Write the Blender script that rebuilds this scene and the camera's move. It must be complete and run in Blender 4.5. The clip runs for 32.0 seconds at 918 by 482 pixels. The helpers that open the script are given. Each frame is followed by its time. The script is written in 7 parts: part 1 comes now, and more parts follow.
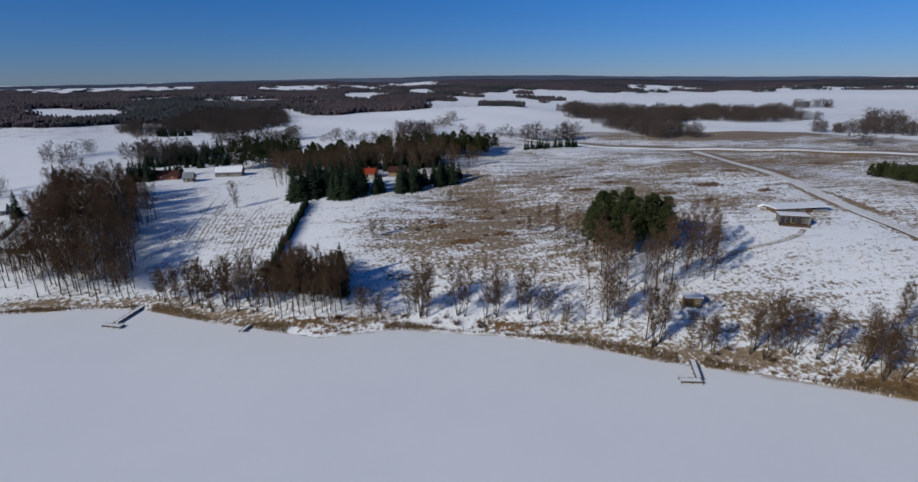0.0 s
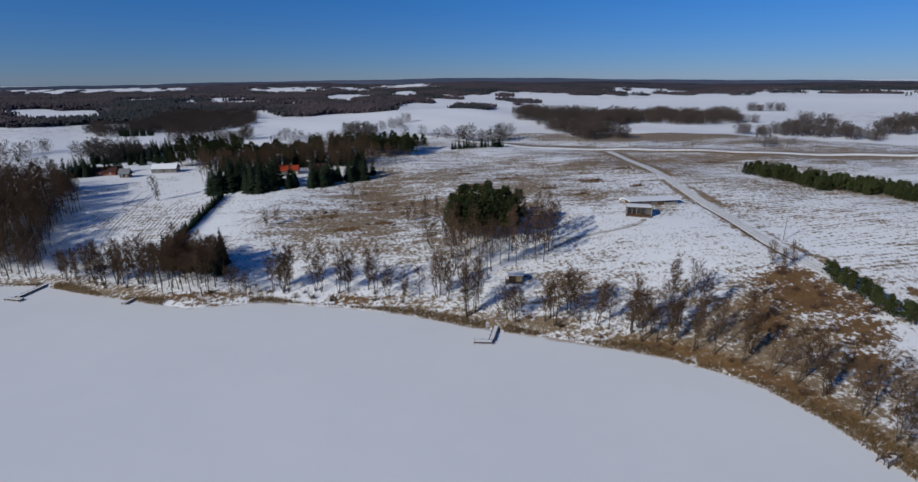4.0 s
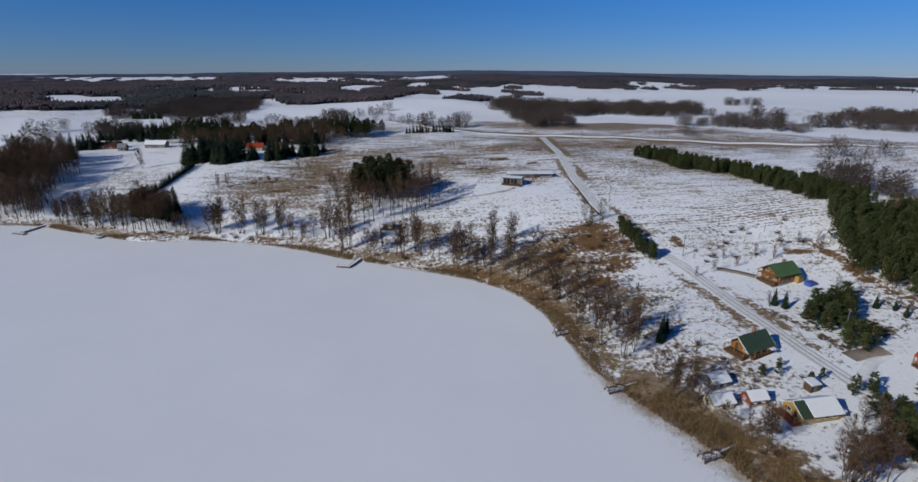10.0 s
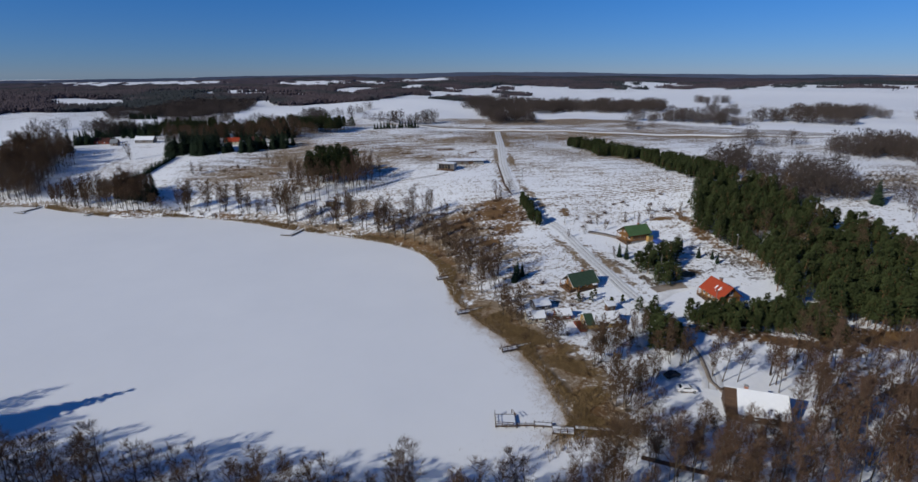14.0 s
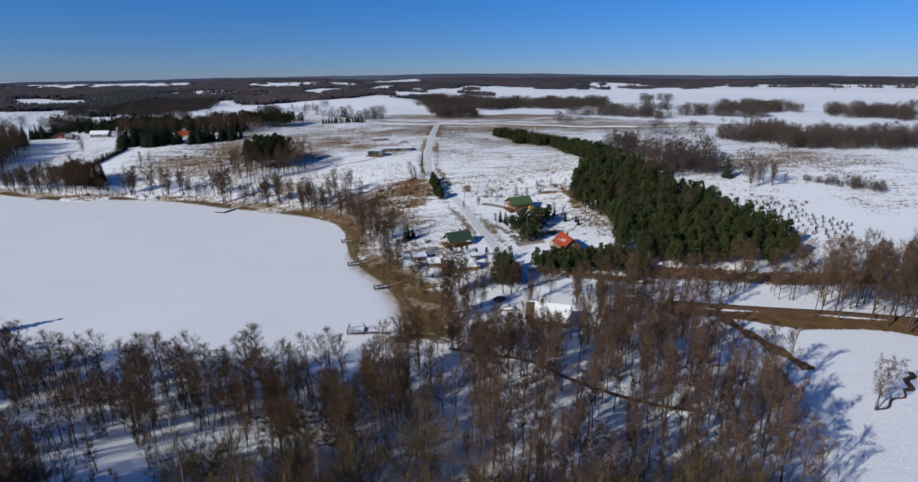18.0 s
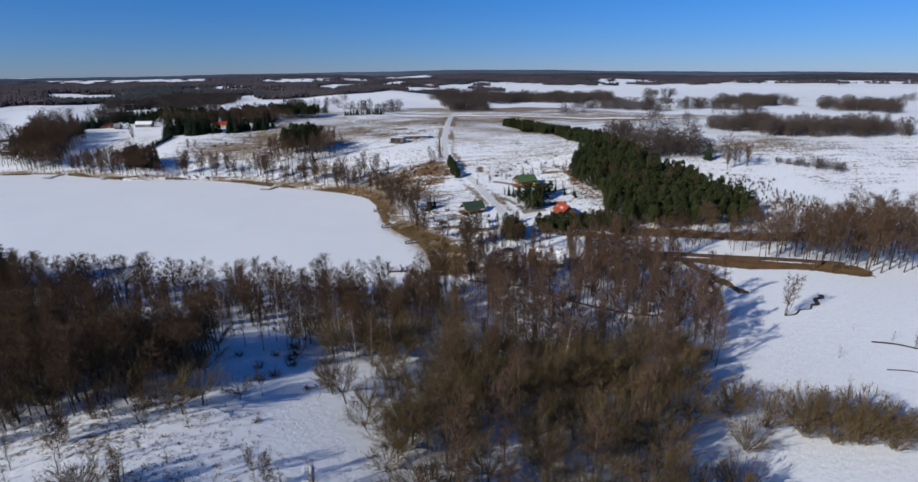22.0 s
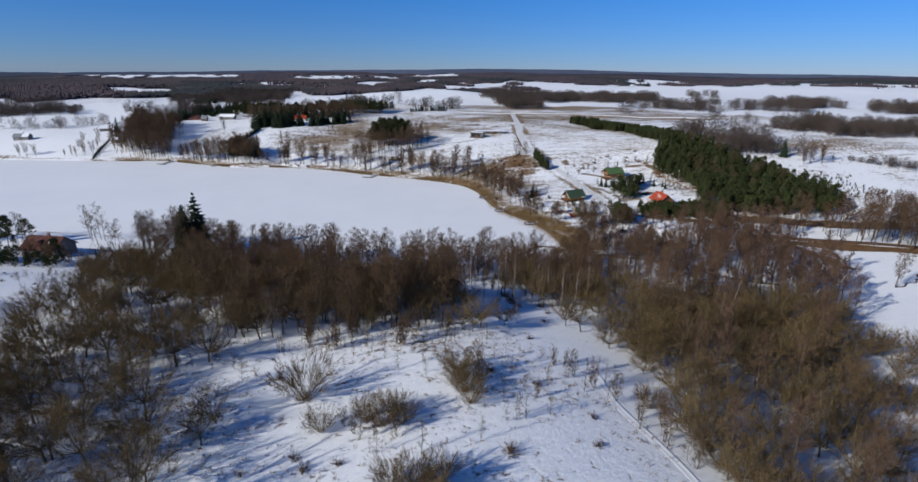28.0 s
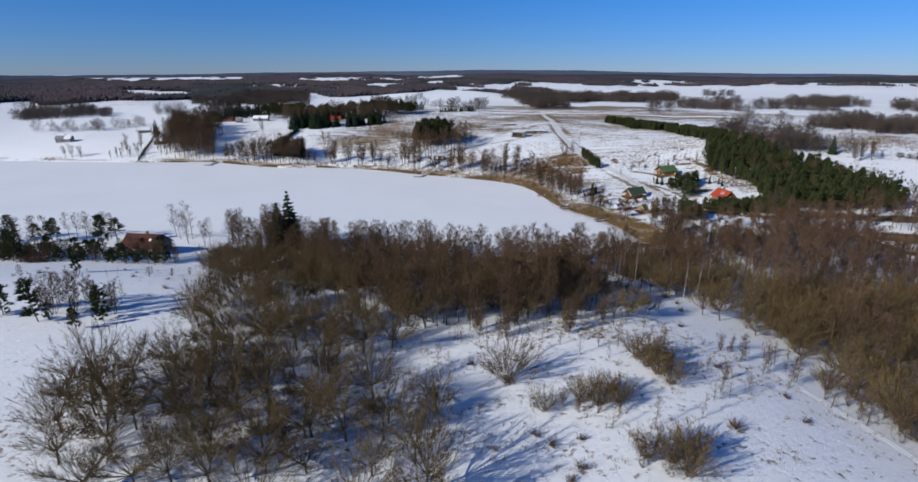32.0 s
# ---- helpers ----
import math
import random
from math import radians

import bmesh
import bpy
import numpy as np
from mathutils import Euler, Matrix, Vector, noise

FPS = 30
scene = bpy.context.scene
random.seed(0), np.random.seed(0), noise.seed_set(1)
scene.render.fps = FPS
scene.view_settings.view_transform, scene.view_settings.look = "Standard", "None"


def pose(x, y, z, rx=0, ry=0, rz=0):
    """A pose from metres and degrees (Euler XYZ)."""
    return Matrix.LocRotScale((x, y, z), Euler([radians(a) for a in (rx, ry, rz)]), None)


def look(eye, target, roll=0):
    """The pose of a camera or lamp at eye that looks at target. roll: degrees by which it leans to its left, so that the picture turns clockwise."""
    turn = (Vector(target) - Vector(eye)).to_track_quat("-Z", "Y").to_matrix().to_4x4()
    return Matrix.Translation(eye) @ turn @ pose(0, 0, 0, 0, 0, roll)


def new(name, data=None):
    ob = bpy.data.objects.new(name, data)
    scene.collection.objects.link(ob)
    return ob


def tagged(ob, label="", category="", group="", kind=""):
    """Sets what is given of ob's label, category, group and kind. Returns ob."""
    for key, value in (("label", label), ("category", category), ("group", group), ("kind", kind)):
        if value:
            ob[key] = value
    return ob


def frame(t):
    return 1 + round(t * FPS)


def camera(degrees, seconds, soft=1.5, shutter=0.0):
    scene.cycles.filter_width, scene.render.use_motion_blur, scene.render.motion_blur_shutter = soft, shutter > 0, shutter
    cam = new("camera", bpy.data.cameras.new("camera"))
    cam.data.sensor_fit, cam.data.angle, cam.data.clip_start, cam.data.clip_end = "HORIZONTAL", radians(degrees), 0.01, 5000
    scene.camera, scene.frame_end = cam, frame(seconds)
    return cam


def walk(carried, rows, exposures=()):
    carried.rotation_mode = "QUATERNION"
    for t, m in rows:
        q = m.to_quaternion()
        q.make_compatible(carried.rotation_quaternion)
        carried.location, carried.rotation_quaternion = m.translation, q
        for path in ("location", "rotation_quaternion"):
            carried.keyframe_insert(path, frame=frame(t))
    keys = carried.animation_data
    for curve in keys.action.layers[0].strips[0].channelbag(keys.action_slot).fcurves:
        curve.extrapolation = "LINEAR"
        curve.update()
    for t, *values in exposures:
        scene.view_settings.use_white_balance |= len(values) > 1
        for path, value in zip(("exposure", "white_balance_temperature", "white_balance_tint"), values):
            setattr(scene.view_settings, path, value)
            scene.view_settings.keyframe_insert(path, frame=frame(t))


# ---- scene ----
import functools
cam = camera(83.0, 32.0)
PATH = [
    (0, (-8.102, 8.796, 69.853), (-7.989, 10.699, 69.248), -0.6),
    (0.5, (-2.645, 6.131, 70.196), (-2.53, 8.033, 69.589), -0.6),
    (1, (3.673, 3.444, 70.306), (3.789, 5.346, 69.701), -0.6),
    (1.5, (9.153, 0.605, 70.607), (9.273, 2.507, 70.001), -0.7),
    (2, (16.149, -2.59, 70.273), (16.263, -0.685, 69.673), -0.7),
    (2.5, (21.731, -5.507, 70.265), (21.849, -3.602, 69.667), -0.7),
    (3, (27.655, -8.98, 70.38), (27.775, -7.075, 69.783), -0.6),
    (3.5, (33.064, -13.023, 70.931), (33.186, -11.118, 70.332), -0.5),
    (5.5, (54.587, -29.361, 70.318), (54.655, -27.453, 69.723), -0.1),
    (6, (59.752, -33.688, 70.552), (59.805, -31.781, 69.952), -0.1),
    (6.5, (64.448, -37.871, 69.551), (64.493, -35.961, 68.959), -0.0),
    (7, (69.336, -42.199, 69.789), (69.375, -40.291, 69.191), -0.1),
    (7.5, (74.409, -47.386, 69.928), (74.437, -45.478, 69.328), 0.1),
    (8, (79.271, -51.536, 69.508), (79.295, -49.629, 68.907), 0.1),
    (8.5, (82.376, -56.467, 70.66), (82.401, -54.563, 70.048), 0.2),
    (9, (86.747, -61.69, 70.714), (86.77, -59.787, 70.099), 0.2),
    (9.5, (90.702, -66.808, 71.381), (90.721, -64.908, 70.757), 0.2),
    (10, (95.132, -72.025, 71.229), (95.147, -70.125, 70.605), 0.2),
    (10.5, (99.227, -76.813, 71.325), (99.24, -74.914, 70.698), 0.1),
    (11, (104.301, -81.962, 70.582), (104.305, -80.061, 69.961), 0.1),
    (11.5, (108.387, -86.786, 71.035), (108.39, -84.886, 70.41), 0.0),
    (12, (112.974, -92.246, 70.634), (112.974, -90.345, 70.012), -0.0),
    (12.5, (117.515, -97.087, 70.682), (117.512, -95.187, 70.06), -0.1),
    (13, (122.788, -102.029, 69.902), (122.781, -100.127, 69.286), -0.0),
    (13.5, (127.454, -106.598, 70.039), (127.445, -104.696, 69.42), -0.2),
    (14, (132.337, -111.582, 69.843), (132.325, -109.679, 69.226), -0.3),
    (14.5, (136.51, -116.379, 69.607), (136.503, -114.476, 68.99), -0.1),
    (16.5, (157.541, -131.056, 66.739), (157.534, -129.153, 66.125), -0.2),
    (17, (160.205, -136.161, 66.594), (160.217, -134.258, 65.981), -0.2),
    (17.5, (162.78, -141.382, 66.192), (162.817, -139.478, 65.581), -0.3),
    (18, (164.733, -146.159, 65.725), (164.798, -144.256, 65.115), -0.4),
    (18.5, (166.025, -151.471, 65.205), (166.111, -149.568, 64.597), -0.6),
    (19, (166.123, -156.676, 64.886), (166.219, -154.774, 64.277), -0.4),
    (19.5, (166.613, -162.144, 65.238), (166.717, -160.244, 64.623), -0.6),
    (20, (166.325, -166.988, 65.098), (166.435, -165.088, 64.483), -0.6),
    (20.5, (165.441, -172.323, 64.8), (165.553, -170.422, 64.186), -0.5),
    (21, (164.361, -176.813, 64.404), (164.473, -174.912, 63.792), -0.5),
    (21.5, (162.756, -181.629, 64.812), (162.834, -179.729, 64.193), -0.6),
    (22, (160.563, -185.873, 64.812), (160.594, -183.972, 64.19), -0.4),
    (22.5, (155.983, -190.728, 65.417), (155.997, -188.83, 64.79), 0.0),
    (23, (152.658, -193.319, 64.987), (152.681, -191.42, 64.36), 0.2),
    (23.5, (150.122, -196.174, 65.009), (150.146, -194.276, 64.381), 0.1),
    (24, (147.226, -198.566, 65.908), (147.247, -196.669, 65.275), 0.1),
    (24.5, (143.519, -201.0, 66.025), (143.536, -199.103, 65.393), 0.1),
    (25, (139.887, -203.267, 66.168), (139.898, -201.371, 65.534), 0.2),
    (25.5, (136.082, -205.213, 65.623), (136.093, -203.315, 64.994), 0.3),
    (27.5, (120.27, -211.209, 65.447), (120.266, -209.31, 64.821), 0.4),
    (28, (116.757, -212.287, 65.328), (116.727, -210.388, 64.702), 0.3),
    (28.5, (112.432, -213.35, 65.144), (112.394, -211.45, 64.52), 0.4),
    (29, (108.637, -214.499, 65.146), (108.592, -212.599, 64.523), 0.3),
    (29.5, (104.597, -215.405, 64.967), (104.554, -213.505, 64.343), 0.4),
    (30, (100.558, -215.989, 64.872), (100.523, -214.089, 64.248), 0.2),
    (30.5, (96.037, -216.528, 64.771), (96.014, -214.628, 64.148), 0.3),
    (31, (91.658, -216.735, 64.649), (91.64, -214.835, 64.027), 0.3),
    (31.5, (88.168, -216.695, 64.386), (88.147, -214.793, 63.767), 0.1),
    (32, (83.882, -217.332, 64.743), (83.856, -215.431, 64.121), 0.0),
]
walk(cam, [(t, look(eye, target, roll)) for t, eye, target, roll in PATH], [(0, -0.45), (12, -0.42), (17, -0.13), (20, -0.07), (23, 0.0), (32, 0.05)])

# ---- light ----
SUN_FROM = Vector((-0.84, -0.54, 0.51)).normalized()
sun_data = bpy.data.lights.new("sun", "SUN")
sun_data.energy, sun_data.angle, sun_data.color = 4.25, radians(0.5), (0.99, 0.968, 0.895)
sun = new("sun", sun_data)
sun.matrix_world = look((0, 0, 300), Vector((0, 0, 300)) - SUN_FROM)
world = bpy.data.worlds.new("sky")
scene.world = world
world.use_nodes = True
sky_node = world.node_tree.nodes.new("ShaderNodeTexSky")
sky_node.sky_type, sky_node.sun_disc = "NISHITA", False
sky_node.sun_elevation = math.asin(SUN_FROM.z)
sky_node.sun_rotation = math.atan2(SUN_FROM.x, SUN_FROM.y)
sky_node.altitude, sky_node.air_density, sky_node.dust_density, sky_node.ozone_density = 150, 0.7, 0.0, 4.0
back = world.node_tree.nodes["Background"]
back.inputs["Strength"].default_value = 0.056
cool = world.node_tree.nodes.new("ShaderNodeMix")
cool.data_type, cool.blend_type = "RGBA", "MULTIPLY"
cool.inputs["Factor"].default_value = 1.0
# haze greys the blue close to the horizon
way = world.node_tree.nodes.new("ShaderNodeTexCoord")
apart = world.node_tree.nodes.new("ShaderNodeSeparateXYZ")
hazy = world.node_tree.nodes.new("ShaderNodeValToRGB")
hazy.color_ramp.elements[0].position, hazy.color_ramp.elements[0].color = 0.0, (0.64, 0.80, 1.25, 1)
hazy.color_ramp.elements[1].position, hazy.color_ramp.elements[1].color = 0.13, (0.415, 1.06, 1.79, 1)
deep = hazy.color_ramp.elements.new(0.45)
deep.color = (0.375, 1.12, 1.87, 1)
world.node_tree.links.new(way.outputs["Generated"], apart.inputs["Vector"])
world.node_tree.links.new(apart.outputs["Z"], hazy.inputs["Fac"])
world.node_tree.links.new(sky_node.outputs["Color"], cool.inputs["A"])
world.node_tree.links.new(hazy.outputs["Color"], cool.inputs["B"])
world.node_tree.links.new(cool.outputs["Result"], back.inputs["Color"])

# ---- materials ----
def material(name, roughness=0.8, metallic=0.0):
    m = bpy.data.materials.new(name)
    m.use_nodes = True
    tree = m.node_tree
    shader = tree.nodes["Principled BSDF"]
    shader.inputs["Roughness"].default_value = roughness
    shader.inputs["Metallic"].default_value = metallic
    shader.inputs["Specular IOR Level"].default_value = 0.25
    return m, tree, shader


def node(tree, kind, **settings):
    n = tree.nodes.new(kind)
    for key, value in settings.items():
        if key in n.inputs:
            n.inputs[key].default_value = value
    return n


def noise_at(tree, scale, detail=4.0, rough=0.6, stretch=(1, 1, 1), coords="Object"):
    where = tree.nodes.new("ShaderNodeTexCoord")
    move = tree.nodes.new("ShaderNodeMapping")
    move.inputs["Scale"].default_value = stretch
    tree.links.new(where.outputs[coords], move.inputs["Vector"])
    n = node(tree, "ShaderNodeTexNoise", Scale=scale, Detail=detail, Roughness=rough)
    tree.links.new(move.outputs["Vector"], n.inputs["Vector"])
    return n.outputs["Fac"]


def ramp(tree, fac, stops):
    r = tree.nodes.new("ShaderNodeValToRGB")
    while len(r.color_ramp.elements) < len(stops):
        r.color_ramp.elements.new(0.5)
    for e, (at, colour) in zip(r.color_ramp.elements, stops):
        e.position, e.color = at, (*colour, 1)
    tree.links.new(fac, r.inputs["Fac"])
    return r.outputs["Color"]


def mix(tree, fac, a, b):
    m = tree.nodes.new("ShaderNodeMix")
    m.data_type = "RGBA"
    for socket, value in ((m.inputs["Factor"], fac), (m.inputs["A"], a), (m.inputs["B"], b)):
        if hasattr(value, "is_linked"):
            tree.links.new(value, socket)
        else:
            socket.default_value = value if isinstance(value, float) else (*value, 1)
    return m.outputs["Result"]


def calc(tree, kind, a, b=0.0, clamp=False):
    m = tree.nodes.new("ShaderNodeMath")
    m.operation, m.use_clamp = kind, clamp
    for socket, value in zip(m.inputs, (a, b)):
        if hasattr(value, "is_linked"):
            tree.links.new(value, socket)
        else:
            socket.default_value = value
    return m.outputs["Value"]


def relief(tree, shader, height, strength=0.4, distance=0.1):
    b = node(tree, "ShaderNodeBump", Strength=strength, Distance=distance)
    tree.links.new(height, b.inputs["Height"])
    tree.links.new(b.outputs["Normal"], shader.inputs["Normal"])


def plain(name, low, high, scale=3.0, roughness=0.8, bump=0.3, metallic=0.0, spread=0.12, stretch=(1, 1, 1)):
    """A surface that wavers between two tones at two scales, and from one object to the next."""
    m, tree, shader = material(name, roughness, metallic)
    fine, coarse = noise_at(tree, scale, stretch=stretch), noise_at(tree, scale * 0.17, 3.0, stretch=stretch)
    fac = calc(tree, "ADD", calc(tree, "MULTIPLY", fine, 0.6), calc(tree, "MULTIPLY", coarse, 0.5))
    colour = ramp(tree, fac, ((0.3, low), (0.75, high)))
    info = tree.nodes.new("ShaderNodeObjectInfo")
    shift = node(tree, "ShaderNodeHueSaturation")
    value = calc(tree, "ADD", calc(tree, "MULTIPLY", info.outputs["Random"], 2 * spread), 1 - spread)
    tree.links.new(value, shift.inputs["Value"])
    tree.links.new(colour, shift.inputs["Color"])
    tree.links.new(shift.outputs["Color"], shader.inputs["Base Color"])
    if bump:
        relief(tree, shader, fine, bump, 0.03)
    return m


def wood_of_trees(name, low, high, spread=0.3):
    """Bark and twigs: toned by height on a noise and by object and piece."""
    m, tree, shader = material(name, 0.9)
    shader.inputs["Specular IOR Level"].default_value = 0.1
    colour = ramp(tree, noise_at(tree, 1.3), ((0.3, low), (0.7, high)))
    info = tree.nodes.new("ShaderNodeObjectInfo")
    geo = tree.nodes.new("ShaderNodeNewGeometry")
    pick = calc(tree, "ADD", calc(tree, "MULTIPLY", info.outputs["Random"], 0.6), calc(tree, "MULTIPLY", geo.outputs["Random Per Island"], 0.4))
    shift = node(tree, "ShaderNodeHueSaturation")
    tree.links.new(calc(tree, "ADD", calc(tree, "MULTIPLY", pick, 2 * spread), 1 - spread), shift.inputs["Value"])
    tree.links.new(colour, shift.inputs["Color"])
    tree.links.new(shift.outputs["Color"], shader.inputs["Base Color"])
    return m


def ground_material():
    """Snow that lets the dry grass through where the cover is thin."""
    m, tree, shader = material("snowy_ground", 0.75)
    cover = tree.nodes.new("ShaderNodeVertexColor")
    cover.layer_name = "cover"
    parts = tree.nodes.new("ShaderNodeSeparateColor")
    tree.links.new(cover.outputs["Color"], parts.inputs["Color"])
    grass_amount, litter_amount, soil_amount = (parts.outputs[k] for k in ("Red", "Green", "Blue"))
    fine = noise_at(tree, 0.8, 7.0, 0.72)
    broad = noise_at(tree, 0.045, 5.0, 0.6)
    drift = noise_at(tree, 0.16, 5.0, 0.6, (0.35, 1.6, 1))
    snow = ramp(tree, noise_at(tree, 0.9, 6.0), ((0.2, (0.80, 0.81, 0.83)), (0.8, (0.90, 0.905, 0.91))))
    grass = ramp(tree, noise_at(tree, 0.8, 6.0, 0.7), ((0.25, (0.12, 0.082, 0.05)), (0.5, (0.25, 0.185, 0.12)), (0.8, (0.39, 0.31, 0.22))))
    litter = ramp(tree, noise_at(tree, 0.35, 6.0, 0.7), ((0.3, (0.045, 0.032, 0.022)), (0.7, (0.16, 0.11, 0.065))))
    soil = ramp(tree, noise_at(tree, 0.25, 5.0), ((0.3, (0.11, 0.058, 0.024)), (0.7, (0.20, 0.115, 0.048))))
    speck = calc(tree, "ADD", calc(tree, "MULTIPLY", fine, 0.6), calc(tree, "ADD", calc(tree, "MULTIPLY", broad, 0.2), calc(tree, "MULTIPLY", drift, 0.28)))
    def shown(amount, soft=16.0):
        """Where the noise falls under the amount, the cover is gone."""
        level = calc(tree, "ADD", calc(tree, "MULTIPLY", amount, 0.62), 0.25)
        return calc(tree, "MULTIPLY", calc(tree, "SUBTRACT", level, speck), soft, True)
    rows = tree.nodes.new("ShaderNodeTexWave")
    rows.inputs["Scale"].default_value, rows.inputs["Distortion"].default_value, rows.inputs["Detail"].default_value = 0.17, 0.8, 2.0
    place = tree.nodes.new("ShaderNodeTexCoord")
    turned = tree.nodes.new("ShaderNodeMapping")
    turned.inputs["Rotation"].default_value = (0, 0, radians(-4))
    tree.links.new(place.outputs["Object"], turned.inputs["Vector"])
    tree.links.new(turned.outputs["Vector"], rows.inputs["Vector"])
    field = tree.nodes.new("ShaderNodeVertexColor")
    field.layer_name = "field"
    shares = tree.nodes.new("ShaderNodeSeparateColor")
    tree.links.new(field.outputs["Color"], shares.inputs["Color"])
    furrow = calc(tree, "MULTIPLY", calc(tree, "SUBTRACT", rows.outputs["Fac"], 0.5), calc(tree, "MULTIPLY", shares.outputs["Red"], 0.05))
    lines = tree.nodes.new("ShaderNodeTexWave")
    lines.bands_direction = "Y"
    lines.inputs["Scale"].default_value, lines.inputs["Distortion"].default_value, lines.inputs["Detail"].default_value = 0.15, 2.5, 3.0
    tree.links.new(turned.outputs["Vector"], lines.inputs["Vector"])
    furrow = calc(tree, "ADD", furrow, calc(tree, "MULTIPLY", calc(tree, "SUBTRACT", lines.outputs["Fac"], 0.5), calc(tree, "MULTIPLY", shares.outputs["Green"], 0.065)))
    speck = calc(tree, "SUBTRACT", speck, furrow)
    colour = mix(tree, shown(grass_amount), snow, grass)
    colour = mix(tree, shown(litter_amount), colour, litter)
    colour = mix(tree, shown(soil_amount, 18.0), colour, soil)
    tree.links.new(colour, shader.inputs["Base Color"])
    relief(tree, shader, calc(tree, "ADD", fine, calc(tree, "MULTIPLY", drift, 0.4)), 0.45, 0.35)
    return m


def ice_material():
    m, tree, shader = material("snow_on_ice", 0.6)
    broad = noise_at(tree, 0.02, 6.0, 0.62)
    colour = ramp(tree, broad, ((0.3, (0.80, 0.81, 0.825)), (0.7, (0.86, 0.865, 0.87))))
    cover = tree.nodes.new("ShaderNodeVertexColor")
    cover.layer_name = "cover"
    apart = tree.nodes.new("ShaderNodeSeparateColor")
    tree.links.new(cover.outputs["Color"], apart.inputs["Color"])
    patchy = calc(tree, "ADD", calc(tree, "MULTIPLY", noise_at(tree, 0.22, 5.0, 0.65), 0.7), calc(tree, "MULTIPLY", noise_at(tree, 1.6, 4.0, 0.6), 0.3))
    shown = calc(tree, "MULTIPLY", calc(tree, "SUBTRACT", calc(tree, "ADD", apart.outputs["Red"], 0.08), patchy), 4.0, True)
    colour = mix(tree, calc(tree, "MULTIPLY", shown, 0.8), colour, (0.36, 0.26, 0.165))
    tree.links.new(colour, shader.inputs["Base Color"])
    relief(tree, shader, noise_at(tree, 0.25, 5.0, 0.6, (0.3, 1, 1)), 0.25, 0.15)
    return m


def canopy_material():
    """Bare woods from afar, with stands of darker conifers. Both carry a painted haze tint."""
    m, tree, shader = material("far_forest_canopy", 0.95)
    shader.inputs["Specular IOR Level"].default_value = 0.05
    # violet-blue of the distant air is put into these base colours
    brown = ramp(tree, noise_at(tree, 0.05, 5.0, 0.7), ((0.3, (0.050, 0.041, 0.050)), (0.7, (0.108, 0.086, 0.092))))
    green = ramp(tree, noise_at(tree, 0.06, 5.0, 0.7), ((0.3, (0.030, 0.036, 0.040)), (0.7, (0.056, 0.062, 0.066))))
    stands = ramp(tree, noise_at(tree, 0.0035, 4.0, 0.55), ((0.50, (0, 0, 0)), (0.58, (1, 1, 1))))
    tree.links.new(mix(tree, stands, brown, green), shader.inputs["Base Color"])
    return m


M_GROUND, M_ICE = ground_material(), ice_material()
M_BARK = wood_of_trees("grey_brown_bark", (0.050, 0.038, 0.028), (0.125, 0.096, 0.070))
M_STEM = wood_of_trees("pale_grey_stems", (0.062, 0.050, 0.036), (0.145, 0.120, 0.086))
M_TWIG = wood_of_trees("brown_twigs", (0.068, 0.042, 0.026), (0.148, 0.093, 0.056))
M_TWIG_RED = wood_of_trees("reddish_twigs", (0.076, 0.046, 0.031), (0.158, 0.098, 0.066))
M_TWIG_OLIVE = wood_of_trees("olive_willow_twigs", (0.085, 0.058, 0.028), (0.180, 0.126, 0.062))
M_BIRCH = wood_of_trees("white_birch_bark", (0.22, 0.20, 0.175), (0.46, 0.43, 0.40), 0.15)
M_SPRUCE = wood_of_trees("dark_spruce_needles", (0.018, 0.030, 0.018), (0.044, 0.066, 0.036))
M_PINE = wood_of_trees("green_pine_needles", (0.027, 0.036, 0.014), (0.066, 0.080, 0.030))
M_PINE_BARK = wood_of_trees("orange_pine_bark", (0.10, 0.055, 0.03), (0.22, 0.12, 0.065))
M_REED = plain("dry_reeds", (0.13, 0.082, 0.036), (0.30, 0.205, 0.10), 1.5, 0.9)
M_FAR = wood_of_trees("far_bare_woods", (0.058, 0.045, 0.040), (0.120, 0.094, 0.080), 0.3)
M_HAZED_CANOPY = canopy_material()
# this blue base colour stands in for the air before the far hills
M_HAZED_HILLS = plain("blue_wooded_hills", (0.048, 0.062, 0.100), (0.068, 0.084, 0.130), 0.02, 0.95, 0.0)
M_ROAD = plain("packed_snow_road", (0.58, 0.57, 0.55), (0.80, 0.80, 0.80), 0.9, 0.7, 0.3)
M_DIRT_AND_SHADE = plain("frozen_dirt", (0.17, 0.13, 0.10), (0.33, 0.28, 0.23), 0.8, 0.9, 0.4)
M_SNOW = plain("clean_snow", (0.78, 0.79, 0.81), (0.86, 0.87, 0.88), 1.2, 0.7, 0.3, spread=0.02)
M_LOG = plain("golden_log_wall", (0.17, 0.078, 0.026), (0.33, 0.165, 0.055), 4.0, 0.6, 0.4, stretch=(0.3, 0.3, 3.5))
M_YELLOW = plain("ochre_boards", (0.30, 0.18, 0.055), (0.45, 0.29, 0.10), 4.0, 0.6, 0.3, stretch=(3, 3, 0.4))
M_CREAM = plain("cream_boards", (0.52, 0.46, 0.32), (0.66, 0.60, 0.45), 4.0, 0.6, 0.3, stretch=(3, 3, 0.4))
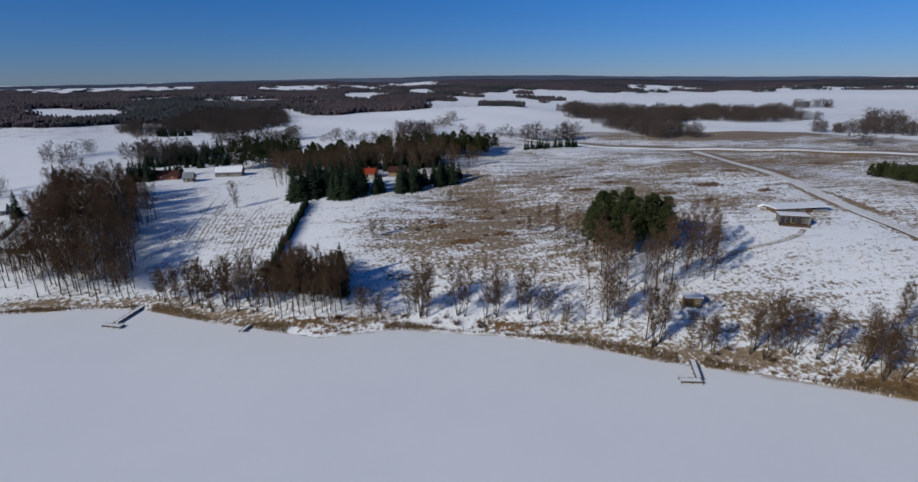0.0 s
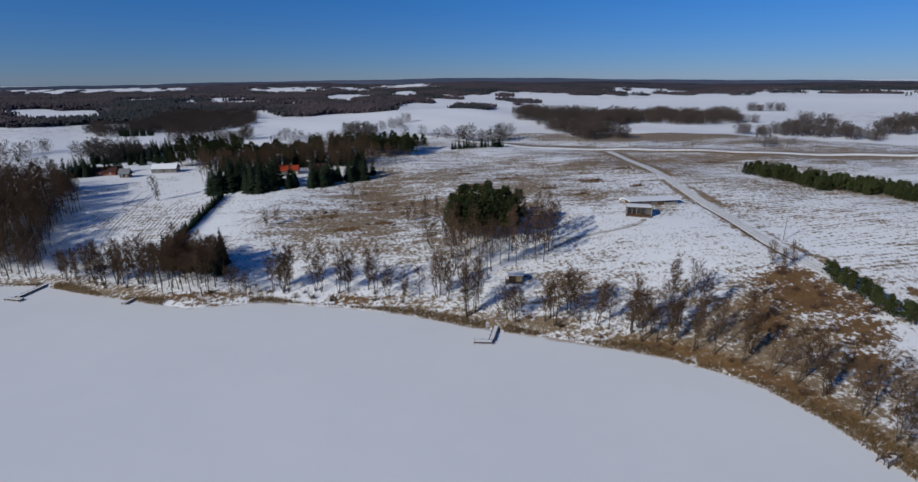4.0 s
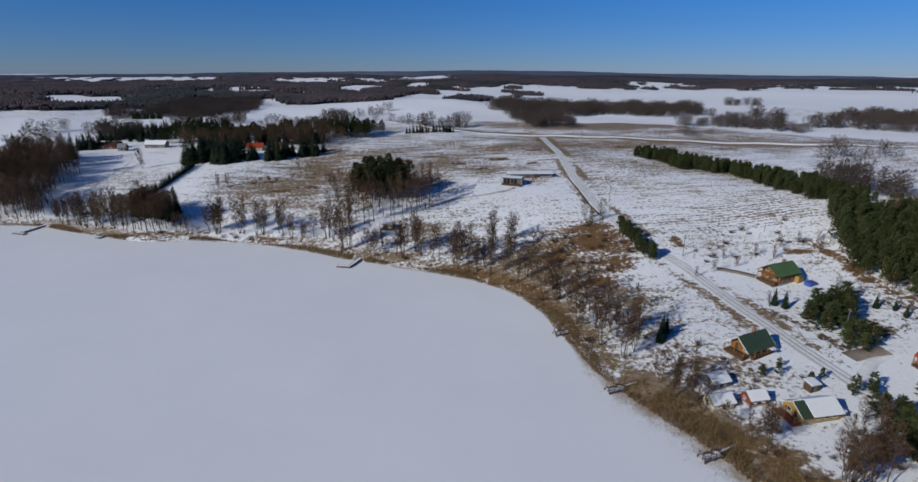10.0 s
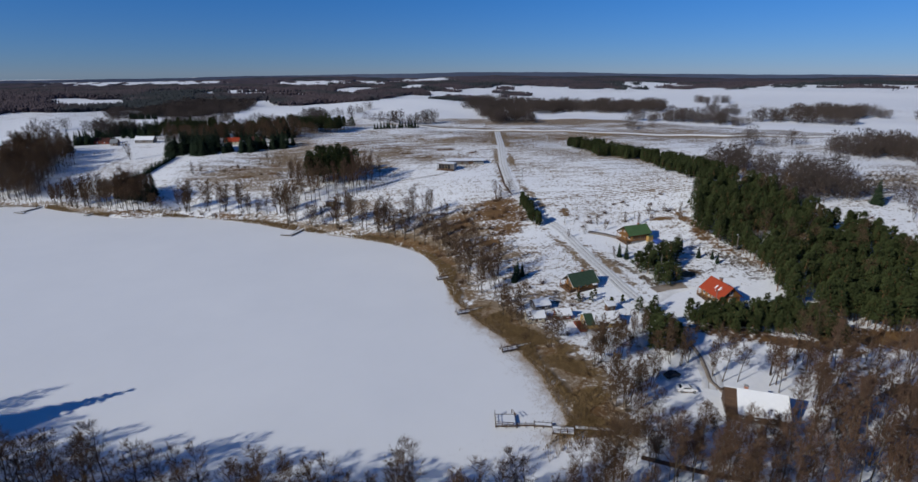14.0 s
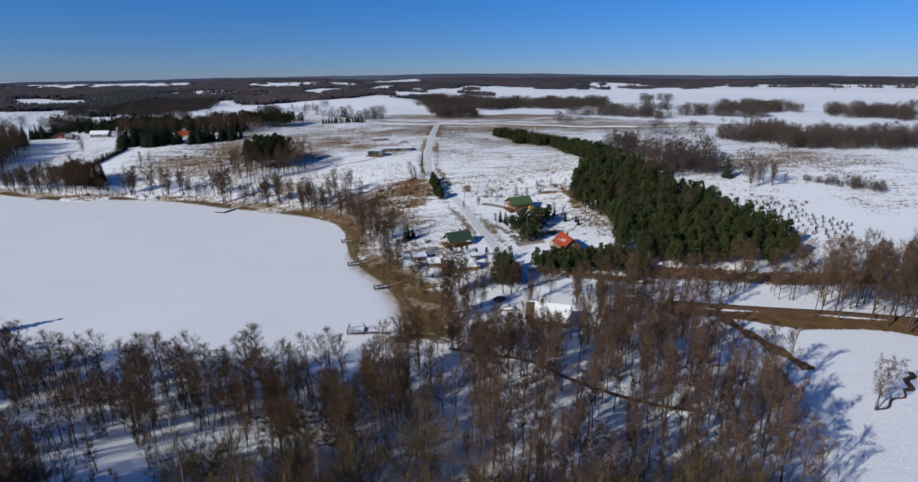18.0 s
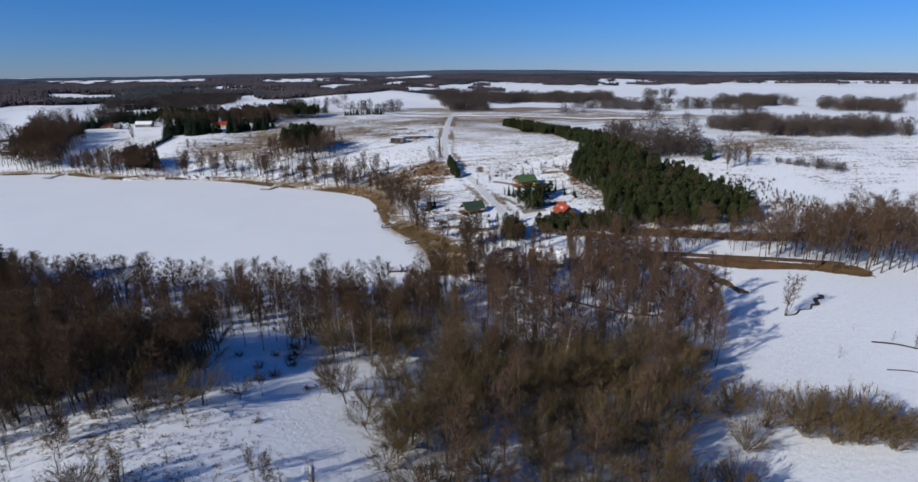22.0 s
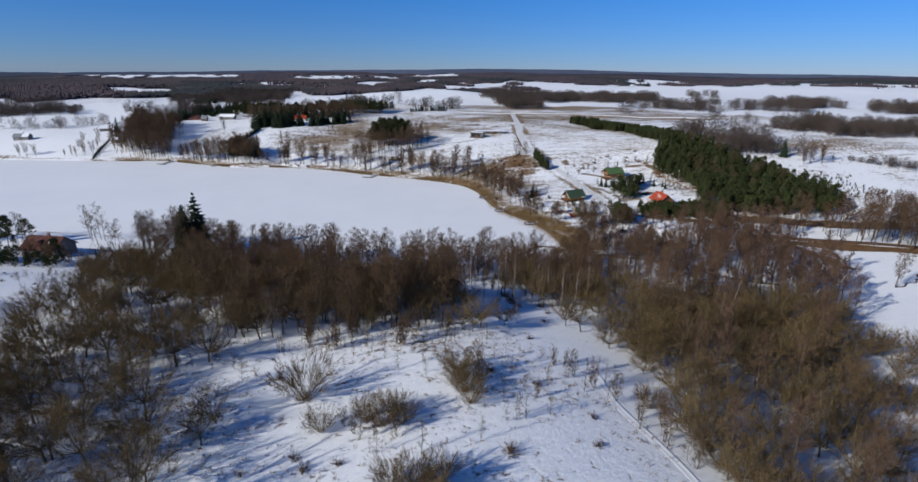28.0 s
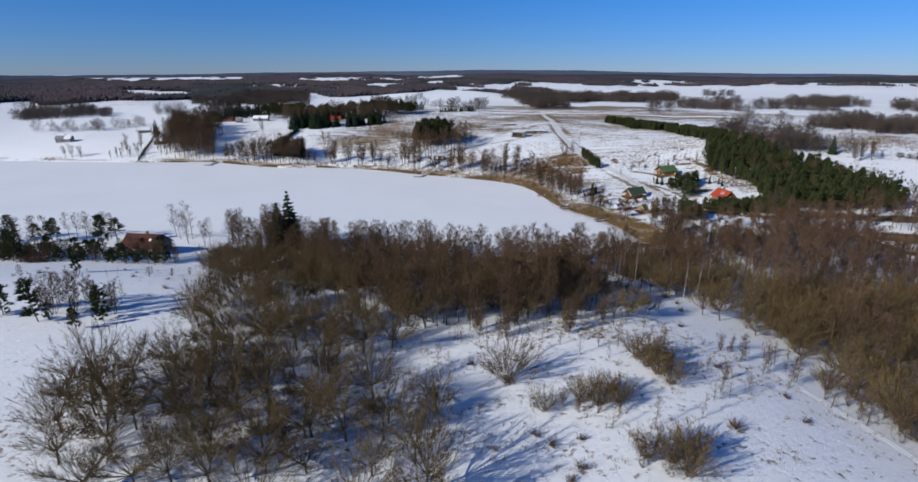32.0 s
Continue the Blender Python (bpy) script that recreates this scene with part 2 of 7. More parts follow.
M_DARKWOOD = plain("dark_stained_wood", (0.05, 0.03, 0.02), (0.13, 0.075, 0.045), 5.0, 0.7, 0.4, stretch=(0.4, 3, 3))
M_REDWOOD = plain("dark_red_boards", (0.16, 0.035, 0.02), (0.27, 0.07, 0.04), 4.0, 0.7, 0.3, stretch=(3, 3, 0.4))
M_GREEN_ROOF = plain("green_metal_roof", (0.030, 0.055, 0.032), (0.060, 0.090, 0.055), 1.2, 0.45, 0.15)
M_LIGHT_GREEN = plain("faded_green_roof", (0.06, 0.12, 0.04), (0.11, 0.18, 0.075), 1.2, 0.5, 0.15)
M_RED_ROOF = plain("orange_red_tile_roof", (0.25, 0.036, 0.014), (0.37, 0.060, 0.022), 2.5, 0.6, 0.3)
M_OLD_RED = plain("weathered_red_roof", (0.055, 0.020, 0.016), (0.095, 0.033, 0.025), 2.0, 0.8, 0.3)
M_GREY_ROOF = plain("grey_slate_roof", (0.16, 0.17, 0.18), (0.28, 0.29, 0.30), 2.0, 0.7, 0.3)
M_BRICK = plain("brick_chimney_masonry", (0.26, 0.10, 0.06), (0.42, 0.18, 0.11), 5.0, 0.85, 0.4)
M_STONE = plain("grey_stone", (0.20, 0.19, 0.18), (0.36, 0.35, 0.33), 2.5, 0.85, 0.5)
M_GREYWOOD = plain("weathered_grey_planks", (0.10, 0.09, 0.085), (0.24, 0.22, 0.20), 4.0, 0.85, 0.4, stretch=(0.5, 3, 3))
M_WHITE = plain("white_paint", (0.72, 0.72, 0.71), (0.82, 0.82, 0.81), 3.0, 0.5, 0.05, spread=0.02)
M_CAR = plain("white_car_paint", (0.74, 0.75, 0.76), (0.82, 0.82, 0.83), 1.0, 0.25, 0.0, spread=0.02)
M_DARKCAR = plain("dark_car_paint", (0.02, 0.025, 0.03), (0.04, 0.045, 0.05), 1.0, 0.25, 0.0, spread=0.02)
M_TYRE = plain("black_rubber", (0.015, 0.015, 0.015), (0.03, 0.03, 0.03), 6.0, 0.9, 0.2)
M_TARP = plain("blue_tarpaulin", (0.03, 0.07, 0.30), (0.06, 0.13, 0.45), 2.0, 0.45, 0.4)
M_STEEL = plain("galvanised_steel", (0.35, 0.36, 0.37), (0.5, 0.51, 0.52), 3.0, 0.45, 0.1, 0.8)
M_GLASS, glass_tree, glass_shader = material("window_glass", 0.06)
glass_shader.inputs["Base Color"].default_value = (0.02, 0.025, 0.03, 1)
glass_shader.inputs["Specular IOR Level"].default_value = 0.7
# ---- the lie of the land ----
SHORE = [(-1500, 190), (-420, 178), (-270, 172), (-215, 168), (-150, 166), (-114, 168), (-99, 166), (-79, 157), (-54, 148), (-40, 143),
         (-18, 146), (10, 140), (33, 132), (50, 123), (74, 114), (99, 102), (111, 93), (118, 85), (125, 70), (128.5, 54), (131, 42),
         (138, 27), (145, 18), (150, 6), (153, -2), (155, -12), (157, -21), (150, -30), (130, -38), (100, -38), (60, -32), (20, -20),
         (-20, -14), (-60, -8), (-120, -12), (-220, -40), (-420, -70), (-1500, -160)]


def smooth(v):
    v = np.clip(v, 0.0, 1.0)
    return v * v * (3 - 2 * v)


def shore_distance(x, y):
    """Metres to the shoreline: positive on land, negative on the lake."""
    x, y = np.asarray(x, float), np.asarray(y, float)
    best, inside = np.full(x.shape, 1e9), np.zeros(x.shape, bool)
    for (ax, ay), (bx, by) in zip(SHORE, SHORE[1:] + SHORE[:1]):
        ex, ey = bx - ax, by - ay
        u = np.clip(((x - ax) * ex + (y - ay) * ey) / (ex * ex + ey * ey), 0, 1)
        best = np.minimum(best, np.hypot(x - ax - u * ex, y - ay - u * ey))
        if ay != by:
            inside ^= ((ay > y) != (by > y)) & (x < ex * (y - ay) / (by - ay) + ax)
    return np.where(inside, -best, best)


def bump(x, y, cx, cy, rx, ry):
    return np.exp(-((x - cx) / rx) ** 2 - ((y - cy) / ry) ** 2)


def land(x, y):
    """The height of the ground above the ice."""
    x, y = np.asarray(x, float), np.asarray(y, float)
    d = shore_distance(x, y)
    north = smooth((y + 20) / 170) * (1 - 0.13 * smooth(-x / 100))
    south = smooth((-20 - y) / 85) * smooth((215 - x) / 110)
    tall = 2.6 + 21.5 * north + 15.5 * south
    h = np.where(d > 0, 0.25 + tall * (1 - np.exp(-np.maximum(d, 0) / (72 - 14 * south))), np.maximum(-0.8, d * 0.25))
    on_land = smooth(d / 12)
    h = h - 4.5 * bump(x, y, 208, 86, 45, 40) * on_land
    roll = 1.1 * np.sin(x / 41 + 1.3) * np.sin(y / 53 + 0.4) + 0.5 * np.sin(x / 17 + y / 23) + 0.25 * np.sin(x / 9 - y / 11)
    h = h + roll * smooth((d - 15) / 80) * (0.3 + 0.7 * smooth((y - 60) / 80) + 0.5 * south)
    far = np.hypot(x - 80, y)
    away = smooth((far - 380) / 900)
    h = h + away * (5 * np.sin(x / 190 + 0.5) * np.sin(y / 230) + 4 * np.sin(x / 330 - y / 410) + 2 * np.sin(x / 83 + y / 97))
    h = h + 9 * bump(x, y, 88, 640, 90, 110) + 5 * bump(x, y, -40, 640, 110, 120)
    side = np.arctan2(x - 100, np.maximum(y, 1.0))
    ridge = 1 + 30 * np.exp(-((side - 0.02) / 0.42) ** 2) + 2.5 * np.sin(side * 11) + 1.5 * np.sin(side * 27 + 1)
    h = h + ridge * smooth((far - 1800) / 2600) * smooth((y + 200) / 600)
    return h


# ---- ground and lake ----
def steps(core_low, core_high, fine, low, high):
    """Positions along an axis: fine in the core, wider and wider outside it."""
    core = np.arange(core_low, core_high + fine, fine)
    up, down = [core[-1]], [core[0]]
    step = fine
    while up[-1] < high:
        step *= 1.09
        up.append(up[-1] + step)
    step = fine
    while down[-1] > low:
        step *= 1.09
        down.append(down[-1] - step)
    return np.array(down[:0:-1] + list(core) + up[1:])


def sheet(name, verts, faces, mat, smooth_shade=True):
    me = bpy.data.meshes.new(name)
    verts, faces = np.asarray(verts, np.float32), np.asarray(faces, np.int32)
    me.vertices.add(len(verts))
    me.vertices.foreach_set("co", verts.ravel())
    n = faces.shape[1]
    me.loops.add(faces.size)
    me.loops.foreach_set("vertex_index", faces.ravel())
    me.polygons.add(len(faces))
    me.polygons.foreach_set("loop_start", np.arange(0, faces.size, n, dtype=np.int32))
    me.polygons.foreach_set("use_smooth", np.full(len(faces), smooth_shade))
    me.materials.append(mat)
    me.update(calc_edges=True)
    return me


def segment_distance(x, y, line):
    best = np.full(np.shape(x), 1e9)
    for (ax, ay), (bx, by) in zip(line, line[1:]):
        ex, ey = bx - ax, by - ay
        u = np.clip(((x - ax) * ex + (y - ay) * ey) / (ex * ex + ey * ey), 0, 1)
        best = np.minimum(best, np.hypot(x - ax - u * ex, y - ay - u * ey))
    return best


def covers(x, y):
    """How thin the snow lies: dry grass, leaf litter under trees, bare soil."""
    d = shore_distance(x, y)
    n1 = np.sin(x / 23 + 2 * np.sin(y / 31)) * np.sin(y / 19 + 1.5 * np.sin(x / 27))
    far = np.hypot(x - 80, y)
    north = smooth((y - 20) / 60) * smooth((x + 170) / 40)
    grass = 0.30 + 0.04 * n1 + 0.11 * north + 0.06 * smooth((y - 150) / 60) * smooth((x + 30) / 40)
    grass += (0.10 + 0.05 * n1) * bump(x, y, 95, 262, 85, 52) + 0.15 * bump(x, y, 10, 205, 58, 48) + 0.05 * bump(x, y, 205, 185, 60, 75)
    grass += 0.12 * bump(x, y, 134, 108, 20, 24) + 0.15 * bump(x, y, 270, 300, 120, 30)
    grass += 0.18 * bump(x, y, 250, 420, 130, 40) + 0.15 * bump(x, y, 330, 120, 60, 25) + 0.15 * bump(x, y, 480, 200, 90, 30)
    grass += 0.17 * smooth(1 - np.abs(d - 3.0) / 7) * (0.65 + 0.35 * n1) * smooth((y + 30) / 30)
    grass += 0.09 * bump(x, y, 168, 30, 26, 40)
    grass -= 0.12 * bump(x, y, -52, 210, 12, 34) + 0.08 * bump(x, y, -70, 255, 45, 25) - 0.01 * bump(x, y, 112, 150, 26, 24) + 0.10 * bump(x, y, 260, -75, 45, 45)
    grass += 0.17 * bump(x, y, -4, -76, 24, 13) + 0.12 * bump(x, y, 20, -152, 26, 22) + 0.10 * bump(x, y, 50, -140, 30, 25)
    grass += 0.08 * bump(x, y, 110, -140, 50, 35) + 0.05 * bump(x, y, -88, 207, 28, 38) + 0.06 * bump(x, y, 125, -138, 20, 30)
    reedy = 0.19 * bump(x, y, 245, 388, 36, 16) + 0.13 * bump(x, y, 198, 405, 18, 24) + 0.12 * bump(x, y, 285, 352, 50, 8)
    grass = np.where(far > 450, 0.22 + 0.22 * np.clip(np.sin(x / 150 + 1) * np.sin(y / 120), 0, 1), grass)
    grass = grass + reedy
    lane_gap = segment_distance(x, y, [(162, 331), (157, 185), (158, 148), (166, 110), (177, 79), (182, 54), (188, 25)])
    grass += 0.24 * smooth(1 - np.abs(lane_gap - 4.2) / 2.6) * (0.5 + 0.5 * np.sin(y / 9 + x / 7))
    grass += 0.22 * smooth(1.4 - segment_distance(x, y, [(70, 392), (168, 340), (225, 317), (374, 270), (560, 235)]) / 9)
    litter = 0.55 * bump(x, y, 235, 62, 32, 42) + 0.45 * bump(x, y, 200, -70, 30, 28) + 0.40 * bump(x, y, 60, -55, 80, 16)
    litter += 0.4 * bump(x, y, -110, 215, 25, 40) + 0.36 * bump(x, y, 218, -22, 20, 22) + 0.32 * bump(x, y, 226, -3, 22, 9) + 0.40 * bump(x, y, 140, -68, 22, 16)
    for cx, cy, rx, ry in ((63, 241, 10, 4), (97, 226, 9, 4), (121, 239, 12, 5), (110, 215, 6, 3), (139, 223, 5, 4), (144, 261, 12, 4), (205, 280, 18, 5), (80, 252, 8, 4), (60, 265, 9, 3), (-4, 206, 7, 4), (14, 212, 6, 4), (20, 196, 7, 3), (5, 190, 8, 3)):
        litter += 0.5 * bump(x, y, cx, cy, rx, ry)
    litter += 0.42 * bump(x, y, 30, -146, 18, 20) + 0.30 * bump(x, y, 50, -132, 14, 14)
    litter += 0.35 * smooth(1.2 - segment_distance(x, y, [(-62, 243), (-38, 240), (-10, 249)]) / 3.0)
    soil = smooth(1.25 - segment_distance(x, y, [(230, -14), (250, -21), (272, -26), (292, -31)]) / (4.2 + 1.3 * np.sin(x / 5.0) + 1.5 * smooth((x - 240) / 20)))
    soil = np.maximum(soil, smooth(1.3 - segment_distance(x, y, [(241, -22), (243.5, -32), (247, -46)]) / 2.0))
    for cx, cy, rx, ry in ((63, 241, 11, 5), (97, 226, 10, 5), (121, 239, 13, 6), (110, 215, 7, 4), (139, 223, 6, 4), (144, 261, 12, 5), (205, 280, 18, 6), (80, 252, 9, 4), (60, 265, 10, 4), (-4, 206, 8, 5), (14, 212, 7, 5), (20, 196, 8, 4), (5, 190, 9, 4)):
        soil = np.maximum(soil, 0.74 * bump(x, y, cx, cy, rx, ry))
    for cx, cy, rx, ry in ((150, 116, 24, 28), (152, 100, 14, 14), (131, 108, 10, 16), (143, 88, 11, 9), (178, 112, 4, 10), (226, 84, 5, 16), (216, 100, 9, 3)):
        soil = np.maximum(soil, 0.65 * bump(x, y, cx, cy, rx, ry))
    soil = np.maximum(soil, 0.55 * smooth(1.4 - segment_distance(x, y, [(224, 103), (228, 90), (227, 72), (234, 57), (243, 47)]) / 3.5))
    soil = np.maximum(soil, 0.55 * smooth(1.4 - segment_distance(x, y, [(196, 18), (205, 15), (213, 12), (221, 7), (231, 5)]) / 4.6))
    soil = np.maximum(soil, 0.66 * smooth(1.5 - segment_distance(x, y, [(230, 12), (246, 9), (268, 4), (300, 2)]) / 6.0))
    litter += 0.5 * smooth(1.3 - segment_distance(x, y, [(186, 67), (191, 56), (195, 44)]) / 3.0) + 0.4 * bump(x, y, 208, 52, 6, 4) + 0.4 * bump(x, y, 179, 42, 4, 7)
    bank_gap = segment_distance(x, y, [(140, 31), (149, 19), (156, 8), (160, -2), (161, -12), (162, -20)])
    soil = np.maximum(soil, 0.52 * smooth(1.5 - bank_gap / 5.0))
    grass += 0.30 * smooth(1.5 - bank_gap / 7.0)
    litter = litter + 0.40 * bump(x, y, 167, 1, 7, 6) + 0.40 * bump(x, y, 168, -15, 6, 5) + 0.42 * bump(x, y, 148, 26, 6, 7) + 0.35 * bump(x, y, 184, 6, 5, 6) + 0.35 * bump(x, y, 197, 22, 5, 4)
    soil = np.maximum(soil, 0.45 * smooth(1.5 - segment_distance(x, y, [(116, 94), (124, 82), (131, 66), (133, 52), (137, 38)]) / 3.6))
    soil = np.maximum(soil, 0.75 * bump(x, y, 183, -10.2, 3.4, 2.0))
    fringe = smooth((y - 30) / 30) * smooth((x + 118) / 10)
    soil = np.maximum(soil, (0.33 + 0.24 * np.sin(x / 13 + 1.5 * np.sin(x / 29))) * smooth(1.5 - np.abs(d - 3.5) / 4.5) * fringe)
    scrub = smooth((x - 60) / 25) * smooth((40 - d) / 20) * smooth((y - 20) / 20) * smooth((d - 1) / 3)
    litter = litter + 0.22 * scrub * (0.75 + 0.4 * np.sin(x / 7 + np.sin(y / 5)))
    grass = grass + 0.10 * scrub
    return np.clip(np.stack([grass, litter, soil], -1), 0, 1)


gx, gy = steps(-290, 400, 2.0, -4700, 4700), steps(-250, 440, 2.0, -1500, 4700)
X, Y = np.meshgrid(gx, gy)
Z = land(X, Y)
rows_, cols_ = X.shape
corner = (np.arange(rows_ - 1)[:, None] * cols_ + np.arange(cols_ - 1)[None]).ravel()
ground_mesh = sheet("ground", np.stack([X, Y, Z], -1).reshape(-1, 3), np.stack([corner, corner + 1, corner + cols_ + 1, corner + cols_], -1), M_GROUND)
paint = ground_mesh.color_attributes.new("cover", "FLOAT_COLOR", "POINT")
paint.data.foreach_set("color", np.concatenate([covers(X, Y).reshape(-1, 3), np.ones((X.size, 1))], 1).astype(np.float32).ravel())
fields = 1.0 * (smooth(1.3 - np.maximum(np.abs(X + 88 + 0.1 * (Y - 205)) / 26, np.abs(Y - 207) / 36) ) > 0.25)
rowed = ground_mesh.color_attributes.new("field", "FLOAT_COLOR", "POINT")
east_field = smooth((250 - Y) / 12) * smooth((Y - 112) / 12) * smooth((X - 166) / 6) * smooth((245 - X) / 6)
shares = np.stack([fields, east_field, 0 * X, 0 * X + 1], -1)
rowed.data.foreach_set("color", shares.astype(np.float32).ravel())
ground = tagged(new("ground", ground_mesh), "rolling fields under thin snow with dry grass showing through", "ground", kind="structure")
lx = np.concatenate([np.linspace(-1500, -140, 30), np.arange(-136, 176, 2.0)])
ly = np.concatenate([np.linspace(-170, -42, 12), np.arange(-38, 206, 2.0)])
LX, LY = np.meshgrid(lx, ly)
corner = (np.arange(len(ly) - 1)[:, None] * len(lx) + np.arange(len(lx) - 1)[None]).ravel()
lake_mesh = sheet("lake", np.stack([LX, LY, 0 * LX], -1).reshape(-1, 3), np.stack([corner, corner + 1, corner + len(lx) + 1, corner + len(lx)], -1), M_ICE)
shallow = np.maximum(-shore_distance(LX, LY), 0)
wide_edge = 2.5 + 10 * smooth((LX - 118) / 12) * smooth((75 - LY) / 50) + 2.5 * bump(LX, LY, 72, 112, 16, 14)
stain = np.clip(0.75 * (1 - shallow / wide_edge), 0, 1) * smooth((LY + 34) / 10)
stained = lake_mesh.color_attributes.new("cover", "FLOAT_COLOR", "POINT")
stained.data.foreach_set("color", np.stack([stain, stain, stain, 0 * stain + 1], -1).astype(np.float32).ravel())
tagged(new("lake", lake_mesh), "frozen lake under an even sheet of snow", "lake", kind="structure")


# ---- trees: how each kind grows ----
class Shape:
    """Triangles gathered in arrays."""

    def __init__(self):
        self.v, self.f, self.n = [], [], 0

    def add(self, verts, faces):
        self.v.append(np.asarray(verts, float))
        self.f.append(np.asarray(faces, np.int64) + self.n)
        self.n += len(verts)

    def spikes(self, a, b, r):
        """Three-sided tapering twigs from each point of a to that of b."""
        a, b = np.atleast_2d(a), np.atleast_2d(b)
        r = np.broadcast_to(r, (len(a),))[:, None]
        way = b - a
        way = way / np.maximum(np.linalg.norm(way, axis=1, keepdims=True), 1e-6)
        side = np.cross(way, np.where(np.abs(way[:, 2:]) > 0.9, [[1.0, 0, 0]], [[0, 0, 1.0]]))
        side /= np.linalg.norm(side, axis=1, keepdims=True)
        other = np.cross(way, side)
        base = [a + r * (math.cos(k) * side + math.sin(k) * other) for k in (0.0, 2.094, 4.189)]
        verts = np.stack([*base, b], 1).reshape(-1, 3)
        at = np.arange(len(a))[:, None] * 4
        faces = np.concatenate([at + [0, 1, 3], at + [1, 2, 3], at + [2, 0, 3]], 1).reshape(-1, 3)
        self.add(verts, faces)

    def slivers(self, a, b, r, rng):
        """The finest twigs: one thin tapering blade each, turned at random."""
        way = b - a
        side = np.cross(way, rng.normal(0, 1, way.shape))
        side *= (r / np.maximum(np.linalg.norm(side, axis=1), 1e-6))[:, None]
        self.add(np.stack([a - side, a + side, b], 1).reshape(-1, 3), np.arange(3 * len(a)).reshape(-1, 3))

    def tube(self, points, radii, sides=5):
        points = np.asarray(points, float)
        rings = []
        for i, p in enumerate(points):
            way = points[min(i + 1, len(points) - 1)] - points[max(i - 1, 0)]
            way /= np.linalg.norm(way)
            side = np.cross(way, [1.0, 0, 0] if abs(way[2]) > 0.7 else [0, 0, 1.0])
            side /= np.linalg.norm(side)
            other = np.cross(way, side)
            turn = np.arange(sides) * 2 * math.pi / sides
            rings.append(p + radii[i] * (np.cos(turn)[:, None] * side + np.sin(turn)[:, None] * other))
        faces = []
        for i in range(len(points) - 1):
            for k in range(sides):
                a, b = i * sides + k, i * sides + (k + 1) % sides
                faces += [(a, b, b + sides), (a, b + sides, a + sides)]
        self.add(np.concatenate(rings), faces)

    def arrays(self):
        return np.concatenate(self.v), np.concatenate(self.f)


def aim(rng, n, up_low, up_high):
    """n random directions whose rise lies between two values."""
    turn, rise = rng.uniform(0, 2 * math.pi, n), rng.uniform(up_low, up_high, n)
    flat = np.sqrt(np.maximum(0.0, 1 - rise ** 2))
    return np.stack([flat * np.cos(turn), flat * np.sin(turn), rise], 1)


